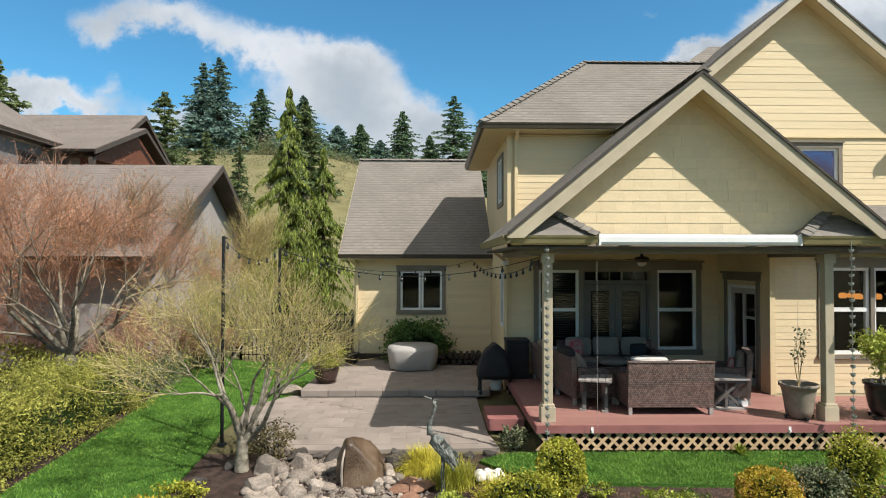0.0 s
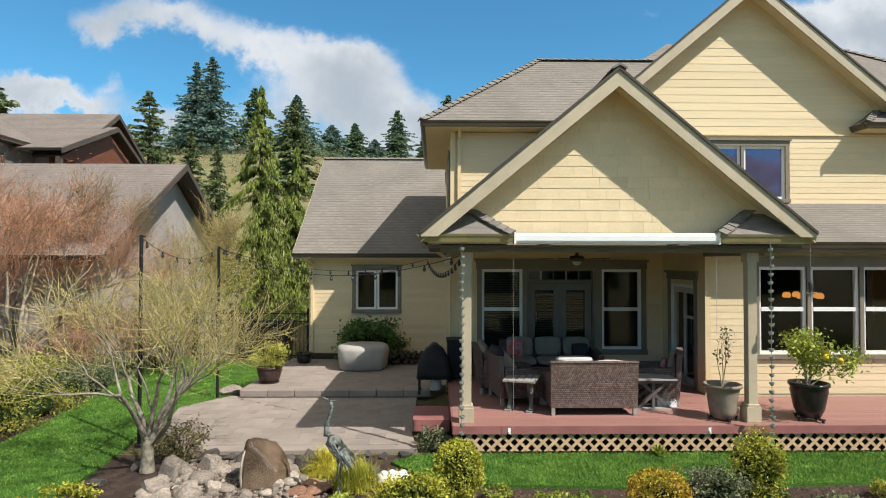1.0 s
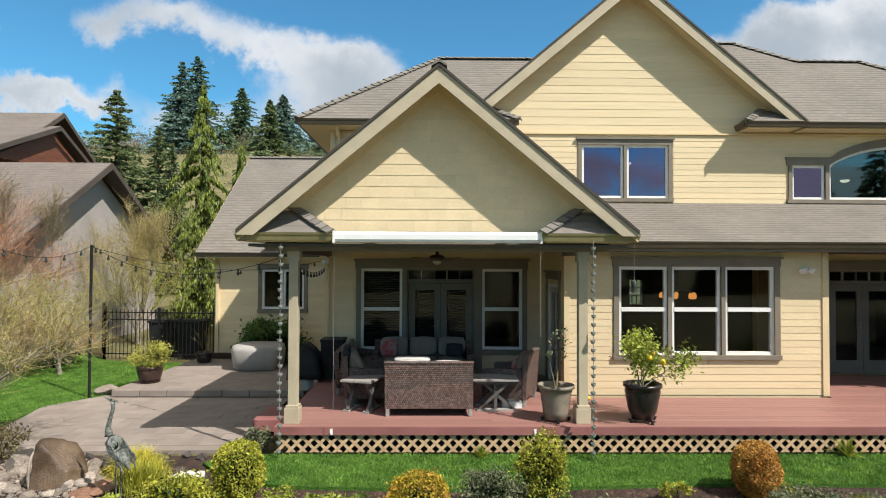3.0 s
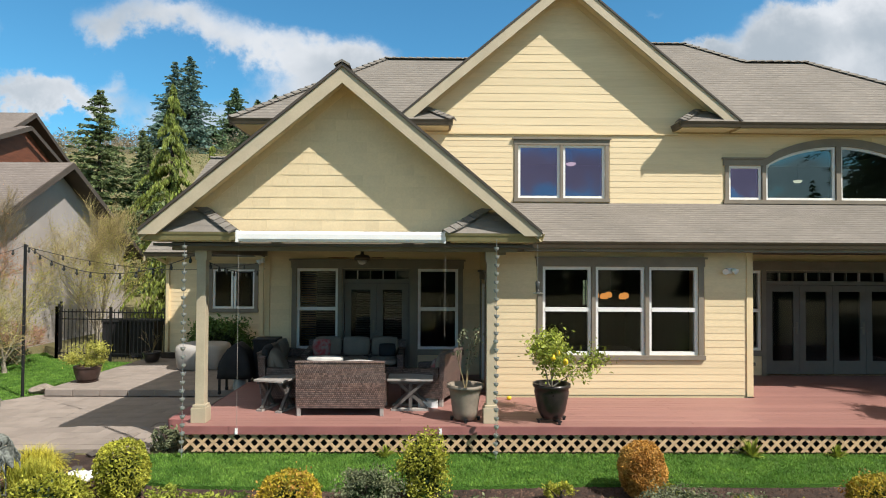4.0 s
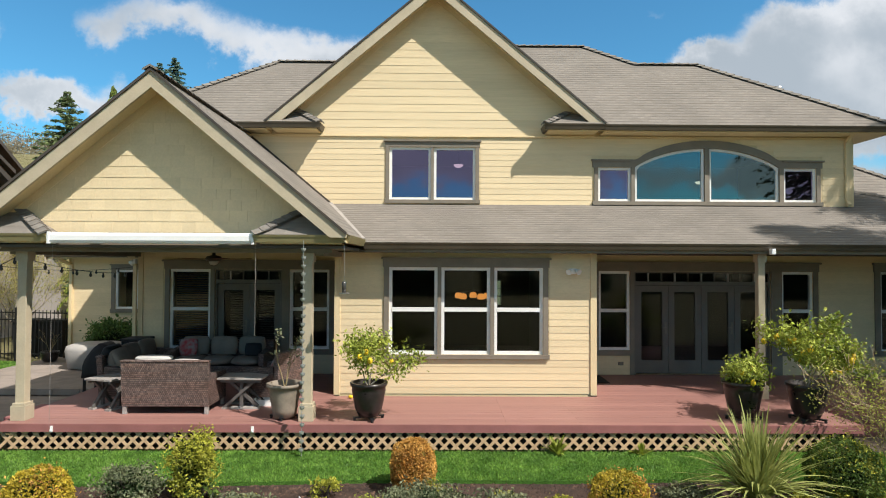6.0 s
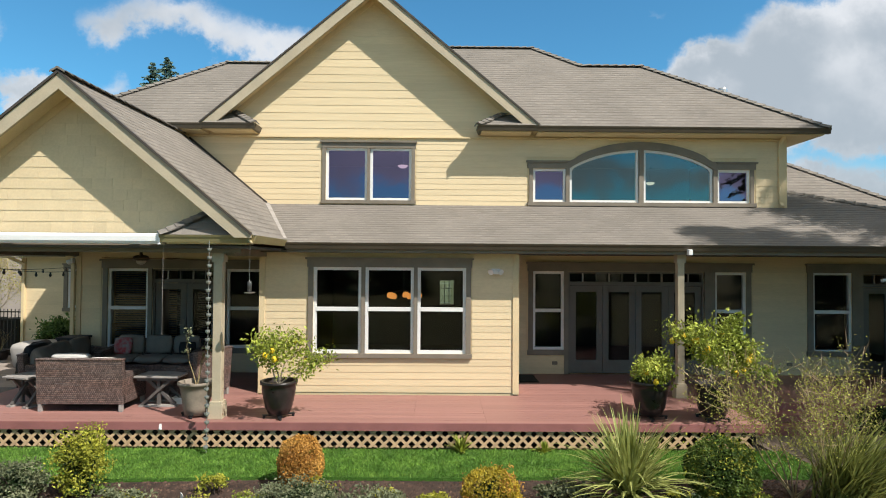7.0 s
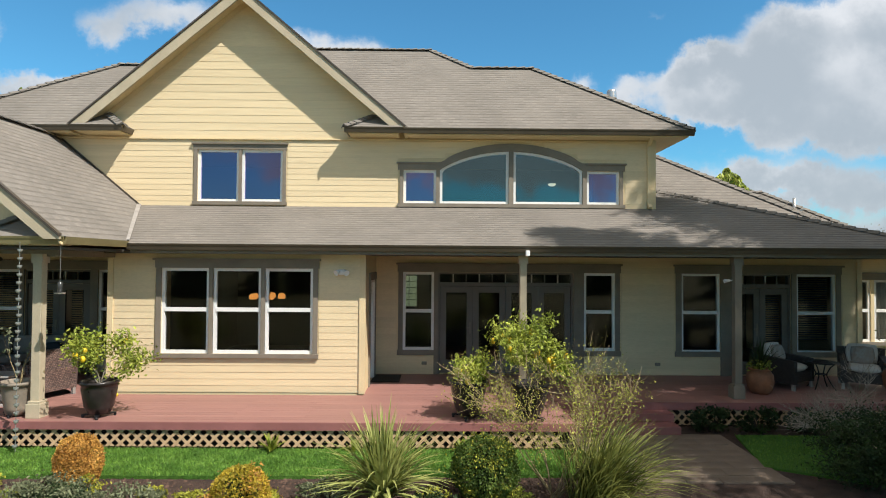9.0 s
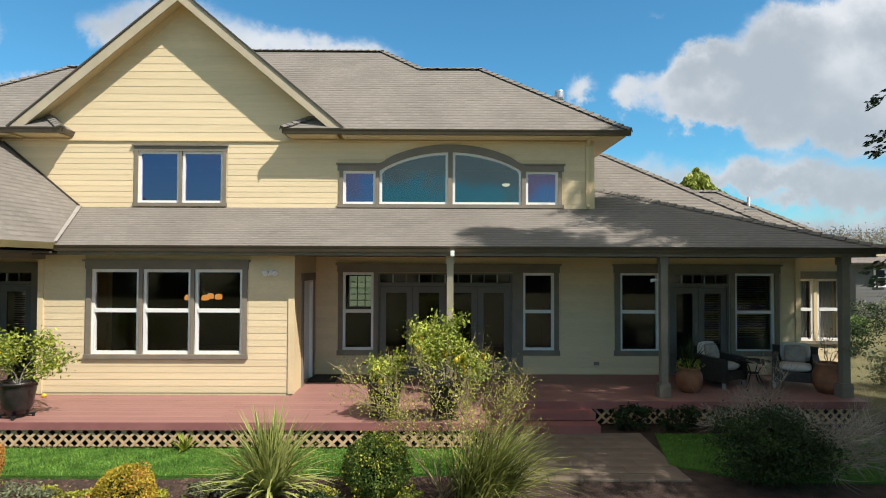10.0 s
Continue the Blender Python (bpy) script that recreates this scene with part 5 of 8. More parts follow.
def lattice(x0, x1, y, z0, z1, pitch=0.165):
    """Crossed thin strips in two layers between two rails."""
    t = new("lattice_panel")
    t.parent = deck
    h = z1 - z0
    me = bpy.data.meshes.new("lattice_strip")
    w = 0.021
    me.from_pydata([(-w * 1.41, 0, 0), (w * 1.41, 0, 0), (h + w * 1.41, 0, h), (h - w * 1.41, 0, h), (-w * 1.41, 0.008, 0), (w * 1.41, 0.008, 0), (h + w * 1.41, 0.008, h), (h - w * 1.41, 0.008, h)], [],
                   [(0, 1, 2, 3), (7, 6, 5, 4), (0, 4, 5, 1), (1, 5, 6, 2), (2, 6, 7, 3), (3, 7, 4, 0)])
    n = int((x1 - x0 - h) / pitch)
    for i in range(n + 1):
        x = x0 + i * pitch
        piece("lattice_strip", me, LATTICE, t, (x, y, z0))
        piece("lattice_strip", me, LATTICE, t, (x + h, y + 0.009, z0), (0, 0, 0), (-1, 1, 1))


lattice(DX0, DX1, DF + 0.03, -0.37, -0.115)
lattice(9.1, XR - 0.3, 10.30, -0.40, -0.13)

# ---- patio and path ----
def inside(x, y, poly):
    hit = False
    for (x0, y0), (x1, y1) in zip(poly, poly[1:] + poly[:1]):
        if (y0 > y) != (y1 > y) and x < (x1 - x0) * (y - y0) / (y1 - y0) + x0:
            hit = not hit
    return hit


PATIO_LOW = [(-9.45, 8.95), (-6.05, 9.05), (-6.16, 9.8), (-6.16, 12.5), (-9.95, 12.5), (-10.6, 11.6), (-10.3, 10.2)]
PATIO_HIGH = [(-9.75, 12.46), (-6.10, 12.46), (-5.56, 12.9), (-5.50, 16.38), (-9.6, 16.38)]
low_patio = slab("patio_lower", PATIO_LOW, -0.48, -0.386, PATIO, "grey-brown stone paver patio", "patio")
high_patio = slab("patio_upper", PATIO_HIGH, -0.48, -0.252, PATIO, "raised grey-brown paver terrace with a dark step edge", "patio")
PAVER = bpy.data.meshes.new("paver")
tmp = boxes((-0.2225, 0.2225, -0.1475, 0.1475, 0.0, 0.018), bevel=0.003)
bmesh.ops.recalc_face_normals(tmp, faces=tmp.faces)
tmp.to_mesh(PAVER)
tmp.free()
PATHMESH = PAVER.copy()
g = random.Random(8)
for poly, parent, z in ((PATIO_LOW, low_patio, -0.396), (PATIO_HIGH, high_patio, -0.262)):
    for j in range(-2, 26):
        for i in range(-2, 14):
            x, y = -10.6 + i * 0.448 + (0.224 if j % 2 else 0), 8.8 + j * 0.298
            if all(inside(x + a, y + b, poly) for a in (-0.2, 0.2) for b in (-0.13, 0.13)):
                piece("paver", PAVER, PATIO, parent, (x, y, z + g.uniform(-0.002, 0.002)), (0, 0, 0))
KERB = bpy.data.meshes.new("edge_stone")
tmp = boxes((-0.27, 0.27, -0.09, 0.09, 0.0, 0.13), bevel=0.012)
bmesh.ops.recalc_face_normals(tmp, faces=tmp.faces)
tmp.to_mesh(KERB)
tmp.free()
for i in range(7):
    piece("edge_stone", KERB, PATIO, high_patio, (-9.45 + i * 0.55, 12.42, -0.372), (0, 0, 0))
KERB_PATH = KERB.copy()
KERB_PATH.materials.clear()
PATHWAY = [(7.2, 9.7), (9.72, 9.75), (9.66, 7.70), (7.3, 7.70)]
garden_path = slab("path", PATHWAY, -0.48, -0.405, PATHSTONE, "stamped concrete garden path in dappled shade", "path")
g = random.Random(9)
for j in range(7):
    for i in range(6):
        x, y = 7.35 + i * 0.448 + (0.224 if j % 2 else 0), 7.98 + j * 0.27
        if all(inside(x + a, y + b, PATHWAY) for a in (-0.2, 0.2) for b in (-0.12, 0.12)):
            piece("path_stone", PATHMESH, PATHSTONE, garden_path, (x, y, -0.414 + g.uniform(-0.002, 0.002)), (0, 0, 0), (1, 0.9, 1))
slab("path_lower", [(7.2, 7.70), (9.8, 7.70), (10.2, 5.0), (6.9, 5.0)], -0.7, -0.452, PATHSTONE, "lower flight of the concrete garden path", "path")
for i in range(5):
    piece("edge_stone", KERB_PATH, PATHSTONE, garden_path, (7.56 + i * 0.47, 7.70, -0.53), (0, 0, 0), (0.86, 1, 1))


# ---- furniture on the deck ----
def cushion(x0, x1, y0, y1, z0, z1, mat, parent, label="", tilt=0.0):
    bm = boxes((x0, x1, y0, y1, z0, z1))
    bmesh.ops.subdivide_edges(bm, edges=bm.edges, cuts=4, use_grid_fill=True)
    cx, cy, cz = (x0 + x1) / 2, (y0 + y1) / 2, (z0 + z1) / 2
    hx, hy, hz = (x1 - x0) / 2, (y1 - y0) / 2, (z1 - z0) / 2
    for v in bm.verts:
        a, b, c = (v.co.x - cx) / hx, (v.co.y - cy) / hy, (v.co.z - cz) / hz
        k = 1 - 0.10 * (a * a * b * b + b * b * c * c + a * a * c * c)
        v.co = Vector((cx + a * hx * k, cy + b * hy * k, cz + c * hz * k))
        if tilt:
            v.co.y += (v.co.z - z0) * tilt
    return part("cushion", bm, mat, parent, label, smooth=True)


def loveseat(at, turn, wide, label, mat=WICKER, seat=CUSHION, seats=2, back=0.70, group=""):
    """A wicker seat: body, two arms, back and cushions; its back is at y = 0 and it looks along +y."""
    s = thing("wicker_loveseat" if seats > 1 else "wicker_armchair", at, turn, label, "sofa" if seats > 1 else "armchair", group)
    h = wide / 2
    for x in (-h + 0.04, h - 0.04):
        for y in (0.05, 0.72):
            part("leg", boxes((x - 0.028, x + 0.028, y - 0.028, y + 0.028, 0.0, 0.14), bevel=0.005), TABLETOP, s)
    bm = bmesh.new()
    prism(bm, [(0.02, 0.12), (0.10, 0.12), (0.06, back + 0.12), (-0.03, back + 0.12)], "x", -h, h)
    part("backrest", bm, mat, s)
    part("top_rail", boxes((-h - 0.01, h + 0.01, -0.04, 0.07, back + 0.11, back + 0.135), bevel=0.008), mat, s)
    part("seat_frame", boxes((-h + 0.02, h - 0.02, 0.10, 0.74, 0.14, 0.33), bevel=0.01), mat, s)
    for x0, x1 in ((-h, -h + 0.11), (h - 0.11, h)):
        bm = bmesh.new()
        prism(bm, [(0.06, 0.12), (0.76, 0.12), (0.76, 0.56), (0.10, 0.62)], "x", x0, x1)
        part("armrest", bm, mat, s)
    w = (wide - 0.24) / seats
    for i in range(seats):
        x0 = -h + 0.12 + i * w
        cushion(x0 + 0.005, x0 + w - 0.005, 0.12, 0.74, 0.33, 0.47, seat, s)
        cushion(x0 + 0.01, x0 + w - 0.01, 0.10, 0.24, 0.46, 0.84, seat, s, tilt=-0.12)
    return s


s = loveseat((-3.35, 9.38, 0), 0, 1.34, "brown woven wicker loveseat turned away with pale cushions", seat=CUSHION_PALE)
cushion(-0.55, 0.02, 0.10, 0.34, 0.79, 0.878, CUSHION_PALE, s, "folded pale throw")
s = loveseat((-3.50, 12.50, 0), 180, 1.95, "wide wicker sofa with grey back cushions under the windows", seats=3, back=0.62)
cushion(0.50, 0.86, 0.25, 0.36, 0.46, 0.80, CUSHION_RED, s, "cushion with a red flower print", tilt=-0.2)
cushion(-0.80, -0.46, 0.25, 0.36, 0.46, 0.72, BLACKCOVER, s, "black cushion", tilt=-0.2)
loveseat((-5.02, 11.6, 0), -90, 1.5, "wicker corner sofa with grey cushions beside the terrace", seats=2, back=0.60)
s = loveseat((-1.62, 10.35, 0), 68, 0.82, "brown wicker armchair with a grey cushion by the door", seats=1, back=0.72)
cushion(-0.18, 0.16, 0.26, 0.36, 0.46, 0.72, CUSHION_RED, s, "small red patterned cushion", tilt=-0.2)
s = loveseat((-4.80, 10.45, 0), -82, 0.90, "dark wicker armchair holding a large loose grey pillow", seats=1, back=0.66, seat=CUSHION)
cushion(-0.34, 0.30, 0.26, 0.42, 0.47, 0.86, CUSHION, s, "large loose grey pillow", tilt=-0.55)
cushion(-0.30, 0.32, -0.02, 0.12, 0.72, 0.92, BLACKCOVER, s, "black throw over the backrest")
crate = thing("plastic_tray", (-2.02, 10.05, 0.0), 0, "low white plastic tray under the side table", "tray")
part("tray", boxes((-0.16, 0.16, -0.12, 0.12, 0.0, 0.012), (-0.16, 0.16, -0.12, -0.105, 0.012, 0.10), (-0.16, 0.16, 0.105, 0.12, 0.012, 0.10), (-0.16, -0.145, -0.105, 0.105, 0.012, 0.10), (0.145, 0.16, -0.105, 0.105, 0.012, 0.10)), WHITE, crate)


def trestle_table(at, turn, wide, deep, label):
    """A low table on two crossed trestles."""
    t = thing("side_table", at, turn, label, "table", "low tables on the deck")
    h, d = wide / 2, deep / 2
    for i in range(5):
        y = -d + i * deep / 5
        part("slat", boxes((-h, h, y + 0.004, y + deep / 5 - 0.004, 0.475, 0.505), bevel=0.004), TABLETOP, t)
    for y in (-d + 0.04, d - 0.08):
        part("rail", boxes((-h + 0.04, h - 0.04, y, y + 0.04, 0.43, 0.475)), TABLELEG, t)
    for y in (-d + 0.09, d - 0.09):
        bm = bmesh.new()
        beam(bm, (-h + 0.10, y, 0.03), (h - 0.15, y, 0.45), 0.045, 0.05, (0, 1, 0))
        part("leg", bm, TABLELEG, t)
        bm = bmesh.new()
        beam(bm, (h - 0.10, y + 0.05, 0.03), (-h + 0.15, y + 0.05, 0.45), 0.045, 0.05, (0, 1, 0))
        part("leg", bm, TABLELEG, t)
        part("centre_post", boxes((-0.024, 0.024, y + 0.004, y + 0.046, 0.03, 0.44)), TABLELEG, t)
        part("foot", boxes((-h + 0.06, h - 0.06, y - 0.03, y + 0.07, 0.0, 0.03)), TABLETOP, t)
    return t


trestle_table((-4.40, 9.84, 0), 72, 0.60, 0.52, "low wooden side table with a pale weathered top beside the loveseat")
trestle_table((-2.30, 9.92, 0), 0, 0.72, 0.50, "low wooden side table with crossed trestle legs beside the loveseat")


def pot_body(profile, mat, parent, name="pot"):
    """A hollow pot with a rim, filled with soil."""
    bm = bmesh.new()
    lathe(bm, profile, 28)
    part(name, bm, mat, parent, smooth=True)


def tapered(r0, r1, h, rim=0.03, belly=0.0):
    mid = (r0 + r1) / 2 + belly
    return [(r0, 0.0), ((r0 + mid) / 2 + belly * 0.4, h * 0.22), (mid, h * 0.5), ((mid + r1) / 2 + belly * 0.5, h * 0.75), (r1, h - 0.05), (r1 + rim, h - 0.045), (r1 + rim, h), (r1 - 0.01, h), (r1 - 0.02, h - 0.06), (0.0, h - 0.065)]


def caddy(parent, r):
    bm = bmesh.new()
    box(bm, -r, r, -0.03, 0.03, 0.035, 0.055)
    box(bm, -0.03, 0.03, -r, r, 0.035, 0.055)
    part("caddy", bm, BLACK, parent, "black wheeled plant caddy")
    for a in range(4):
        c, s_ = math.cos(a * math.pi / 2), math.sin(a * math.pi / 2)
        part("wheel", lathe(bmesh.new(), [(0.0, 0), (0.02, 0.0), (0.022, 0.02), (0.015, 0.036), (0.0, 0.036)], 10, ((r - 0.02) * c, (r - 0.02) * s_, 0.0)), BLACK, parent)


def branching(tubes, tips, start, way, length, radius, depth, rnd, spread=0.6, lift=0.15, kink=0.16, keep=0.72, splits=(2, 3), sides=6, tipdepth=1):
    """Grows a limb that forks; tips collects (place, way)."""
    pts, rad = [Vector(start)], [radius]
    d = Vector(way).normalized()
    n = 4 if depth > 1 else 3
    for i in range(n):
        d = (d + Vector((rnd.gauss(0, kink), rnd.gauss(0, kink), rnd.gauss(0, kink) + lift * 0.3))).normalized()
        pts.append(pts[-1] + d * length / n)
        rad.append(max(0.0015, radius * (1 - 0.5 * (i + 1) / n)))
        if depth <= tipdepth:
            tips.append((pts[-1], d))
    tubes.add(pts, rad, sides if depth > 2 else 4 if depth > 1 else 3)
    if depth > 0:
        for k in range(rnd.randint(*splits)):
            a = rnd.uniform(0, 2 * math.pi)
            o = d.orthogonal().normalized()
            o = Matrix.Rotation(a, 3, d) @ o
            nd = (d + o * rnd.uniform(0.5, 1.3) * spread + Vector((0, 0, lift))).normalized()
            nd.z = max(nd.z, 0.12)
            at = pts[-1] if k == 0 else pts[rnd.randint(max(1, n - 2), n)]
            branching(tubes, tips, at, nd, length * rnd.uniform(keep - 0.1, keep + 0.1), rad[-1] * 0.9, depth - 1, rnd, spread, lift, kink, keep, splits, sides, tipdepth)


def scatter(tips, n, spread, seed):
    g_ = np.random.default_rng(seed)
    p = np.array([tuple(t[0]) for t in tips])
    return p[g_.integers(0, len(p), n)] + g_.normal(size=(n, 3)) * spread


def lemon_tree(at, label, pot_mat, pot_r, pot_h, tall, width, seed, fruit=10, n=1400):
    t = thing("potted_lemon_tree", at, seed * 37, label, "potted plant", "potted lemon trees")
    pot_body(tapered(pot_r * 0.62, pot_r, pot_h, 0.03, 0.03), pot_mat, t)
    t.children[0].location.z = 0.06
    caddy(t, pot_r * 0.95)
    rnd = random.Random(seed)
    tubes, tips = Tubes(), []
    for k in range(4):
        a = k * 1.57 + rnd.uniform(-0.4, 0.4)
        branching(tubes, tips, (0, 0, pot_h - 0.02), (math.cos(a) * width, math.sin(a) * width, 1.0), tall * 0.42, 0.014, 3, rnd, 0.85, 0.05, 0.22, 0.70, (2, 3), 6, 2)
    tubes.link("stem", BARK, t)
    pts = scatter(tips, int(n * 1.5), 0.075, seed)
    leaves("foliage", pts, 0.066, L_LEMON, t, seed, ratio=0.48)
    for k in range(fruit):
        p = rnd.choice(tips)[0] + Vector((rnd.uniform(-0.05, 0.05), rnd.uniform(-0.05, 0.05), -0.05))
        bm = bmesh.new()
        lathe(bm, [(0.0, -0.052), (0.02, -0.044), (0.037, -0.014), (0.037, 0.014), (0.02, 0.042), (0.0, 0.05)], 8, p)
        part("lemon", bm, LEMON, t, "ripe yellow lemon" if k == 0 else "", smooth=True)
    return t


lemon_tree((-0.18, 9.16, 0), "small lemon tree in a dark glazed pot on a caddy", POT_DARK, 0.25, 0.50, 0.95, 0.62, 3, 7, 1500)
lemon_tree((5.52, 9.20, 0), "low leafy lemon bush in a dark glazed pot", POT_DARK, 0.27, 0.52, 0.50, 0.9, 7, 7, 1000)
lemon_tree((6.47, 9.14, 0), "tall lemon tree heavy with yellow fruit in a dark pot", POT_DARK, 0.27, 0.50, 1.22, 0.48, 11, 26, 2500)

sap = thing("potted_sapling", (-1.46, 9.22, 0), 0, "nearly bare sapling in a grey tapered pot", "potted plant")
pot_body(tapered(0.17, 0.25, 0.50, 0.025, 0.0), POT_GREY, sap)
sap.children[0].location.z = 0.03
caddy(sap, 0.22)
rnd, tubes, tips = random.Random(21), Tubes(), []
for k in range(3):
    branching(tubes, tips, (0, 0, 0.44), (0.18 * math.cos(k * 2.1), 0.18 * math.sin(k * 2.1), 1), 0.42, 0.011, 2, rnd, 0.4, 0.25, 0.1, 0.7, (1, 2))
tubes.link("stem", TWIG_TAN, sap)
leaves("foliage", scatter(tips, 90, 0.03, 4), 0.06, L_GREY, sap, 4)

# seats and pots at the shaded end of the deck
for x, y, turn, lab in ((11.75, 12.05, 214, "dark wicker armchair with pale patterned cushions, turned sideways"), (13.62, 11.9, 150, "dark wicker armchair with a floral cushion")):
    c = loveseat((x, y, 0), turn, 0.80, lab, WICKER_DARK, CUSHION_PALE, 1, 0.62, "armchairs at the end of the deck")
    cushion(-0.2, 0.2, 0.24, 0.36, 0.46, 0.80, CUSHION_FLORAL, c, "floral print cushion", tilt=-0.25)
bistro = thing("bistro_table", (12.55, 11.5, 0), 0, "small round black metal table with curved legs", "table")
part("tabletop", lathe(bmesh.new(), [(0.0, 0.50), (0.30, 0.50), (0.31, 0.51), (0.30, 0.525), (0.0, 0.525)], 28), BLACK, bistro)
for k in range(4):
    a = k * math.pi / 2 + 0.6
    Tubes().add([(0.26 * math.cos(a), 0.26 * math.sin(a), 0.0), (0.17 * math.cos(a), 0.17 * math.sin(a), 0.12), (0.09 * math.cos(a), 0.09 * math.sin(a), 0.28), (0.16 * math.cos(a), 0.16 * math.sin(a), 0.42), (0.24 * math.cos(a), 0.24 * math.sin(a), 0.5)], [0.012] * 5, 6).link("leg", BLACK, bistro)
part("shelf_ring", lathe(bmesh.new(), [(0.085, 0.27), (0.11, 0.27), (0.11, 0.285), (0.085, 0.285), (0.085, 0.27)], 20), BLACK, bistro)


def spiky(name, n, length, width, mat, parent, seed, droop=0.5, base=(0, 0, 0), stiff=0.35, lean=(0, 0, 0), foot=0.0):
    """Strap leaves that spring from one base and arch over."""
    g_ = random.Random(seed)
    vs, fs = [], []
    for k in range(n):
        a, el = g_.uniform(0, 2 * math.pi), g_.uniform(stiff, 1.5)
        d = Vector((math.cos(a) * math.cos(el), math.sin(a) * math.cos(el), math.sin(el)))
        s_ = Vector((-math.sin(a), math.cos(a), 0))
        d = (d + Vector(lean)).normalized()
        p = Vector(base) + Vector((g_.gauss(0, foot), g_.gauss(0, foot), 0))
        L = length * g_.uniform(0.65, 1.1)
        for i in range(5):
            w = width * (1 - (i / 4) ** 2) * (0.7 if i == 0 else 1) / 2 + 0.0008
            vs += [p - s_ * w, p + Vector((0, 0, -w * 0.5)), p + s_ * w]
            if i:
                o = len(vs) - 6
                fs += [(o, o + 1, o + 4, o + 3), (o + 1, o + 2, o + 5, o + 4)]
            p = p + d * L / 4
            d = (d + Vector((0, 0, -droop * g_.uniform(0.15, 0.5)))).normalized()
    return raw(name, vs, fs, mat, parent)


terra = thing("potted_plant", (11.10, 11.05, 0), 0, "round terracotta pot with a leafy plant beside the post", "potted plant", size=0.88)
pot_body([(0.17, 0), (0.24, 0.1), (0.275, 0.26), (0.26, 0.40), (0.20, 0.48), (0.23, 0.50), (0.23, 0.53), (0.19, 0.53), (0.18, 0.47), (0.0, 0.46)], POT_TERRA, terra)
spiky("foliage", 60, 0.75, 0.03, L_DARK, terra, 5, 0.4, (0, 0, 0.46), 0.7)
p_, o_ = clump_points(260, (0.25, 0.25, 0.14), 6)
leaves("blossom", p_ + np.array([0, 0, 0.58]), 0.06, L_LEMON, terra, 6)
far_pot = thing("potted_plant", (13.72, 11.0, 0), 0, "large tan pot with bare stems at the end of the deck", "potted plant")
pot_body([(0.19, 0), (0.27, 0.15), (0.29, 0.34), (0.22, 0.50), (0.25, 0.53), (0.25, 0.56), (0.2, 0.56), (0.2, 0.5), (0.0, 0.49)], POT_TERRA, far_pot)
rnd, tubes, tips = random.Random(31), Tubes(), []
for k in range(6):
    branching(tubes, tips, (0, 0, 0.5), (0.5 * math.cos(k), 0.5 * math.sin(k), 1), 0.35, 0.008, 2, rnd, 0.6, 0.1)
tubes.link("stem", TWIG_TAN, far_pot)
leaves("foliage", scatter(tips, 160, 0.04, 5), 0.05, L_GREY, far_pot, 5)

# ---- fittings on the house ----
awning = thing("retractable_awning", (0, 0, 0), 0, "long white awning cassette rolled up under the porch gable", "awning")
bm = prism(bmesh.new(), [(8.62, 2.62), (8.60, 2.66), (8.60, 2.73), (8.63, 2.765), (8.72, 2.775), (8.74, 2.74), (8.74, 2.64), (8.70, 2.615)], "x", -4.66, -1.80)
part("cassette", bm, WHITE, awning)
part("end_cap", boxes((-4.69, -4.66, 8.59, 8.75, 2.61, 2.78)), WHITE, awning)
part("end_cap", boxes((-1.80, -1.77, 8.59, 8.75, 2.61, 2.78)), WHITE, awning)
part("bracket", boxes((-4.2, -4.1, 8.74, 8.97, 2.66, 2.76), (-2.3, -2.2, 8.74, 8.97, 2.66, 2.76)), GUTTER, awning)
part("pull_cord", boxes((-4.687, -4.684, 8.72, 8.723, 0.0, 2.62)), TABLETOP, awning)
part("pull_cord", boxes((-1.777, -1.774, 8.72, 8.723, 1.3, 2.62)), TABLETOP, awning)
for x in (-4.73, -1.83):
    c = thing("awning_hook", (x, DF - 0.012, -0.07), 0, "small white plastic cleat on the deck edge", "hook", "cleats on the deck edge")
    part("plate", boxes((-0.02, 0.02, 0, 0.008, -0.045, 0.045), bevel=0.003), WHITE, c)
    part("hook", boxes((-0.012, 0.012, -0.022, 0.0, -0.03, 0.0), bevel=0.003), WHITE, c)


def rain_chain(x, y, top, bottom, label):
    """Small copper cups hung one below another."""
    c = thing("rain_chain", (x, y, 0), 0, label, "rain chain", "copper rain chains")
    me = bpy.data.meshes.new("cup")
    bm = lathe(bmesh.new(), [(0.006, -0.034), (0.020, -0.028), (0.030, -0.010), (0.033, 0.012), (0.029, 0.012), (0.026, -0.008), (0.008, -0.026)], 12)
    bm.to_mesh(me)
    bm.free()
    z, k = top, 0
    while z > bottom:
        piece("cup", me, COPPER, c, (0.006 * math.sin(k), 0.006 * math.cos(k * 1.7), z), (0, 0, 0), (1.1, 1.1, 1.1))
        z -= 0.118
        k += 1
    Tubes().add([(0, 0, top + 0.12), (0, 0, bottom)], [0.005, 0.005], 5).link("chain", COPPER, c)


rain_chain(-5.42, 8.66, 2.55, -0.38, "hanging chain of small weathered copper rain cups at the porch post")
rain_chain(-1.06, 8.60, 2.55, -0.38, "hanging chain of copper rain cups at the porch corner")
fan = thing("ceiling_fan", (-3.23, 10.99, 2.56), 0, "dark ceiling fan with a lamp under the porch ceiling", "ceiling fan")
part("motor", lathe(bmesh.new(), [(0.0, 0.0), (0.03, 0.0), (0.03, -0.08), (0.12, -0.10), (0.15, -0.15), (0.12, -0.19), (0.0, -0.19)], 20), GUTTER, fan, smooth=True)
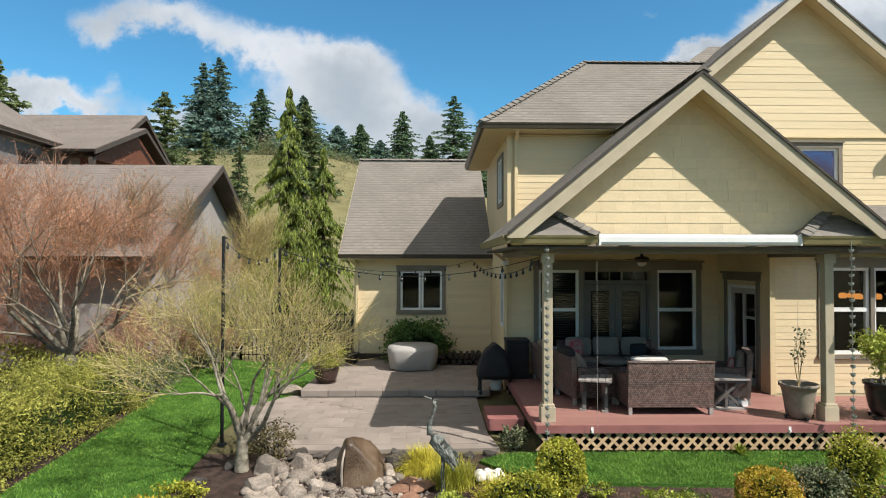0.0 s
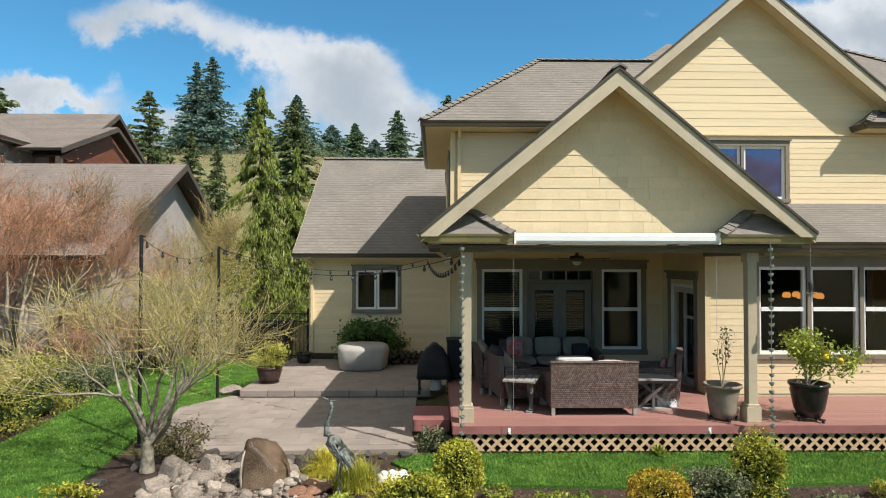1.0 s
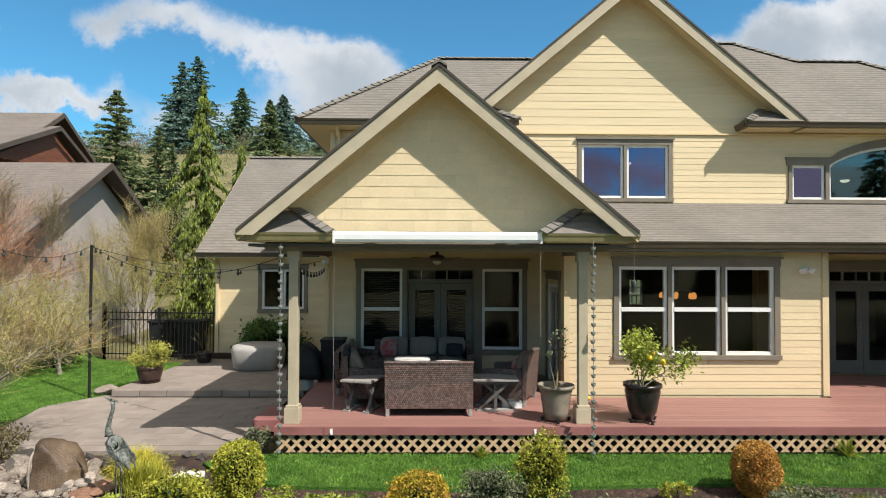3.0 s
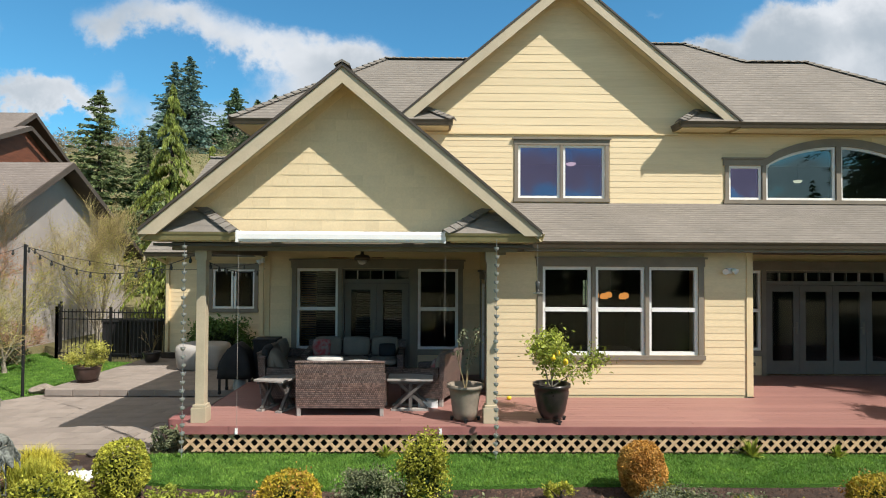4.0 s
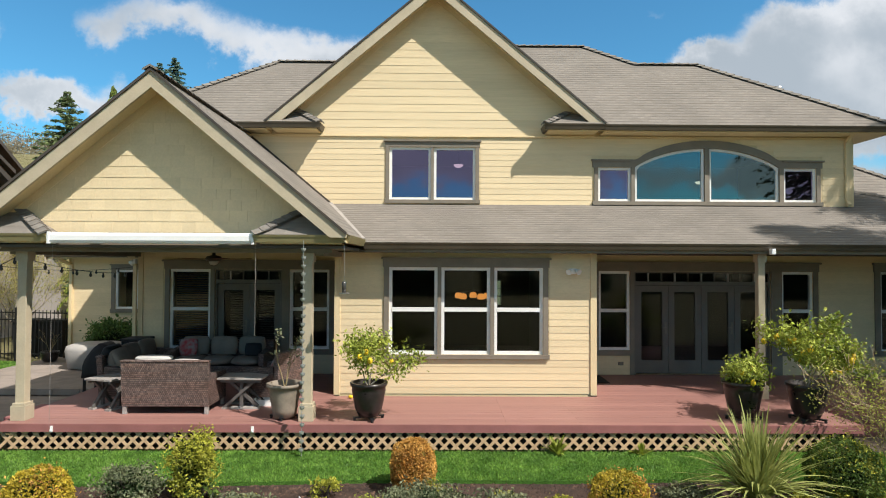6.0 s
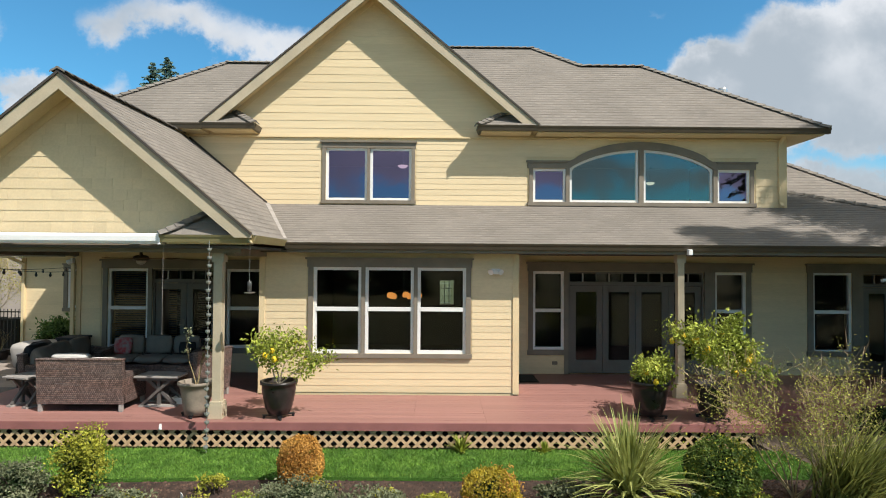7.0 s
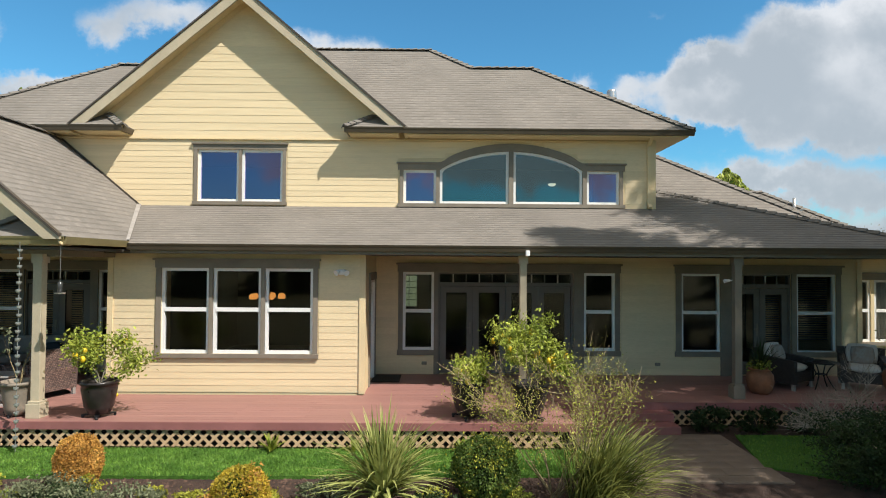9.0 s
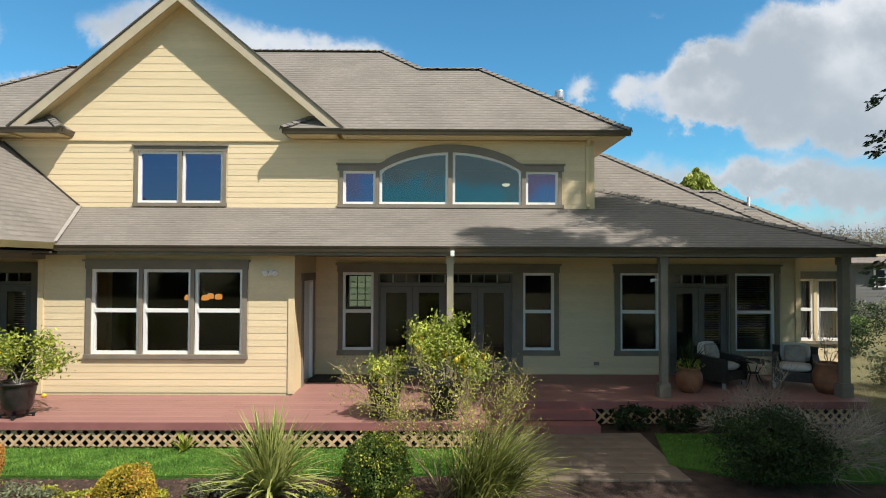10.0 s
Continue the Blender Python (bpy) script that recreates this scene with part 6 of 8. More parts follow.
part("lamp_bowl", lathe(bmesh.new(), [(0.0, -0.27), (0.06, -0.25), (0.09, -0.19), (0.0, -0.19)], 18), CUSHION_PALE, fan, smooth=True)
for k in range(5):
    a = k * 1.2566 + 0.3
    bm = bmesh.new()
    beam(bm, (0.14 * math.cos(a), 0.14 * math.sin(a), -0.15), (0.66 * math.cos(a), 0.66 * math.sin(a), -0.14), 0.12, 0.008)
    part("blade", bm, BROWNWOOD, fan)
feeder = thing("bird_feeder", (-0.48, 8.62, 1.93), 0, "clear tube bird feeder hung on a wire", "bird feeder")
part("tube", lathe(bmesh.new(), [(0.0, 0.0), (0.03, 0.0), (0.033, 0.15), (0.0, 0.17)], 14), BULB, feeder, smooth=True)
part("tray", lathe(bmesh.new(), [(0.0, -0.02), (0.07, -0.015), (0.075, 0.0), (0.0, 0.0)], 16), STEEL, feeder)
Tubes().add([(0, 0, 0.16), (0, 0.0, 0.68)], [0.003, 0.003], 4).link("wire", STEEL, feeder)
flood = thing("flood_light", (3.28, BY - 0.02, 2.22), 0, "white twin flood light on the bay wall", "wall lamp")
part("plate", boxes((-0.06, 0.06, -0.03, 0.02, -0.05, 0.05), bevel=0.008), WHITE, flood)
for sx in (-1, 1):
    bm = lathe(bmesh.new(), [(0.0, 0.0), (0.03, 0.0), (0.055, 0.09), (0.05, 0.09), (0.0, 0.05)], 14)
    bmesh.ops.transform(bm, matrix=pose(sx * 0.05, -0.04, 0.02, 115, 0, sx * 35), verts=bm.verts)
    part("lamp_head", bm, WHITE, flood, smooth=True)
spot = thing("spot_light", (10.33, 10.66, 2.12), 0, "small white spot light bracketed to the shaded porch post", "wall lamp")
part("bracket", boxes((0.0, 0.055, -0.012, 0.012, -0.012, 0.012)), WHITE, spot)
bm = lathe(bmesh.new(), [(0.0, 0.0), (0.022, 0.0), (0.030, 0.06), (0.034, 0.10), (0.028, 0.10), (0.0, 0.06)], 14)
bmesh.ops.transform(bm, matrix=pose(0.01, 0, 0.0, 0, -100, 0), verts=bm.verts)
part("lamp_head", bm, WHITE, spot, smooth=True)
eave_lamp = thing("flood_light", (-5.545, 12.62, 2.36), 0, "white flood light under the eave at the house corner", "wall lamp")
part("plate", boxes((0.045, 0.085, -0.05, 0.05, -0.05, 0.05), bevel=0.008), WHITE, eave_lamp)
bm = lathe(bmesh.new(), [(0.0, 0.0), (0.035, 0.0), (0.06, 0.10), (0.054, 0.10), (0.0, 0.06)], 16)
bmesh.ops.transform(bm, matrix=pose(0.05, 0, 0.01, 0, -125, 0), verts=bm.verts)
part("lamp_head", bm, WHITE, eave_lamp, smooth=True)
for x, z in ((4.75, 0.24), (9.80, 0.24)):
    o = thing("wall_socket", (x, WY - 0.02, z), 0, "small grey weatherproof socket on the siding", "socket", "sockets on the wall")
    part("cover", boxes((-0.055, 0.055, -0.02, 0.02, -0.035, 0.035), bevel=0.008), TRIM, o)
lamp_glow = thing("chandelier", (1.55, 12.0, 1.62), 12, "chandelier with a ring of glowing amber glass shades", "chandelier")
part("stem", boxes((-0.012, 0.012, -0.012, 0.012, 0.16, 0.86)), BLACK, lamp_glow)
for k in range(5):
    ca, sa = math.cos(k * 1.2566), math.sin(k * 1.2566)
    part("glass_shade", lathe(bmesh.new(), [(0.060, 0.03), (0.075, 0.05), (0.072, 0.11), (0.045, 0.14), (0.0, 0.14)], 16, (0.30 * ca, 0.30 * sa, 0)), AMBER, lamp_glow)
    bm = bmesh.new()
    beam(bm, (0.0, 0.0, 0.20), (0.30 * ca, 0.30 * sa, 0.15), 0.016, 0.016)
    part("arm", bm, BLACK, lamp_glow)
for x, y, z in ((1.35, 14.6, 4.72), (8.3, 16.9, 4.66)):
    c = thing("ceiling_lamp", (x, y, z), 0, "glowing glass bowl lamp hung in the upper room", "ceiling lamp", "lamps of the upper rooms")
    part("bowl", lathe(bmesh.new(), [(0.0, -0.035), (0.07, -0.025), (0.115, 0.015), (0.12, 0.04), (0.0, 0.04)], 20), LAMPGLOW, c, smooth=True)
    part("stem", boxes((-0.01, 0.01, -0.01, 0.01, 0.04, 5.16 - z)), BLACK, c)
vent = thing("roof_vent", (9.46, 15.0, 5.90), 0, "short galvanised flue with a cap on the roof", "chimney")
part("flue", lathe(bmesh.new(), [(0.09, -0.2), (0.09, 0.70), (0.0, 0.70)], 20), STEEL, vent, smooth=True)
part("cap", lathe(bmesh.new(), [(0.0, 0.72), (0.12, 0.72), (0.13, 0.76), (0.12, 0.92), (0.11, 0.96), (0.0, 0.97)], 20), STEEL, vent)
vent2 = thing("roof_vent", (15.5, 17.2, 4.1), 0, "small plumbing vent pipe on the roof", "chimney")
part("flue", lathe(bmesh.new(), [(0.12, -0.12), (0.05, 0.02), (0.045, 0.28), (0.0, 0.28)], 14), STEEL, vent2, smooth=True)
part("flashing", boxes((-0.2, 0.2, -0.2, 0.2, -0.16, -0.06)), STEEL, vent2)
for x, y, z in ((6.6, 10.27, 2.58),):
    e = thing("security_camera", (x, y, z), 0, "small white lamp fixed under the gutter", "lamp")
    part("body", boxes((-0.035, 0.035, -0.05, 0.05, -0.05, 0.05), bevel=0.012), WHITE, e)

# ---- things on the patio ----
cover = thing("covered_fire_table", (-7.54, 14.85, -0.242), 4, "round fire table under a pale grey fabric cover", "covered table")
bm = lathe(bmesh.new(), [(0.50, 0.0), (0.56, 0.04), (0.60, 0.25), (0.63, 0.46), (0.60, 0.55), (0.50, 0.585), (0.0, 0.59)], 40)
for v in bm.verts:
    a = math.atan2(v.co.y, v.co.x)
    k = 1 + (0.05 * math.sin(a * 7 + 1) + 0.03 * math.sin(a * 13)) * max(0, (0.5 - v.co.z)) * 1.6
    q = max(abs(math.cos(a)), abs(math.sin(a))) ** -0.35
    v.co.x, v.co.y = v.co.x * k * q, v.co.y * k * q * 0.9
part("cover", bm, GREYCOVER, cover, smooth=True)
bbq = thing("covered_grill", (-5.78, 12.15, -0.242), 0, "barbecue grill under a black cover on a wheeled stand", "grill")
bm = boxes((-0.42, 0.34, -0.26, 0.26, 0.30, 0.86))
bmesh.ops.subdivide_edges(bm, edges=bm.edges, cuts=4, use_grid_fill=True)
for v in bm.verts:
    h = (v.co.z - 0.30) / 0.56
    v.co.x *= 0.88 - 0.42 * h ** 2.2
    v.co.y *= 1.0 - 0.30 * h ** 2
    v.co.x += 0.03 * noise.noise(v.co * 6)
    v.co.y += 0.03 * noise.noise(v.co * 6 + Vector((7, 0, 0)))
    v.co.z += 0.14 * max(0, 1 - abs(v.co.x + 0.02) * 6) * h
part("cover", bm, BLACKCOVER, bbq, smooth=True)
for x in (-0.32, 0.26):
    for y in (-0.2, 0.2):
        part("leg", boxes((x - 0.02, x + 0.02, y - 0.02, y + 0.02, 0.05, 0.32)), BLACK, bbq)
        part("wheel", lathe(bmesh.new(), [(0.0, 0.0), (0.03, 0.0), (0.035, 0.03), (0.03, 0.06), (0.0, 0.06)], 12, (x, y, 0)), BLACK, bbq)
part("gas_bottle", lathe(bmesh.new(), [(0.10, 0.05), (0.12, 0.09), (0.12, 0.24), (0.07, 0.30), (0.0, 0.31)], 16), CUSHION_PALE, bbq, smooth=True)
cabinet = thing("storage_box", (-5.32, 13.2 - 0.75, 0.0), 0, "dark resin deck box against the wall", "storage box")
part("body", boxes((-0.22, 0.22, -0.22, 0.22, 0.0, 0.74), bevel=0.01), BLACKCOVER, cabinet)
part("lid", boxes((-0.24, 0.24, -0.24, 0.24, 0.74, 0.79), bevel=0.012), BLACKCOVER, cabinet)
for k in range(5):
    part("slat", boxes((-0.2 + k * 0.082, -0.13 + k * 0.082, -0.232, -0.22, 0.06, 0.70)), BLACKCOVER, cabinet)
rack = thing("firewood_stack", (-6.45, 15.5, -0.242), 0, "low stack of dark split logs against the wall", "firewood")
g = random.Random(14)
for k in range(16):
    r = g.uniform(0.05, 0.075)
    bm = lathe(bmesh.new(), [(r * 0.9, -0.35), (r, -0.2), (r * 1.02, 0.2), (r * 0.92, 0.35)], 9)
    bmesh.ops.transform(bm, matrix=pose(-0.55 + (k % 8) * 0.155 + (0.07 if k > 7 else 0), 0.1, 0.075 + (0.135 if k > 7 else 0), 90, 0, g.uniform(-8, 8)), verts=bm.verts)
    part("log", bm, BARK_DARK, rack)
bar = thing("timber_edging", (-8.0, 16.25, -0.242), 0, "dark timber edging board along the wall", "edging")
part("board", boxes((-1.2, 2.15, -0.06, 0.06, 0.0, 0.14), bevel=0.01), BARK_DARK, bar)


def shrub(name, at, radii, n, size, mat, label, category="shrub", seed=1, lumps=26, ratio=0.55, group="", stems=7, hollow=0.55, extra=None, flat=0.0, ball=False, inner=None):
    """A rounded shrub: stems from the ground and an uneven crown of leaves."""
    t = thing(name, at, 0, label, category, group)
    rnd_ = random.Random(seed)
    for k in range(stems):
        a = rnd_.uniform(0, 6.28)
        top = (radii[0] * 0.7 * math.cos(a), radii[1] * 0.7 * math.sin(a), radii[2] * rnd_.uniform(0.9, 1.6))
        Tubes().add([(0.04 * math.cos(a), 0.04 * math.sin(a), -0.02), (top[0] * 0.4, top[1] * 0.4, top[2] * 0.55), top], [0.014, 0.009, 0.003], 5).link("stem", BARK_DARK, t)
    if ball:
        g_ = np.random.default_rng(seed)
        p = g_.normal(size=(n, 3))
        p /= np.linalg.norm(p, axis=1)[:, None]
        bump = np.array([noise.noise(Vector(q) * 2.2 + Vector((seed, 0, 0))) for q in p])
        p = p * (0.97 + 0.13 * bump[:, None] + g_.normal(size=(n, 1)) * 0.035) * np.asarray(radii)
    else:
        p, o = clump_points(n, radii, seed, lumps, hollow)
    p = p + np.array([0, 0, radii[2] * 0.95])
    p = p[p[:, 2] > 0.01]
    leaves("crown", p, size, mat, t, seed, flat=flat, ratio=ratio)
    # darker leaves inside the crown stand in for its inner shade
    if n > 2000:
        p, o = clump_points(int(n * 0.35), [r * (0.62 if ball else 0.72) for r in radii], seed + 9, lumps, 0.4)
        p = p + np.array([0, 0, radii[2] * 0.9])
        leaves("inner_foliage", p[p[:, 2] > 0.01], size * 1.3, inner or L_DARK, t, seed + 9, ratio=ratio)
    if extra:
        m2, share, s2 = extra
        p, o = clump_points(int(n * share), [r * 1.04 for r in radii], seed + 50, max(6, lumps // 3), 0.8)
        p = p + np.array([0, 0, radii[2] * 0.95])
        leaves("young_foliage", p[p[:, 2] > 0.01], s2, m2, t, seed + 3, ratio=ratio)
    return t


shrub("rhododendron", (-7.50, 15.70, -0.25), (0.85, 0.45, 0.56), 7000, 0.10, L_RHODO, "dense dark green rhododendron beside the wall", seed=2, lumps=40, ratio=0.4)
# herb pot and others by the fence
herb = thing("potted_shrub", (-9.35, 13.15, -0.242), 0, "brown glazed pot with a pale green herb bush", "potted plant")
pot_body(tapered(0.16, 0.25, 0.34, 0.02, 0.035), POT_BROWN, herb)
part("saucer", lathe(bmesh.new(), [(0.0, 0.0), (0.2, 0.0), (0.22, 0.025), (0.0, 0.025)], 24), POT_BROWN, herb)
p_, o_ = clump_points(2200, (0.42, 0.38, 0.30), 12, 30)
leaves("foliage", p_ + np.array([0, 0, 0.56]), 0.06, L_SPRING, herb, 12, ratio=0.35, outward=o_ + np.array([0, 0, 0.6]))
small_pot = thing("potted_shrub", (-9.15, 15.6, -0.242), 0, "dark pot with a thin bare shrub by the wall", "potted plant")
pot_body(tapered(0.14, 0.2, 0.26, 0.02, 0.02), POT_DARK, small_pot)
rnd, tubes, tips = random.Random(41), Tubes(), []
for k in range(4):
    branching(tubes, tips, (0, 0, 0.2), (0.3 * math.cos(k * 1.6), 0.3 * math.sin(k * 1.6), 1), 0.32, 0.008, 2, rnd, 0.5, 0.2)
tubes.link("stem", TWIG_TAN, small_pot)


def fence():
    f = thing("metal_fence", (0, 0, 0), 0, "black metal picket fence between the garden and the neighbour", "fence")
    runs = [((-9.25, 16.55), (-12.4, 16.9)), ((-12.4, 16.9), (-13.6, 19.0))]
    for (x0, y0), (x1, y1) in runs:
        L = math.hypot(x1 - x0, y1 - y0)
        n = int(L / 0.11)
        bm = bmesh.new()
        for z in (-0.22, 0.72, 0.92):
            beam(bm, (x0, y0, z), (x1, y1, z), 0.025, 0.03)
        part("rail", bm, BLACK, f)
        me = bpy.data.meshes.new("picket")
        b = boxes((-0.008, 0.008, -0.008, 0.008, -0.36, 1.0))
        b.to_mesh(me)
        b.free()
        for i in range(n + 1):
            piece("picket", me, BLACK, f, (x0 + (x1 - x0) * i / n, y0 + (y1 - y0) * i / n, 0))
        for i in range(0, n + 1, max(1, n // 2)):
            part("post", boxes((x0 + (x1 - x0) * i / n - 0.03, x0 + (x1 - x0) * i / n + 0.03, y0 + (y1 - y0) * i / n - 0.03, y0 + (y1 - y0) * i / n + 0.03, -0.42, 1.06)), BLACK, f)


fence()
# bin form that stands in for an unidentified dark mass behind the fence
bins = thing("wheeled_bin", (-10.3, 17.7, -0.42), 0, "dark bin standing in for a dark mass behind the fence", "bin")
part("body", prism(bmesh.new(), [(-0.28, 0.0), (0.28, 0.0), (0.34, 0.98), (-0.34, 0.98)], "y", -0.32, 0.32), BLACKCOVER, bins)
part("lid", boxes((-0.36, 0.36, -0.36, 0.36, 0.98, 1.05), bevel=0.02), BLACKCOVER, bins)
# the second one only widens that dark mass
copy_thing(bins, pose(-11.15, 17.8, -0.42, 0, 0, 6))


def light_pole(x, y, top):
    p = thing("light_pole", (x, y, -0.42), 0, "thin black metal pole that holds up the string lights", "pole", "string light poles")
    part("shaft", lathe(bmesh.new(), [(0.028, 0.0), (0.028, top + 0.42), (0.0, top + 0.42)], 10), BLACK, p)
    part("base", lathe(bmesh.new(), [(0.0, 0.0), (0.07, 0.0), (0.06, 0.03), (0.0, 0.03)], 14), BLACK, p)
    part("hook", boxes((-0.008, 0.06, -0.008, 0.008, top + 0.38, top + 0.40)), BLACK, p)


light_pole(-10.26, 9.37, 2.76)
light_pole(-10.17, 12.35, 2.66)
BULBMESH = bpy.data.meshes.new("bulb")
tmp = lathe(bmesh.new(), [(0.0, -0.10), (0.014, -0.095), (0.026, -0.07), (0.022, -0.045), (0.012, -0.03), (0.012, 0.0), (0.0, 0.0)], 8)
tmp.to_mesh(BULBMESH)
tmp.free()


def string_lights(a, b, sag, label):
    s_ = thing("string_lights", (0, 0, 0), 0, label, "string lights", "strings of garden lights")
    a, b = Vector(a), Vector(b)
    n = max(8, int((b - a).length / 0.16))
    pts = [a.lerp(b, i / n) - Vector((0, 0, sag * 4 * (i / n) * (1 - i / n))) for i in range(n + 1)]
    Tubes().add(pts, [0.006] * (n + 1), 5).link("wire", BLACK, s_)
    for i in range(1, n, 3):
        piece("bulb", BULBMESH, BULB, s_, pts[i])
        Tubes().add([pts[i], pts[i] - Vector((0, 0, 0.045))], [0.014, 0.014], 6).link("socket", BLACK, s_)


string_lights((-10.17, 12.35, 2.64), (-5.42, 9.1, 2.45), 0.42, "black wire of clear bulbs sagging from a pole to the porch")
string_lights((-10.26, 9.37, 2.72), (-10.17, 12.35, 2.64), 0.28, "black wire of clear bulbs between the two poles")
string_lights((-10.17, 12.35, 2.62), (-6.0, 15.95, 2.42), 0.38, "black wire of clear bulbs sagging from a pole to the eave")
string_lights((-5.42, 9.12, 2.42), (-6.0, 15.95, 2.42), 0.30, "black wire of clear bulbs along the side of the house")


# ---- heron, rocks and water feature ----
def heron():
    """A standing heron figure in one mesh."""
    tb = Tubes()
    tb.add([(0.10, 0, 0.50), (0.06, 0, 0.56), (-0.02, 0, 0.62), (-0.09, 0, 0.67), (-0.14, 0, 0.72), (-0.155, 0, 0.80), (-0.13, 0, 0.90), (-0.095, 0, 0.99), (-0.075, 0, 1.06), (-0.085, 0, 1.115), (-0.12, 0, 1.14)],
           [0.03, 0.075, 0.095, 0.085, 0.05, 0.03, 0.024, 0.021, 0.021, 0.025, 0.022], 12)
    tb.add([(0.20, 0, 0.36), (0.14, 0, 0.44), (0.06, 0, 0.54), (-0.04, 0, 0.64), (-0.10, 0, 0.70)], [0.012, 0.05, 0.09, 0.09, 0.05], 12)
    tb.add([(-0.12, 0, 1.14), (-0.17, 0, 1.155), (-0.24, 0, 1.175)], [0.018, 0.011, 0.002], 8)
    tb.add([(-0.09, 0, 1.13), (-0.04, 0, 1.14), (0.02, 0, 1.12)], [0.012, 0.008, 0.001], 6)
    for y in (-0.035, 0.035):
        tb.add([(0.03, y, 0.52), (0.035, y, 0.38), (0.02, y, 0.26), (0.035, y, 0.12), (0.03, y, 0.0)], [0.026, 0.012, 0.009, 0.008, 0.008], 8)
        for a in (-2.6, 3.14, 2.6):
            tb.add([(0.03, y, 0.01), (0.03 + 0.08 * math.cos(a), y + 0.08 * math.sin(a), 0.004)], [0.007, 0.002], 5)
    for k in range(46):
        g_ = random.Random(k)
        x = g_.uniform(-0.08, 0.16)
        z = 0.58 - (x - 0.02) * 0.85 + g_.uniform(-0.06, 0.05)
        for y in (-1, 1):
            tb.add([(x, y * 0.085, z + 0.02), (x + 0.03, y * 0.095, z - 0.03), (x + 0.055, y * 0.085, z - 0.08)], [0.004, 0.012, 0.002], 5)
    ob = tb.link("heron_statue", BRONZE)
    ob.matrix_basis = pose(-6.95, 7.35, -0.40, 0, 0, -22) @ Matrix.Scale(0.98, 4)
    tagged(ob, "tall weathered bronze heron figure with a curved neck", "statue")


heron()


def stone_mesh(name, seed, flat=0.7, rough=0.35, cuts=2, facets=0):
    bm = bmesh.new()
    bmesh.ops.create_icosphere(bm, subdivisions=cuts, radius=1.0)
    o = Vector((seed * 3.1, seed * 1.7, seed))
    r_ = random.Random(seed)
    cuts_ = [Vector((r_.gauss(0, 1), r_.gauss(0, 1), r_.gauss(0.2, 0.8))).normalized() for k in range(facets)]
    for v in bm.verts:
        k = 1 + rough * noise.noise(v.co * 1.1 + o) + 0.12 * noise.noise(v.co * 3 + o)
        v.co *= k
        for q in cuts_:
            v.co -= q * max(0.0, v.co.dot(q) - 0.62)
        v.co.z *= flat
        v.co.z = max(v.co.z, -0.45 * flat)
    me = bpy.data.meshes.new(name)
    bm.to_mesh(me)
    bm.free()
    if not facets:
        me.shade_smooth()
    return me


STONES = [stone_mesh("river_stone", k + 1, 0.62) for k in range(3)] + [stone_mesh("river_stone", k + 11, 0.75, 0.45, 3, 8) for k in range(5)]
DARKSTONES = [stone_mesh("basalt_rock", k + 21, 0.75, 0.5, 3, 9) for k in range(4)]
REDSTONES = [stone_mesh("sandstone_slab", k + 41, 0.30, 0.4, 3, 6) for k in range(3)]
for group_, mat_ in ((STONES, ROCK), (DARKSTONES, ROCK_DARK), (REDSTONES, ROCK_RED)):
    for me in group_:
        me.materials.append(mat_)
g = random.Random(17)


def place_stone(meshes, name, x, y, r, label, category="rock", group="", z=-0.43):
    ob = new(name, g.choice(meshes))
    ob.location = (x, y, z + r * 0.28)
    ob.rotation_euler = (g.uniform(-0.15, 0.15), g.uniform(-0.15, 0.15), g.uniform(0, 6.28))
    ob.scale = (r * g.uniform(0.8, 1.2), r * g.uniform(0.8, 1.2), r * g.uniform(0.8, 1.1))
    return tagged(ob, label, category, group)


for k in range(170):
    x, y = g.uniform(-9.3, -7.3), g.uniform(6.2, 8.45)
    if math.hypot(x + 8.1, y - 7.85) < 0.33:
        continue
    place_stone(STONES, "river_stone", x, y, g.choice((0.035, 0.045, 0.06, 0.08, 0.10, 0.13)), "rounded pale grey river stone in the dry stream", "stone", "river stones")
for x, y, r in ((-9.0, 7.0, 0.19), (-8.95, 6.6, 0.20), (-9.2, 8.2, 0.24), (-8.75, 7.9, 0.15), (-8.7, 7.35, 0.17), (-9.15, 7.55, 0.20), (-8.55, 6.85, 0.17), (-8.85, 8.45, 0.17)):
    place_stone(STONES, "river_stone", x, y, r, "large rounded grey river stone", "stone", "river stones")
for x, y, r in ((-8.95, 8.70, 0.20), (-8.4, 8.62, 0.22), (-7.5, 8.35, 0.26), (-7.0, 8.55, 0.14), (-7.15, 6.75, 0.14), (-7.5, 6.9, 0.15), (-6.6, 8.2, 0.11), (-9.75, 8.35, 0.14), (-10.0, 7.8, 0.12), (-9.9, 7.4, 0.11), (-6.6, 6.7, 0.14), (1.6, 7.05, 0.14), (1.1, 6.9, 0.11), (0.45, 6.55, 0.15), (3.35, 6.3, 0.11), (2.0, 6.5, 0.10), (4.9, 6.8, 0.14)):
    place_stone(DARKSTONES, "basalt_rock", x, y, r, "rough dark basalt rock at the edge of the bed", "rock", "basalt rocks")
for x, y, r in ((-7.35, 7.75, 0.16), (-7.2, 7.55, 0.19), (-7.3, 7.25, 0.14), (-7.7, 8.0, 0.09), (-7.45, 7.5, 0.15)):
    place_stone(REDSTONES, "sandstone_slab", x, y, r, "flat reddish sandstone slab", "rock", "sandstone slabs")
place_stone(STONES, "river_stone", -10.0, 12.75, 0.24, "large pale stone at the corner of the terrace", "stone", "river stones", -0.40)
for k in range(12):
    place_stone(DARKSTONES, "basalt_rock", -9.2 + k * 0.27, 8.82 + 0.06 * math.sin(k * 2.3), g.uniform(0.06, 0.12), "rough dark basalt rock at the edge of the bed", "rock", "basalt rocks")


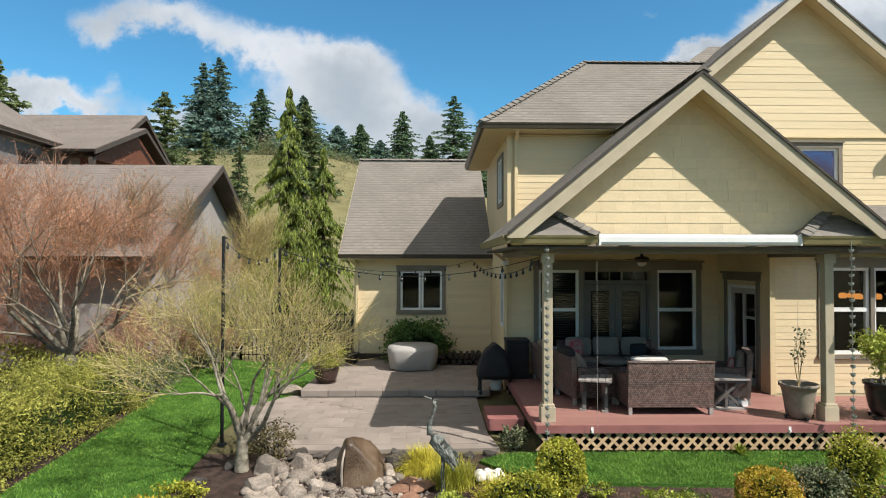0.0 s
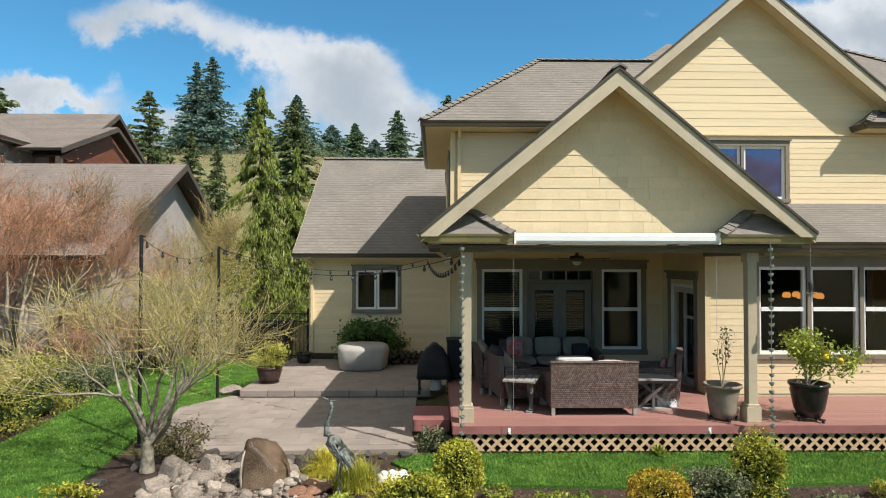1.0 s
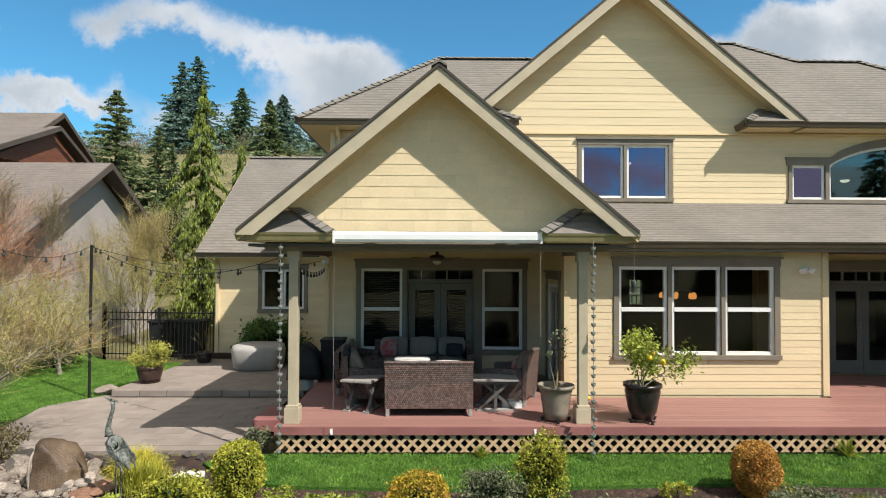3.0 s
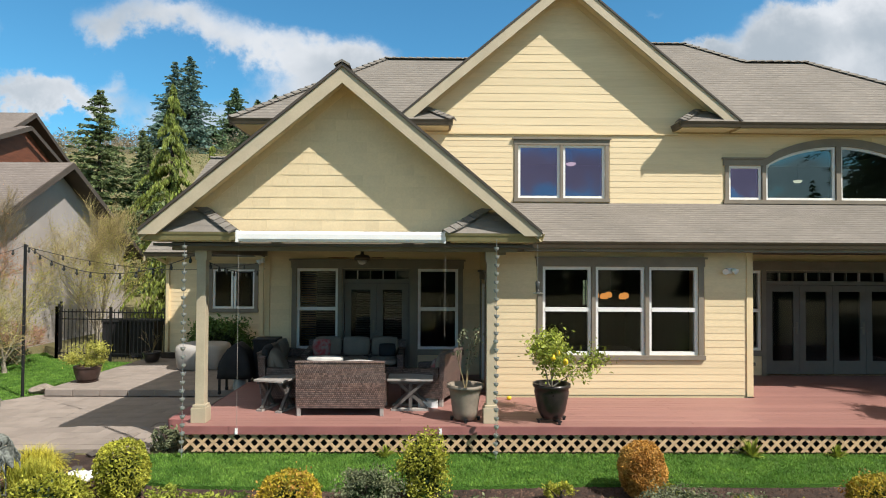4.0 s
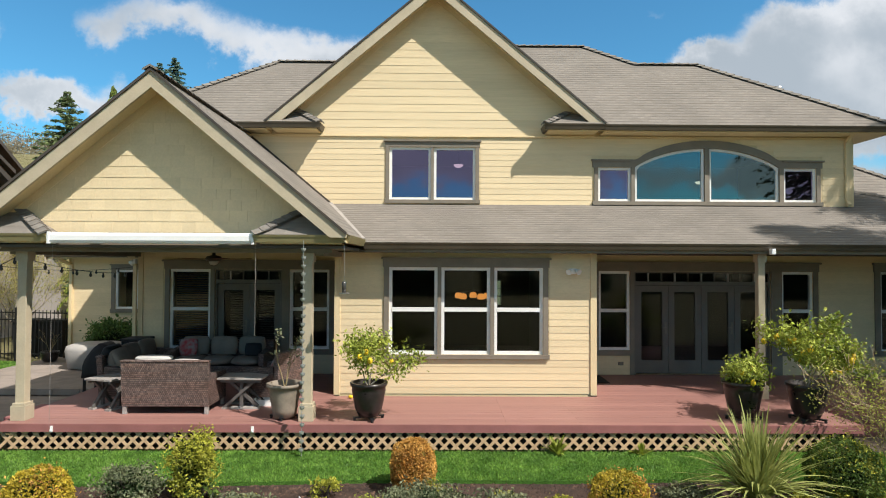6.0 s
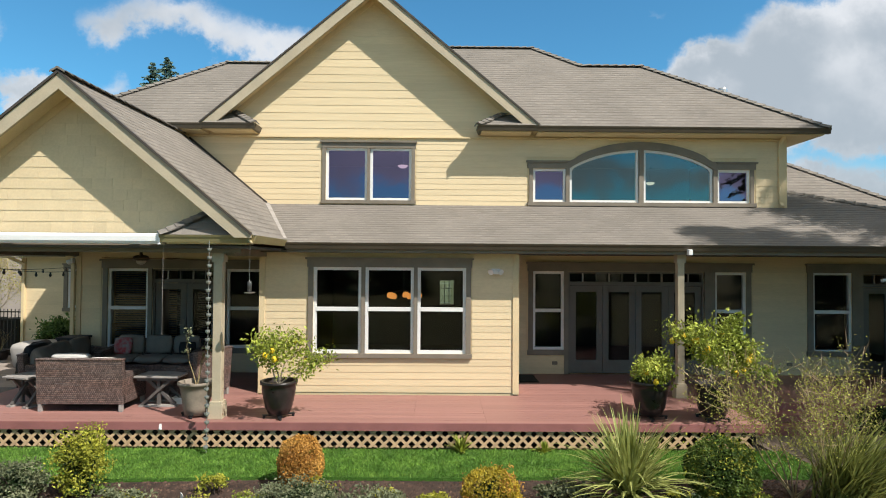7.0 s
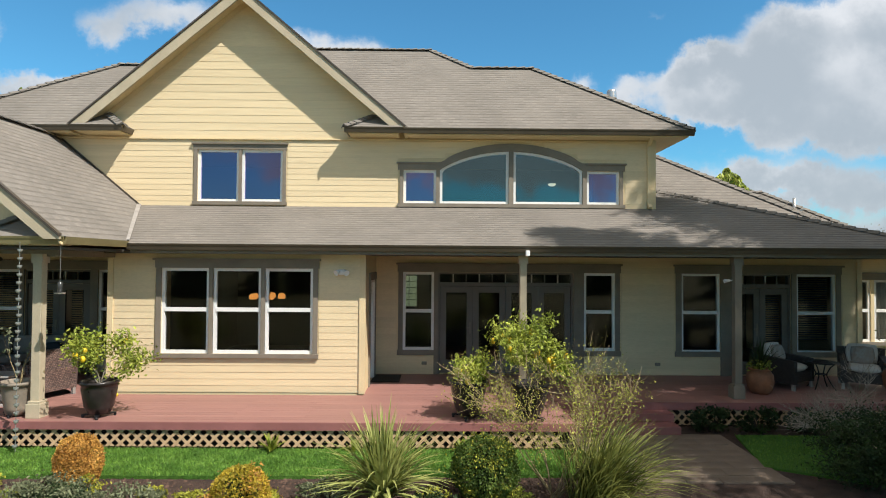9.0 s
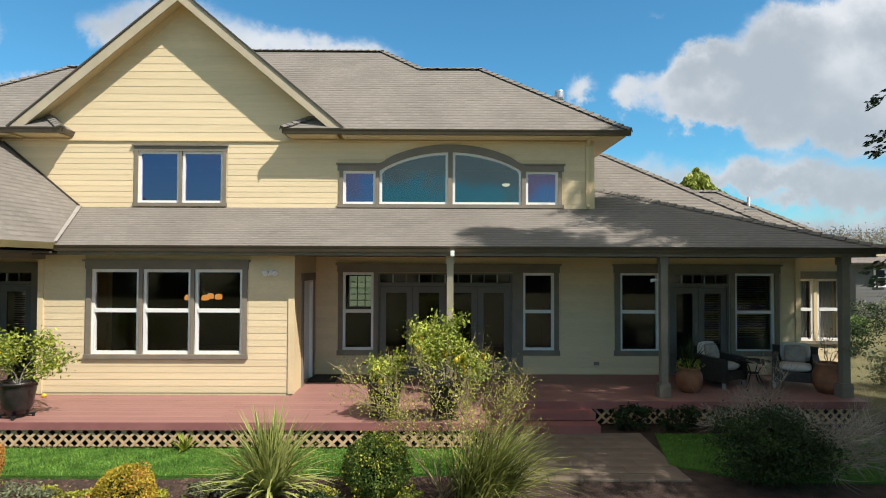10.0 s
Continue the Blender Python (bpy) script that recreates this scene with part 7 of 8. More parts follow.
def gravel(name, count, box_, z, r, mat, label, seed):
    """Small loose stones over a patch of ground."""
    g_ = np.random.default_rng(seed)
    base = np.array([(1, 0, 0), (0, 1, 0), (-1, 0, 0), (0, -1, 0), (0, 0, 0.7)])
    fs0 = np.array([(0, 1, 4), (1, 2, 4), (2, 3, 4), (3, 0, 4)])
    vs, fs = [], []
    for k in range(count):
        a = g_.uniform(0, 6.28)
        s_ = r * g_.uniform(0.5, 1.4) * np.array([g_.uniform(0.7, 1.3), g_.uniform(0.7, 1.3), 1.0])
        q = base * s_
        q = np.c_[q[:, 0] * math.cos(a) - q[:, 1] * math.sin(a), q[:, 0] * math.sin(a) + q[:, 1] * math.cos(a), q[:, 2]]
        vs.append(q + np.array([g_.uniform(box_[0], box_[1]), g_.uniform(box_[2], box_[3]), z]))
        fs.append(fs0 + 5 * k)
    tagged(raw(name, np.vstack(vs).tolist(), np.vstack(fs).tolist(), mat), label, "gravel", kind="stuff")


PEBBLE = material("pebble", (0.20, 0.165, 0.135), 0.85, 0.3, 6, 60, 0.2, island=0.45)
gravel("pebbles", 4200, (-9.25, -7.1, 6.3, 8.75), -0.43, 0.026, PEBBLE, "small mixed pebbles of the dry stream bed", 5)
CHIPS = material("bark_chips", (0.085, 0.05, 0.035), 0.95, 0.4, 8, 60, 0.3, island=0.5)
gravel("bark_chips", 9000, (-7.0, 7.3, 6.3, 7.9), -0.43, 0.022, CHIPS, "loose bark chips over the planting bed", 6)
bm = bmesh.new()
bmesh.ops.create_icosphere(bm, subdivisions=4, radius=1.0)
BCUTS = [(Vector((-0.95, -0.30, 0.12)).normalized(), 0.50), (Vector((0.20, -0.97, 0.14)).normalized(), 0.55), (Vector((0.62, -0.2, 0.76)).normalized(), 0.74), (Vector((-0.3, 0.5, 0.8)).normalized(), 0.86), (Vector((0.9, -0.35, 0.1)).normalized(), 0.78)]
for v in bm.verts:
    c = v.co.copy()
    c *= 1.06 + 0.12 * noise.noise(c * 1.2 + Vector((4, 2, 9)))
    for q, d_ in BCUTS:
        c -= q * max(0.0, c.dot(q) - d_) * 0.96
    c *= 1 + 0.03 * noise.noise(c * 4) + 0.012 * noise.noise(c * 11)
    v.co = Vector((c.x * 0.40, c.y * 0.34, max(-0.25, c.z) * 0.53))
fountain = part("fountain_boulder", bm, BOULDER, smooth=True)
fountain.location = (-8.02, 7.85, -0.40)
tagged(fountain, "upright wet brown boulder of a garden fountain", "boulder")
vein = Tubes().add([(-0.145, -0.19, -0.05), (-0.16, -0.195, 0.12), (-0.150, -0.19, 0.28), (-0.13, -0.175, 0.38), (-0.11, -0.12, 0.46)], [0.016, 0.020, 0.016, 0.014, 0.008], 6).link("mineral_vein", ROCK, fountain, "pale mineral streak down the boulder's ridge")
for k in range(9):
    place_stone([stone_mesh("quartz_rock", 71 + k, 0.8, 0.5)], "quartz_rock", -6.42 + 0.11 * (k % 3) + g.uniform(-0.03, 0.03), 7.7 + 0.1 * (k // 3), 0.07, "white quartz rock in the bed", "rock", "white quartz rocks", -0.36).data.materials.append(ROCK_WHITE)


def grass_tuft(name, at, n, length, width, mat, label, seed, droop=0.5, stiff=0.5, group="", category="ornamental grass", lean=(0, 0, 0), foot=0.0):
    t = thing(name, at, 0, label, category, group)
    spiky("foliage", n, length, width, mat, t, seed, droop, (0, 0, 0), stiff, lean, foot)
    return t


grass_tuft("sedge_clump", (-7.18, 8.25, -0.40), 3000, 0.34, 0.005, L_YELLOWGRASS, "bright yellow sedge mound by the fountain stones", 3, 1.5, 0.15, "yellow sedges", foot=0.09)
grass_tuft("sedge_clump", (-6.78, 7.6, -0.40), 900, 0.36, 0.006, L_LIME, "tall lime green sedge clump beside the heron", 4, 0.5, 0.8, "yellow sedges", foot=0.10)
grass_tuft("sedge_clump", (-6.2, 7.15, -0.42), 1300, 0.36, 0.006, L_YELLOWGRASS, "yellow green sedge clump in the bed", 6, 0.9, 0.4, "yellow sedges", foot=0.10)
grass_tuft("sedge_clump", (-0.45, 6.6, -0.43), 200, 0.24, 0.012, L_LIME, "small green sedge clump in the bed", 9, 0.5, 0.6, "yellow sedges")


def sword_leaf(el, droop, length, width):
    """One stiff leaf springing along +x and arching over, folded along its middle."""
    p, d = Vector((0.02, 0, 0)), Vector((math.cos(el), 0, math.sin(el)))
    vs, fs = [], []
    for i in range(6):
        w = width * (1 - (i / 5) ** 1.8) * (0.75 if i == 0 else 1) / 2 + 0.0008
        vs += [p + Vector((0, -w, w * 0.35)), p.copy(), p + Vector((0, w, w * 0.35))]
        if i:
            o = len(vs) - 6
            fs += [(o, o + 1, o + 4, o + 3), (o + 1, o + 2, o + 5, o + 4)]
        p = p + d * length / 5
        d = (d + Vector((0, 0, -droop))).normalized()
    me = bpy.data.meshes.new("leaf")
    me.from_pydata([tuple(q) for q in vs], [], fs)
    return me


def yucca(at, label, seed, count=290, length=1.0, width=0.040):
    t = thing("yucca", at, 0, label, "yucca")
    r_ = random.Random(seed)
    kinds = [sword_leaf(0.30 + 1.2 * i / 13, 0.05 + 0.13 * (1 - i / 13) + 0.05 * (i % 3), length * (0.86 + 0.05 * (i % 4)), width) for i in range(14)]
    part("stem", lathe(bmesh.new(), [(0.09, -0.22), (0.10, -0.05), (0.07, 0.10), (0.0, 0.14)], 12), BARK_DARK, t)
    for k in range(count):
        me = kinds[min(13, int(14 * r_.random() ** 0.85))]
        f = r_.uniform(0.72, 1.12)
        piece("leaf", me, L_YUCCA, t, (r_.gauss(0, 0.03), r_.gauss(0, 0.03), r_.uniform(-0.05, 0.10)), (r_.uniform(-0.12, 0.12), r_.uniform(-0.1, 0.1), r_.uniform(0, 6.283)), (f, 1, f))
    return t


yucca((4.42, 6.78, -0.26), "spiky grey green yucca with sword leaves", 5)
grass_tuft("fountain_grass", (6.82, 6.76, -0.42), 520, 1.2, 0.023, L_STRAP, "large arching clump of strap leaved grass by the path", 8, 0.8, 0.75, lean=(0.36, -0.05, 0.15), foot=0.11)
for x, s_ in ((2.59, 1.0), (3.81, 0.7), (-2.6, 0.6), (5.4, 0.8)):
    grass_tuft("fern", (x, 8.74, -0.40), 46, 0.30 * s_, 0.045, L_LEMON, "small green fern at the foot of the lattice", 60 + int(x * 10), 0.5, 0.4, "ferns along the lattice", "fern")

# shrubs in the front bed
shrub("box_shrub", (-5.52, 7.30, -0.42), (0.29, 0.28, 0.36), 5720, 0.037, L_LIME, "rounded yellow green box shrub at the end of the bed", seed=31, lumps=68, group="shrubs of the front bed", ball=True)
shrub("leafy_shrub", (-6.0, 6.75, -0.42), (0.42, 0.3, 0.26), 4400, 0.041, L_LIME, "loose yellow green shrub in the bed", seed=32, lumps=60, group="shrubs of the front bed")
shrub("gold_barberry", (-3.42, 6.62, -0.42), (0.33, 0.31, 0.29), 5720, 0.034, L_GOLD, "rounded golden barberry with orange tips", seed=33, lumps=68, group="shrubs of the front bed", extra=(L_ORANGE, 0.14, 0.034), ball=True)
shrub("lime_shrub", (-2.03, 7.25, -0.42), (0.31, 0.29, 0.40), 5060, 0.037, L_LIME, "upright yellow green shrub before the lawn", seed=34, lumps=60, group="shrubs of the front bed")
shrub("grey_shrub", (-2.65, 7.0, -0.42), (0.38, 0.3, 0.24), 3300, 0.034, L_GREY, "twiggy grey green shrub in the bed", seed=35, lumps=60, group="shrubs of the front bed")
shrub("orange_barberry", (0.56, 7.42, -0.42), (0.275, 0.265, 0.335), 10500, 0.029, L_ORANGE, "dense round orange barberry at the edge of the lawn", seed=36, lumps=92, group="shrubs of the front bed", ball=True, inner=L_ORANGE)
shrub("gold_barberry", (2.84, 6.62, -0.42), (0.32, 0.30, 0.27), 5720, 0.031, L_GOLD, "rounded barberry, green gold with orange tips", seed=37, lumps=68, group="shrubs of the front bed", extra=(L_ORANGE, 0.2, 0.034), ball=True)
shrub("boxwood", (5.62, 7.12, -0.42), (0.41, 0.38, 0.37), 9240, 0.034, L_BOX, "dense round boxwood ball", seed=38, lumps=108, group="shrubs of the front bed", extra=(L_LIME, 0.2, 0.034), ball=True)
shrub("grey_shrub", (0.75, 6.6, -0.42), (0.52, 0.3, 0.20), 4840, 0.034, L_GREY, "low spreading grey green shrub among the rocks", seed=39, lumps=68, group="shrubs of the front bed")
for k, (x, y, rx, rz, mat_, lab) in enumerate(((1.55, 6.75, 0.4, 0.14, L_GREY, "low grey green ground cover in the bed"), (-4.4, 6.85, 0.45, 0.12, L_LEMON, "low green ground cover plant"), (-1.35, 6.75, 0.4, 0.12, L_GREY, "low sprawling ground cover in the bed"), (3.7, 7.0, 0.35, 0.13, L_GREY, "low sprawling ground cover in the bed"),
                                               (5.0, 6.4, 0.4, 0.16, L_DARK, "low dark green plant in the bed"), (-9.9, 7.05, 0.35, 0.14, L_LIME, "low lime green ground cover by the lawn"), (-10.0, 6.5, 0.35, 0.16, L_GOLD, "low golden heather beside the lawn"), (-8.95, 6.35, 0.25, 0.10, L_LEMON, "small green plant among the stones"), (-6.9, 6.9, 0.22, 0.1, L_LEMON, "small green plant among the stones"))):
    shrub("ground_cover", (x, y, -0.43), (rx, 0.26, rz), 900, 0.05, mat_, lab, "ground cover", 60 + k, 22, group="ground covers", stems=4)
g = random.Random(91)
for k in range(16):
    x = -4.9 + k * 0.72 + g.uniform(-0.2, 0.2)
    mat_ = (L_GREY, L_LEMON, L_LIME, L_BOX)[g.randrange(4)]
    if abs(x - 4.4) > 0.5:
        shrub("bedding_plant", (x, g.uniform(6.75, 7.35), -0.43), (g.uniform(0.14, 0.26), g.uniform(0.12, 0.2), g.uniform(0.06, 0.13)), 500, 0.04, mat_, "small low leafy plant in the mulch", "plant", 300 + k, 16, group="small bedding plants", stems=3)
g = random.Random(57)
for k in range(15):
    x = -5.2 + k * 0.62 + g.uniform(-0.15, 0.15)
    mat_ = (L_GREY, L_BOX, L_LEMON, L_BRONZELEAF)[g.randrange(4)]
    if abs(x - 4.4) > 0.5 and abs(x - 2.84) > 0.4 and abs(x + 3.42) > 0.4:
        shrub("bedding_plant", (x, g.uniform(6.25, 6.6), -0.43), (g.uniform(0.16, 0.30), g.uniform(0.14, 0.22), g.uniform(0.07, 0.14)), 650, 0.036, mat_, "small low leafy plant in the mulch", "plant", 400 + k, 18, group="small bedding plants", stems=3)
shrub("dead_shrub", (-9.35, 8.72, -0.42), (0.45, 0.35, 0.26), 1500, 0.045, L_BRONZELEAF, "brownish low shrub at the foot of the tree", seed=75, lumps=26)
shrub("small_shrub", (-5.85, 9.15, -0.42), (0.24, 0.2, 0.18), 500, 0.06, L_GREY, "small grey green shrub beside the deck corner", seed=76)
for x, y, a in ((-1.02, 6.75, 40), (-0.72, 7.0, -35)):
    tag = thing("plant_label", (x, y, -0.42), a, "small white plastic plant label stuck in the soil", "label", "plant labels")
    bm = boxes((-0.028, 0.028, -0.002, 0.002, 0.0, 0.13))
    bmesh.ops.transform(bm, matrix=pose(0, 0, 0, 12, 25, 0), verts=bm.verts)
    part("tag", bm, WHITE, tag)


# ---- trees ----
def bare_tree(name, at, seed, stems, height, width, bark, twig, bud, label, buds=1500, bud_size=0.03, depth=4, trunk=0.09, fork=0.35, spread=0.7, lift=0.1, bud_spread=0.05, splits=(2, 3), fine=3, keep=0.70, ways=None, twig_long=1.0, shift=0.0):
    """A many-stemmed tree in early spring: trunk, forking limbs, fine twigs and scattered buds."""
    t = thing(name, at, 0, label, "tree")
    rnd_ = random.Random(seed)
    tb, tips = Tubes(), []
    base = Vector((0, 0, 0))
    top = Vector((rnd_.uniform(-0.05, 0.05), 0, fork))
    tb.add([base, base.lerp(top, 0.5), top], [trunk * 1.3, trunk, trunk * 0.95], 10)
    for k in range(stems):
        a = k * 2 * math.pi / stems + rnd_.uniform(-0.4, 0.4)
        way_ = ways[k % len(ways)] if ways else (math.cos(a) * width + shift, math.sin(a) * width, 1.0)
        branching(tb, tips, top - Vector((0, 0, rnd_.uniform(0, 0.12))), way_, height * 0.36, trunk * 0.55, depth, rnd_, spread, lift, 0.13, keep, splits, 6, 2)
    tb.link("trunk", bark, t)
    tw = Tubes()
    for p, d in tips:
        for k in range(fine):
            o = Vector((rnd_.gauss(0, 1), rnd_.gauss(0, 1), rnd_.gauss(0.3, 0.8))).normalized()
            e = (d * 0.8 + o * 0.7).normalized()
            L = rnd_.uniform(0.15, 0.42) * height / 3 * twig_long
            tw.add([p, p + e * L * 0.5, p + (e + Vector((0, 0, 0.1))) * L], [0.004, 0.003, 0.0012], 3)
    tw.link("fine_growth", twig, t)
    if buds:
        leaves("blossom", scatter(tips, buds, bud_spread, seed), bud_size, bud, t, seed)
    return t


bare_tree("japanese_maple", (-9.60, 8.25, -0.42), 5, 7, 2.6, 0.62, BARK, TWIG_OLIVE, L_SPRING, "many-stemmed bare maple with olive twigs and first buds", 8500, 0.022, 4, 0.078, 0.42, 0.60, 0.10, 0.09, (2, 3), 1, 0.70,
          ways=[(0.80, -0.1, 0.95), (0.35, 0.3, 1.0), (0.05, 0.0, 1.0), (-0.38, 0.1, 1.0), (0.50, -0.3, 1.0), (0.66, 0.3, 1.0), (-0.12, -0.3, 1.0)], twig_long=1.5)
bare_tree("red_maple", (-15.3, 13.9, -0.3), 9, 10, 4.5, 1.0, BARK, TWIG_RED, L_REDBUD, "spreading bare maple with reddish brown twigs", 42000, 0.032, 4, 0.14, 0.55, 0.72, 0.12, 0.34, (2, 3), 4, 0.74, twig_long=1.2)
for k, (x, y, h_) in enumerate(((-13.4, 13.6, 1.9), (-14.2, 15.2, 2.2), (-16.8, 12.6, 1.6), (-12.9, 15.6, 1.5), (-17.6, 15.0, 1.9))):
    bare_tree("twiggy_shrub", (x, y, -0.42), 40 + k, 9, h_, 0.8, BARK_DARK, TWIG_RED, L_REDBUD, "bare reddish twiggy shrub under the red maple", 900, 0.03, 3, 0.025, 0.08, 0.7, 0.1, 0.15, (2, 3), 4)
bare_tree("spring_tree", (-15.1, 16.6, -0.4), 12, 4, 4.6, 0.35, BARK, TWIG_TAN, L_BRUSH, "slim tree with pale spring blossom before the neighbour's wall", 3200, 0.040, 4, 0.07, 0.5, 0.5, 0.3, 0.2)
bare_tree("spring_tree", (-12.3, 14.8, -0.4), 14, 5, 2.6, 0.5, BARK, TWIG_OLIVE, L_SPRING, "light green shrubby tree by the fence", 5000, 0.04, 3, 0.05, 0.3, 0.6, 0.2, 0.18)
bare_tree("spring_tree", (-13.3, 20.5, -0.4), 16, 6, 4.2, 0.5, BARK, TWIG_OLIVE, L_SPRING, "light green spring tree beyond the fence", 2600, 0.045, 4, 0.07, 0.4, 0.55, 0.25, 0.3)
bare_tree("spring_tree", (-13.0, 20.0, -0.4), 18, 5, 3.0, 0.5, BARK, TWIG_OLIVE, L_SPRING, "light green spring tree beyond the fence", 5200, 0.045, 3, 0.06, 0.4, 0.55, 0.25, 0.3)
bare_tree("dogwood_shrub", (6.37, 6.98, -0.42), 23, 9, 2.1, 0.75, TWIG_TAN, TWIG_PINK, L_SPRING, "thin twiggy shrub with pale stems and first leaves by the path", 5600, 0.028, 3, 0.020, 0.10, 0.60, 0.15, 0.09, (2, 2), 1, shift=0.12)
bare_tree("twiggy_shrub", (11.75, 8.5, -0.42), 27, 11, 1.75, 1.7, TWIG_GREY, TWIG_GREY, L_GREY, "bare grey twiggy shrub in the shaded bed", 300, 0.03, 3, 0.026, 0.10, 0.8, -0.05, 0.06, (2, 3), 2, twig_long=1.6)


def hedge(name, at, size, n, leaf_size, mat, label, seed, turn=0.0):
    """A clipped but uneven hedge."""
    t = thing(name, at, turn, label, "hedge")
    g_ = np.random.default_rng(seed)
    lumps = 170
    c = g_.uniform(-1, 1, (lumps, 3))
    c[:, 2] = g_.uniform(0.0, 1.0, lumps)
    face = g_.integers(0, 3, lumps)
    c[face == 0, 2] = 0.92
    s_ = np.sign(c[:, 0])
    c[face == 1, 0] = s_[face == 1] * 0.92
    s_ = np.sign(c[:, 1])
    c[face == 2, 1] = s_[face == 2] * 0.95
    own = g_.integers(0, lumps, n)
    p = c[own] * np.array([size[0] / 2, size[1] / 2, size[2]]) + g_.normal(size=(n, 3)) * np.array([0.13, 0.18, 0.10])
    p = p[p[:, 2] > 0]
    leaves("crown", p, leaf_size, mat, t, seed, ratio=0.35)
    tb, r_ = Tubes(), random.Random(seed)
    for k in range(26):
        x, y = r_.uniform(-size[0] / 2, size[0] / 2) * 0.8, r_.uniform(-size[1] / 2, size[1] / 2) * 0.9
        tb.add([(x, y, -0.02), (x + r_.uniform(-0.1, 0.1), y, size[2] * 0.5), (x + r_.uniform(-0.2, 0.2), y, size[2] * 0.85)], [0.02, 0.012, 0.004], 5)
    tb.link("stem", BARK_DARK, t)
    # solid dark block: the hedge's inner shade put into a shape and colour
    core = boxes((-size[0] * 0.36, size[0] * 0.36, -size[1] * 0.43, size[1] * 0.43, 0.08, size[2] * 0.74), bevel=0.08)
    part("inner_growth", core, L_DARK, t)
    return t


hedge("yew_hedge", (-13.25, 9.4, -0.42), (1.7, 4.2, 0.98), 34000, 0.055, L_HEDGE, "broad low yew hedge, yellow green on top", 3, 2)
hedge("loose_hedge", (-13.35, 12.7, -0.42), (1.2, 2.6, 0.62), 9000, 0.06, L_GREY, "looser grey green hedge beside the lawn", 4, 6)
for k, (x, y, rx, rz) in enumerate(((-15.9, 10.6, 0.9, 0.5), (-16.6, 13.6, 1.0, 0.5), (-15.2, 15.4, 0.9, 0.4), (-13.3, 16.0, 0.7, 0.4), (-17.5, 16.5, 1.2, 0.6))):
    shrub("border_shrub", (x, y, -0.42), (rx, 0.7, rz), 1500, 0.09, (L_GREY, L_HEDGE, L_BRUSH)[k % 3], "low shrub in the bed under the red maple", "shrub", 80 + k, 28, group="shrubs under the red maple")
shrub("dark_shrub", (10.7, 7.55, -0.42), (0.85, 0.6, 0.50), 12000, 0.036, L_DARK, "big dark green shrub in the shade beside the path", seed=90, lumps=60)
for k, (x, y) in enumerate(((9.7, 10.0), (10.5, 9.95), (11.3, 9.95), (12.2, 9.95))):
    shrub("low_shrub", (x, y, -0.42), (0.36, 0.24, 0.22), 900, 0.06, L_DARK, "low dark shrub against the lattice", "shrub", 95 + k, 20, group="shrubs along the lattice")


def conifer(name, at, height, radius, mat, label, seed, whorls=26, per=7, droop=0.25, clear=0.08, sprays=5, group="", width=0.6, tuft=0.0, hang=0.0, uneven=(0.5, 1.2), taper=0.95):
    """A conifer: straight trunk, whorls of drooping boughs with flat sprays of needles."""
    t = thing(name, at, 0, label, "tree", group)
    rnd_ = random.Random(seed)
    tb = Tubes()
    tb.add([(0, 0, -0.5), (0, 0, height * 0.5), (0, 0, height)], [height * 0.018, height * 0.011, height * 0.001], 8)
    vs, fs = [], []
    for w in range(whorls):
        f = w / (whorls - 1)
        z = height * (clear + (0.985 - clear) * f)
        for k in range(per):
            a = rnd_.uniform(0, 2 * math.pi)
            L = radius * (1 - f) ** taper * rnd_.uniform(*uneven) * (1 + 0.25 * math.sin(f * 23 + seed + a * 2)) + radius * 0.05
            out = Vector((math.cos(a), math.sin(a), 0))
            p0 = Vector((0, 0, z + rnd_.uniform(-0.3, 0.3) * height / whorls))
            pts = [p0 + out * L * s + Vector((0, 0, L * (0.10 * s - droop * s * s * 1.6))) for s in (0, 0.35, 0.7, 1.0)]
            tb.add(pts, [height * 0.0022, height * 0.0015, height * 0.001, 0.002], 3)
            side = Vector((-math.sin(a), math.cos(a), 0))
            for j in range(sprays):
                s = rnd_.uniform(0.18, 1.0)
                c = p0 + out * L * s + Vector((0, 0, L * (0.10 * s - droop * s * s * 1.6)))
                m = width * L * 0.42 * (1.15 - s * 0.6) + 0.02 * height * 0.4
                if tuft:
                    m = tuft * rnd_.uniform(0.6, 1.3) * (1 if hang else 0.4 + 0.6 * (1 - f))
                    c = c + side * rnd_.uniform(-0.3, 0.3) * L * (1.1 - s) + Vector((0, 0, rnd_.uniform(-0.12, 0.05)))
                d = (out * rnd_.uniform(0.5, 1.0) + side * rnd_.uniform(-1, 1) + Vector((0, 0, rnd_.uniform(-0.55, 0.1) - droop * 0.5))).normalized()
                if hang:
                    d = (d * (1 - hang) + Vector((rnd_.gauss(0, 0.12), rnd_.gauss(0, 0.12), -hang))).normalized()
                e = d.cross(Vector((math.sin(a * 3 + j), math.cos(a * 3 + j), 0.3))).normalized() * m * rnd_.uniform(0.16, 0.3) * (1 - 0.45 * hang)
                q = len(vs)
                vs += [c - d * m * 0.2, c + d * m * 0.35 + e, c + d * m, c + d * m * 0.35 - e]
                fs += [(q, q + 1, q + 2), (q, q + 2, q + 3)]
    tb.link("trunk", BARK_DARK, t)
    raw("crown", vs, fs, mat, t)
    return t


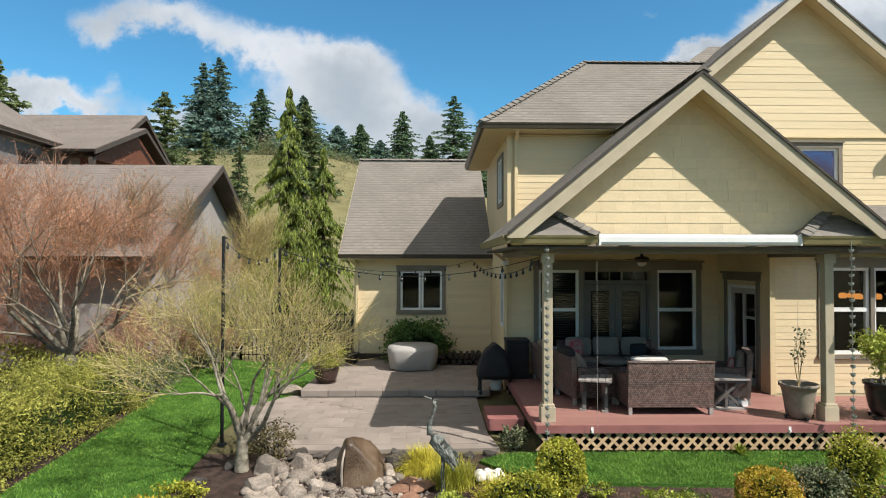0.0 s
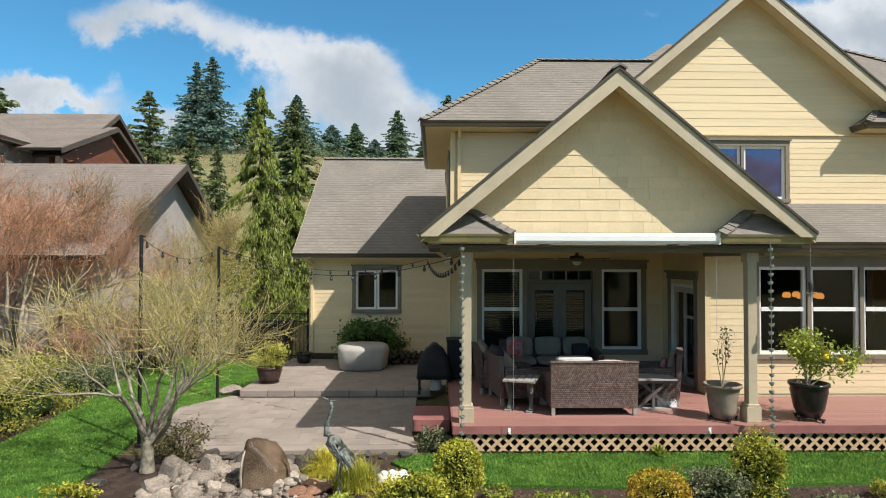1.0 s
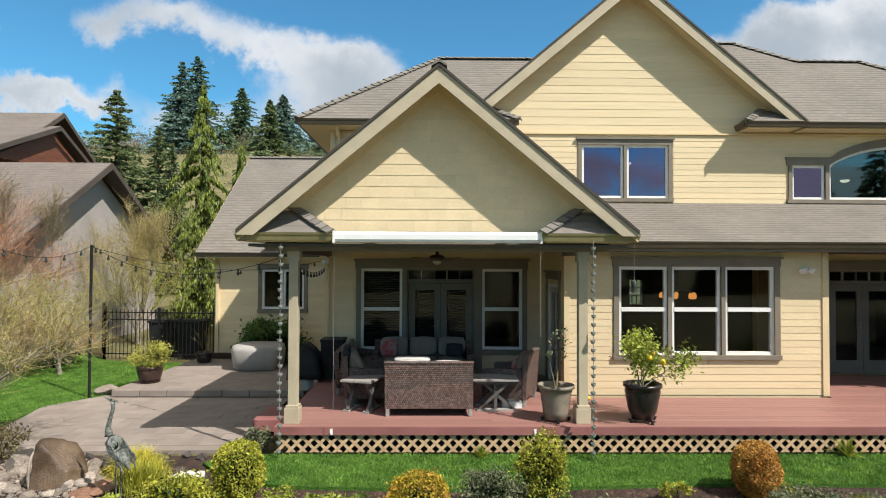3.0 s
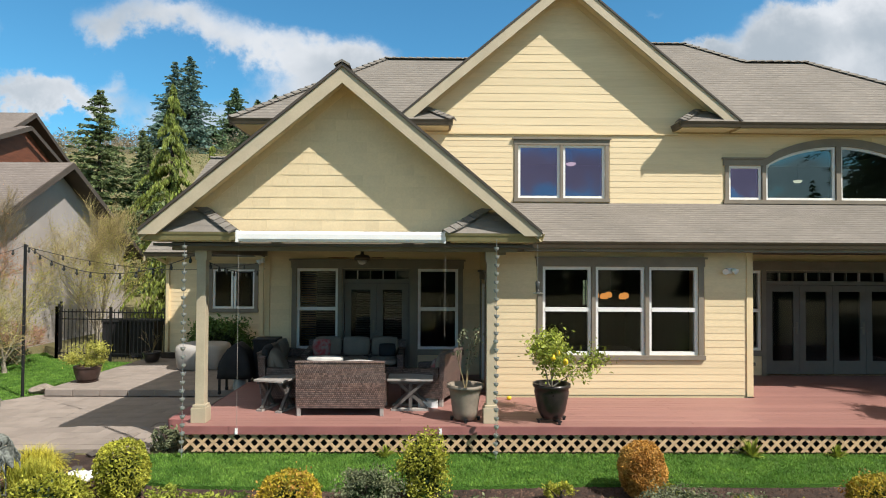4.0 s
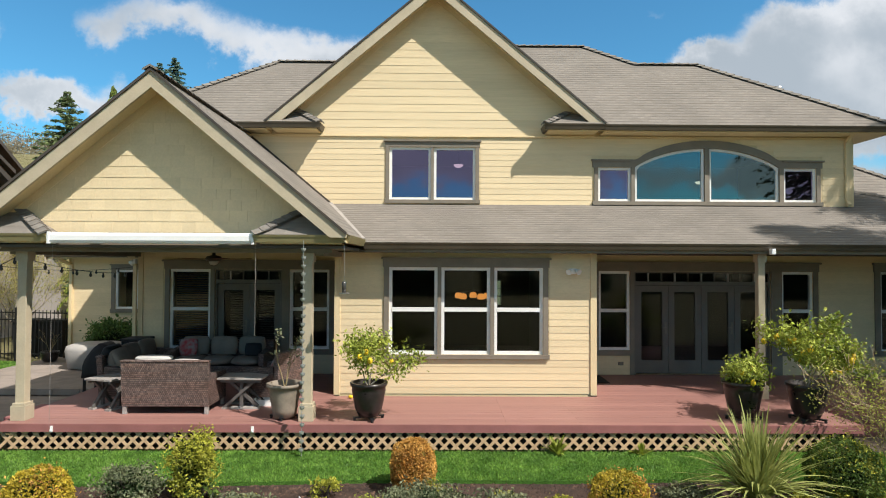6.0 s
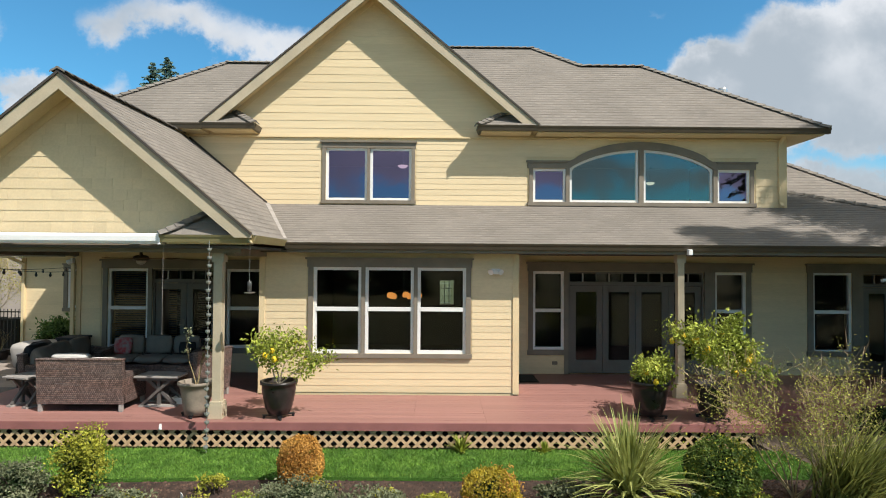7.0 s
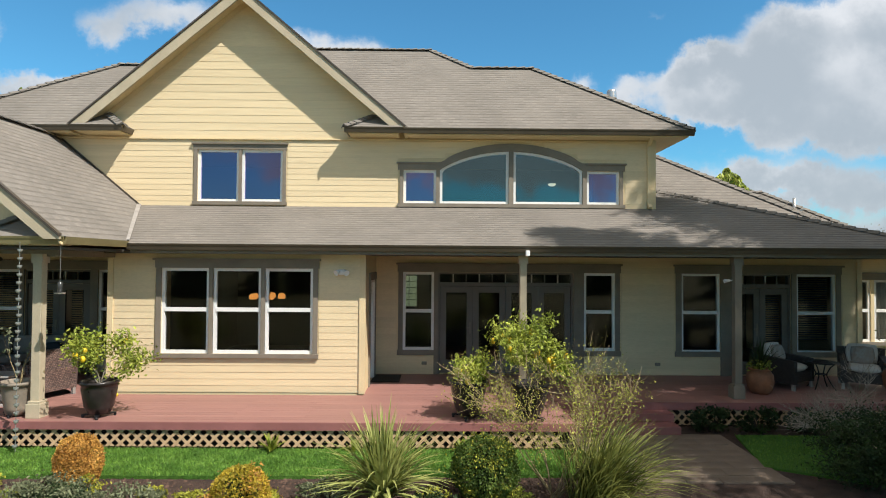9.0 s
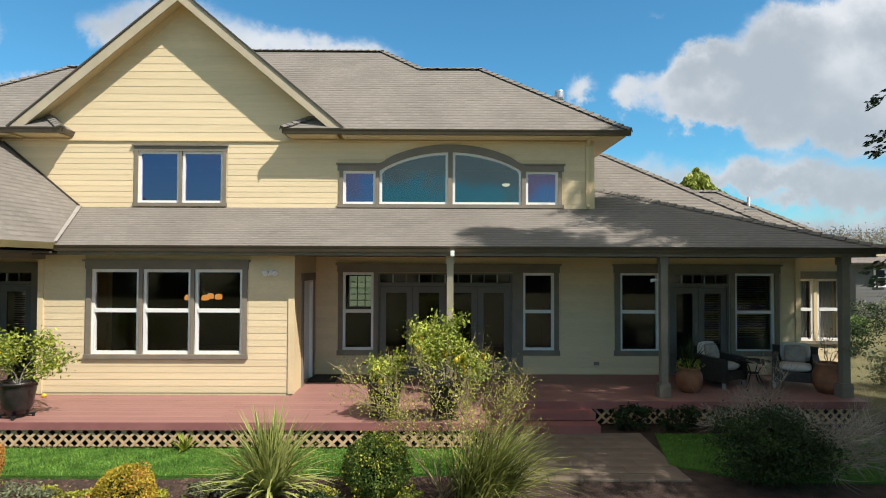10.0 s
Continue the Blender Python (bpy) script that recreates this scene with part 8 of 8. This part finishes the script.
CONIFERS = [
    (-40.3, 92.0, 34.0, 5.2, L_FIRBLUE),
    (-43.5, 94.0, 33.9, 4.6, L_FIRBLUE),
    (-37.3, 104.0, 32.7, 5.0, L_FIR),
    (-28.5, 98.0, 29.8, 4.8, L_FIRBLUE),
    (-24.5, 108.0, 27.2, 4.2, L_FIRBLUE),
    (-20.8, 112.0, 28.4, 4.0, L_FIR),
    (-13.0, 115.0, 31.7, 5.6, L_FIR),
    (-3.4, 104.0, 31.7, 6.0, L_FIR),
    (-17.1, 112.0, 25.4, 4.0, L_FIRBLUE),
    (-7.7, 112.0, 26.3, 4.2, L_FIR),
    (-27.5, 104.0, 24.6, 4.0, L_FIR),
    (-39.0, 98.0, 24.7, 4.0, L_FIR),
    (-45.7, 96.0, 26.1, 4.0, L_FIR),
    (1.6, 108.0, 28.0, 5.0, L_FIR),
]
for k, (x, y, top, r, m_) in enumerate(CONIFERS):
    z = hill(x, y) - 0.3
    conifer("fir_tree", (x, y, z), top - z, r * 0.98, m_, "tall dark fir on the hill" if m_ is L_FIR else "tall blue green fir on the hill", 100 + k, 27, 12, 0.09, 0.04, 36, "firs on the hill", 0.9, 0.66, 0.0, (0.25, 1.25), 0.78)
conifer("spruce_tree", (-27.4, 45.2, hill(-27.4, 45.2)), 15.2 - hill(-27.4, 45.2), 3.3, L_OLIVEFIR, "open olive green fir behind the neighbour's house", 130, 24, 11, 0.06, 0.04, 46, "", 0.5, 0.40, 0.0, (0.3, 1.25), 0.75)
conifer("spruce_tree", (-24.6, 46.0, hill(-24.6, 46.0)), 7.6, 2.6, L_OLIVEFIR, "bushy olive green fir behind the neighbour's gable", 139, 18, 10, 0.10, 0.02, 30, "", 0.5, 0.42, 0.0, (0.4, 1.2))
conifer("spruce_tree", (-20.0, 60.0, hill(-20.0, 60.0)), 18.6 - hill(-20.0, 60.0), 3.4, L_OLIVEFIR, "light olive fir on the slope behind the cedars", 141, 28, 10, 0.12, 0.04, 34, "", 0.5, 0.5, 0.0, (0.4, 1.2))
conifer("dark_conifer", (-17.8, 33.0, hill(-17.8, 33.0)), 8.8 - hill(-17.8, 33.0), 1.7, L_OLIVEFIR, "narrow green conifer beside the neighbour's house", 131, 26, 10, 0.2, 0.04, 22, "", 0.6, 0.32, 0.0, (0.5, 1.2))
conifer("weeping_cedar", (-13.3, 25.9, -0.4), 10.4, 2.3, L_CEDAR, "tall weeping cedar with hanging yellow green boughs", 132, 24, 8, 0.45, 0.03, 210, "weeping cedars", 0.85, 0.15, 0.80, (0.12, 1.4), 0.85)
conifer("weeping_cedar", (-12.0, 27.0, -0.4), 7.9, 2.0, L_CEDAR, "shorter weeping cedar with yellow green boughs", 133, 20, 8, 0.45, 0.03, 190, "weeping cedars", 0.85, 0.15, 0.80, (0.12, 1.4), 0.85)
conifer("pine_tree", (-48.6, 56.0, hill(-48.6, 56.0)), 22.6 - hill(-48.6, 56.0), 5.2, L_OLIVEFIR, "rounded olive green pine behind the neighbour's roof", 134, 20, 12, 0.0, 0.2, 60, "", 0.5, 0.55, 0.0, (0.5, 1.1))
conifer("cedar_tree", (17.6, 25.5, -0.4), 7.0, 1.7, L_LEMON, "bright green cedar with a rounded top behind the roofs", 135, 22, 12, 0.30, 0.3, 90, "", 0.8, 0.22, 0.5, (0.4, 1.25), 0.32)
conifer("redwood_tree", (16.5, 7.9, -0.45), 15.5, 3.2, L_REDWOOD, "tall dark redwood that shades the end of the deck", 136, 46, 14, 0.16, 0.20, 300, "redwoods beside the deck", 0.3, 0.11, 0.0, (0.5, 1.1), 0.45)
# this redwood and the next stand out of view, placed for their shade
conifer("redwood_tree", (20.5, 5.4, -0.45), 17.0, 3.6, L_REDWOOD, "tall dark redwood out of view that shades the roof", 138, 40, 14, 0.16, 0.12, 90, "redwoods beside the deck", 0.3, 0.34, 0.0, (0.5, 1.1), 0.45)
REDWOOD = conifer("redwood_tree", (15.4, 4.6, -0.45), 16.5, 3.7, L_REDWOOD, "tall dark redwood out of view, placed for shade", 137, 44, 13, 0.2, 0.22, 90, "redwoods beside the deck", 0.36, 0.17, 0.0, (0.5, 1.0), 0.6)
# unseen copies added to block sky light over the deck's right end
for x, y, s_, a in ((25.0, 4.5, 0.95, 130), (24.0, -7.0, 0.9, 220), (18.4, 6.1, 0.97, 75)):
    copy_thing(REDWOOD, pose(x, y, -0.45, 0, 0, a) @ Matrix.Scale(s_, 4))
# unseen firs behind the camera, added to darken reflections and block low sky
BEHIND = conifer("garden_fir", (-46.0, -28.0, -0.4), 13.0, 3.6, L_FIR, "dark fir out of view, added for reflections and low sky", 140, 28, 12, 0.2, 0.02, 12, "firs across the garden", 0.8)
rnd = random.Random(77)
for k in range(26):
    copy_thing(BEHIND, pose(-42 + k * 3.6 + rnd.uniform(-1, 1), -24 - rnd.uniform(0, 9), -0.4, 0, 0, k * 47) @ Matrix.Scale(rnd.uniform(0.36, 0.60) * (1.0 if k in range(7, 19) else 1.7), 4))


def brush(name, count, box_, size, mat, label, seed):
    """Far bare woods and scrub: many small twiggy tufts."""
    g_ = np.random.default_rng(seed)
    x0, x1, y0, y1 = box_
    pts = []
    for k in range(count):
        x, y = g_.uniform(x0, x1), g_.uniform(y0, y1)
        r = size * g_.uniform(0.6, 1.4)
        z = hill(x, y) + r * 0.7
        d = g_.normal(size=(64, 3))
        d /= np.linalg.norm(d, axis=1)[:, None]
        pts.append(np.array([x, y, z]) + d * r * np.array([1, 1, 0.9]) * g_.uniform(0.4, 1.0, (64, 1)))
    tagged(leaves(name, np.vstack(pts), size * 0.24, mat, None, seed, ratio=0.22), label, "scrub", kind="stuff")


brush("scrub", 700, (-70, -2, 55, 100), 0.7, L_DRYGRASS, "pale dry grass tufts on the hillside", 5)
brush("scrub_green", 60, (-40, -6, 40, 92), 1.1, L_OLIVEFIR, "low green bushes scattered on the hillside", 6)
brush("far_bushes", 60, (-48, 0, 90, 98), 1.7, L_OLIVEFIR, "dark bushes at the feet of the firs", 16)
brush("far_woods", 500, (-110, -30, 95, 130), 2.6, L_BRUSH, "far bare woods along the hilltop", 7)
brush("far_woods", 500, (30, 170, 120, 180), 3.2, L_BRUSH, "far hazy woods beyond the garden", 8)


# ---- neighbours' houses ----
def neighbour():
    n = thing("neighbour_house", (0, 0, 0), 0, "grey stucco neighbouring house with brown roofs and cedar gables", "house")
    # low gabled wing
    gx, ry, rz, half, pitch = -14.25, 20.55, 5.66, 5.1, 0.62
    ez = rz - half * pitch
    roof_slope("roof_front", [(-34, ry - half, ez), (gx, ry - half, ez), (gx, ry, rz), (-34, ry, rz)], SHINGLE_B, n, single=False)
    roof_slope("roof_back", [(gx, ry + half, ez), (-34, ry + half, ez), (-34, ry, rz), (gx, ry, rz)], SHINGLE_B, n, single=False)
    part("wall_gable", prism(bmesh.new(), [(ry - half + 0.6, -0.45), (ry + half - 0.6, -0.45), (ry + half - 0.6, ez + 0.2), (ry, rz - 0.22), (ry - half + 0.6, ez + 0.2)], "x", gx - 0.85, gx - 0.6), STUCCO, n)
    part("wall_front", boxes((-34, gx - 0.85, ry - half + 0.6, ry - half + 0.8, -0.45, ez + 0.2)), STUCCO, n)
    for s in (-1, 1):
        part("rake_board", prism(bmesh.new(), [(ry, rz - 0.02), (ry + s * half, ez - 0.02), (ry + s * half, ez - 0.22), (ry, rz - 0.22)], "x", gx - 0.02, gx + 0.03), DARKTRIM, n)
        part("rake_soffit", prism(bmesh.new(), [(ry, rz - 0.11), (ry + s * half, ez - 0.11), (ry + s * half, ez - 0.14), (ry, rz - 0.14)], "x", gx - 0.6, gx - 0.02), DARKTRIM, n)
    gutter(-34, gx, ry - half - 0.03, ez, GUTTER, n)
    # tall gable behind
    gx, ry, rz, half, pitch = -20.2, 27.4, 9.05, 3.6, 0.70
    ez = rz - half * pitch
    roof_slope("roof_front", [(-42, ry - half, ez), (gx, ry - half, ez), (gx, ry, rz), (-42, ry, rz)], SHINGLE_B, n, single=False)
    roof_slope("roof_back", [(gx, ry + half, ez), (-42, ry + half, ez), (-42, ry, rz), (gx, ry, rz)], SHINGLE_B, n, single=False)
    part("wall_gable", prism(bmesh.new(), [(ry - half + 0.3, -0.45), (ry + half - 0.3, -0.45), (ry + half - 0.3, ez), (ry, rz - 0.3), (ry - half + 0.3, ez)], "x", gx - 1.0, gx - 0.8), BROWNWOOD, n)
    part("wall_front", boxes((-42, gx - 1.0, ry - half + 0.4, ry - half + 0.6, -0.45, ez)), STUCCO, n)
    for s in (-1, 1):
        part("rake_board", prism(bmesh.new(), [(ry, rz - 0.02), (ry + s * half, ez - 0.02), (ry + s * half, ez - 0.22), (ry, rz - 0.22)], "x", gx - 0.02, gx + 0.04), DARKTRIM, n)
    # second, lower gable in front of it
    g2, r2, z2, h2, p2 = -19.7, 26.4, 8.22, 3.9, 0.42
    roof_slope("roof_porch", [(-27, r2 - h2, z2 - h2 * p2), (g2, r2 - h2, z2 - h2 * p2), (g2, r2, z2), (-27, r2, z2)], SHINGLE_B, n, single=False)
    for s in (-1, 1):
        h_ = h2 if s < 0 else 2.6
        k_ = p2 if s < 0 else 0.56
        part("rake_board", prism(bmesh.new(), [(r2, z2 - 0.02), (r2 + s * h_, z2 - 0.02 - h_ * k_), (r2 + s * h_, z2 - 0.20 - h_ * k_), (r2, z2 - 0.20)], "x", g2 - 0.02, g2 + 0.04), DARKTRIM, n)
    part("porch_gable", prism(bmesh.new(), [(r2 - h2 + 0.4, z2 - h2 * p2 - 0.3), (r2 + 2.6, z2 - 2.6 * 0.56 - 0.3), (r2, z2 - 0.28)], "x", g2 - 0.5, g2 - 0.4), BROWNWOOD, n)
    part("bracket", boxes((g2 - 0.3, g2 - 0.1, r2 - h2 + 0.1, r2 - h2 + 0.25, z2 - h2 * p2 - 0.65, z2 - h2 * p2 - 0.3)), DARKTRIM, n)
    # wing whose eave runs away from the garden
    roof_slope("roof_side", [(-21.3, 11, 6.85), (-21.3, 24.0, 6.85), (-27, 24.0, 10.4), (-27, 11, 10.4)], SHINGLE_B, n, single=False)
    part("wall_side", boxes((-21.95, -21.75, 11.2, 24.0, -0.45, 6.8)), STUCCO, n)
    part("soffit", boxes((-21.75, -21.3, 11, 24.0, 6.70, 6.75)), DARKTRIM, n)
    gutter_side(-21.28, 11, 24.0, 6.86, GUTTER, n, out=1)
    part("band", boxes((-21.75, -21.70, 11.2, 24.0, 4.9, 6.6)), STUCCO_DARK, n)
    w = new("window")
    w.parent = n
    part("window_frame", boxes((-21.74, -21.66, 21.3, 21.4, 5.2, 6.3), (-21.74, -21.66, 22.2, 22.3, 5.2, 6.3), (-21.74, -21.66, 21.4, 22.2, 6.2, 6.3), (-21.74, -21.66, 21.4, 22.2, 5.2, 5.3)), DARKTRIM, w)
    part("pane", boxes((-21.72, -21.69, 21.4, 22.2, 5.3, 6.2)), BLACKCOVER, w)
    Tubes().add([(-21.25, 18.2, 6.8), (-21.5, 18.2, 6.5), (-21.65, 18.3, 6.2), (-21.65, 18.4, 0)], [0.05] * 4, 8).link("downspout", CUSHION_PALE, n)


neighbour()
nb = thing("neighbour_house", (0, 0, 0), 0, "distant grey house with a shingle roof beyond the garden", "house")
part("wall", boxes((27.7, 42, 30, 38, -0.5, 2.6)), STUCCO_DARK, nb)
for k in range(17):
    part("siding_board", boxes((27.69, 42, 29.97, 30.0, -0.45 + k * 0.175, -0.29 + k * 0.175)), STUCCO_DARK, nb)
roof_slope("roof_front", [(27.0, 29.4, 2.5), (42.6, 29.4, 2.5), (42.6, 34, 3.5), (27.0, 34, 3.5)], SHINGLE_B, nb, single=False)
roof_slope("roof_back", [(42.6, 38.6, 2.5), (27.0, 38.6, 2.5), (27.0, 34, 3.5), (42.6, 34, 3.5)], SHINGLE_B, nb, single=False)
w = new("window")
w.parent = nb
part("window_frame", boxes((28.6, 29.2, 29.90, 29.96, 1.25, 2.2)), WHITE, w)
part("pane", boxes((28.68, 29.12, 29.88, 29.90, 1.33, 1.70)), BLACKCOVER, w)
part("pane", boxes((28.68, 29.12, 29.88, 29.90, 1.76, 2.12)), BLACKCOVER, w)
for k, (x, y, rx, rz) in enumerate(((23.6, 24.0, 1.3, 0.7), (25.6, 25.0, 1.4, 0.8), (21.2, 21.5, 1.0, 0.6), (19.2, 18.5, 1.0, 0.5), (16.9, 13.2, 0.7, 0.45))):
    shrub("border_shrub", (x, y, hill(x, y)), (rx, 0.9, rz), 1900, 0.09, (L_DARK, L_GREY, L_RHODO)[k % 3], "shrub in the shade beyond the end of the house", "shrub", 180 + k, 30, group="shrubs beyond the house")

# ---- small things ----
mat_ = thing("door_mat", (3.98, 12.25, 0.0), 0, "dark coir mat on the deck beside the bay wall", "mat")
part("pad", boxes((-0.26, 0.26, -0.36, 0.36, 0.0, 0.016), bevel=0.006), BLACKCOVER, mat_)
part("border", boxes((-0.29, 0.29, -0.40, 0.40, 0.0, 0.008)), BARK_DARK, mat_)
bm = bmesh.new()
bmesh.ops.create_uvsphere(bm, u_segments=14, v_segments=10, radius=0.034)
for v in bm.verts:
    v.co.x *= 1.28
drop = part("fallen_lemon", bm, LEMON, smooth=True)
drop.location = (-0.646, 10.49, 0.034)
tagged(drop, "single yellow lemon lying on the deck boards", "fruit")


def blind(x0, x1, y, z0, z1, label, pitch=0.05):
    """Slatted blind let down behind a pane."""
    b = thing("window_blind", (0, 0, 0), 0, label, "blind", "slatted blinds")
    me = bpy.data.meshes.new("slat")
    bm = boxes((0.0, 1.0, -0.02, 0.02, -0.0015, 0.0015))
    bm.to_mesh(me)
    bm.free()
    part("head_rail", boxes((x0, x1, y - 0.02, y + 0.02, z1 - 0.05, z1)), TABLELEG, b)
    z = z1 - 0.08
    while z > z0:
        piece("slat", me, TABLELEG, b, (x0 + 0.01, y, z), (math.radians(-38), 0, 0), (x1 - x0 - 0.02, 1, 1))
        z -= pitch


blind(13.0, 13.66, WY + 0.22, 0.75, 2.2, "grey slatted blind behind the window pane")
blind(12.12, 12.60, WY + 0.24, 0.32, 1.80, "grey slatted blind behind the door glass")
blind(-4.77, -3.99, WY + 0.22, 0.56, 2.2, "grey slatted blind behind the porch window")
blind(-3.62, -3.20, WY + 0.24, 0.32, 1.80, "grey slatted blind behind the door glass")
blind(-3.00, -2.60, WY + 0.24, 0.32, 1.80, "grey slatted blind behind the door glass")
for x0, x1 in ((14.74, 15.18), (15.30, 15.82)):
    c = thing("window_curtain", (0, 0, 0), 0, "pale curtain drawn behind the end window", "curtain", "pale curtains")
    bm = bmesh.new()
    row_ = [[bm.verts.new((x0 + (x1 - x0) * i / 24, 13.99 + 0.018 * math.sin(i * 1.9), z)) for i in range(25)] for z in (0.64, 2.05)]
    for i in range(24):
        bm.faces.new((row_[0][i], row_[0][i + 1], row_[1][i + 1], row_[1][i]))
    part("cloth", bm, CUSHION_PALE, c)
    part("rod", boxes((x0, x1, 13.98, 14.0, 2.05, 2.065)), STEEL, c)
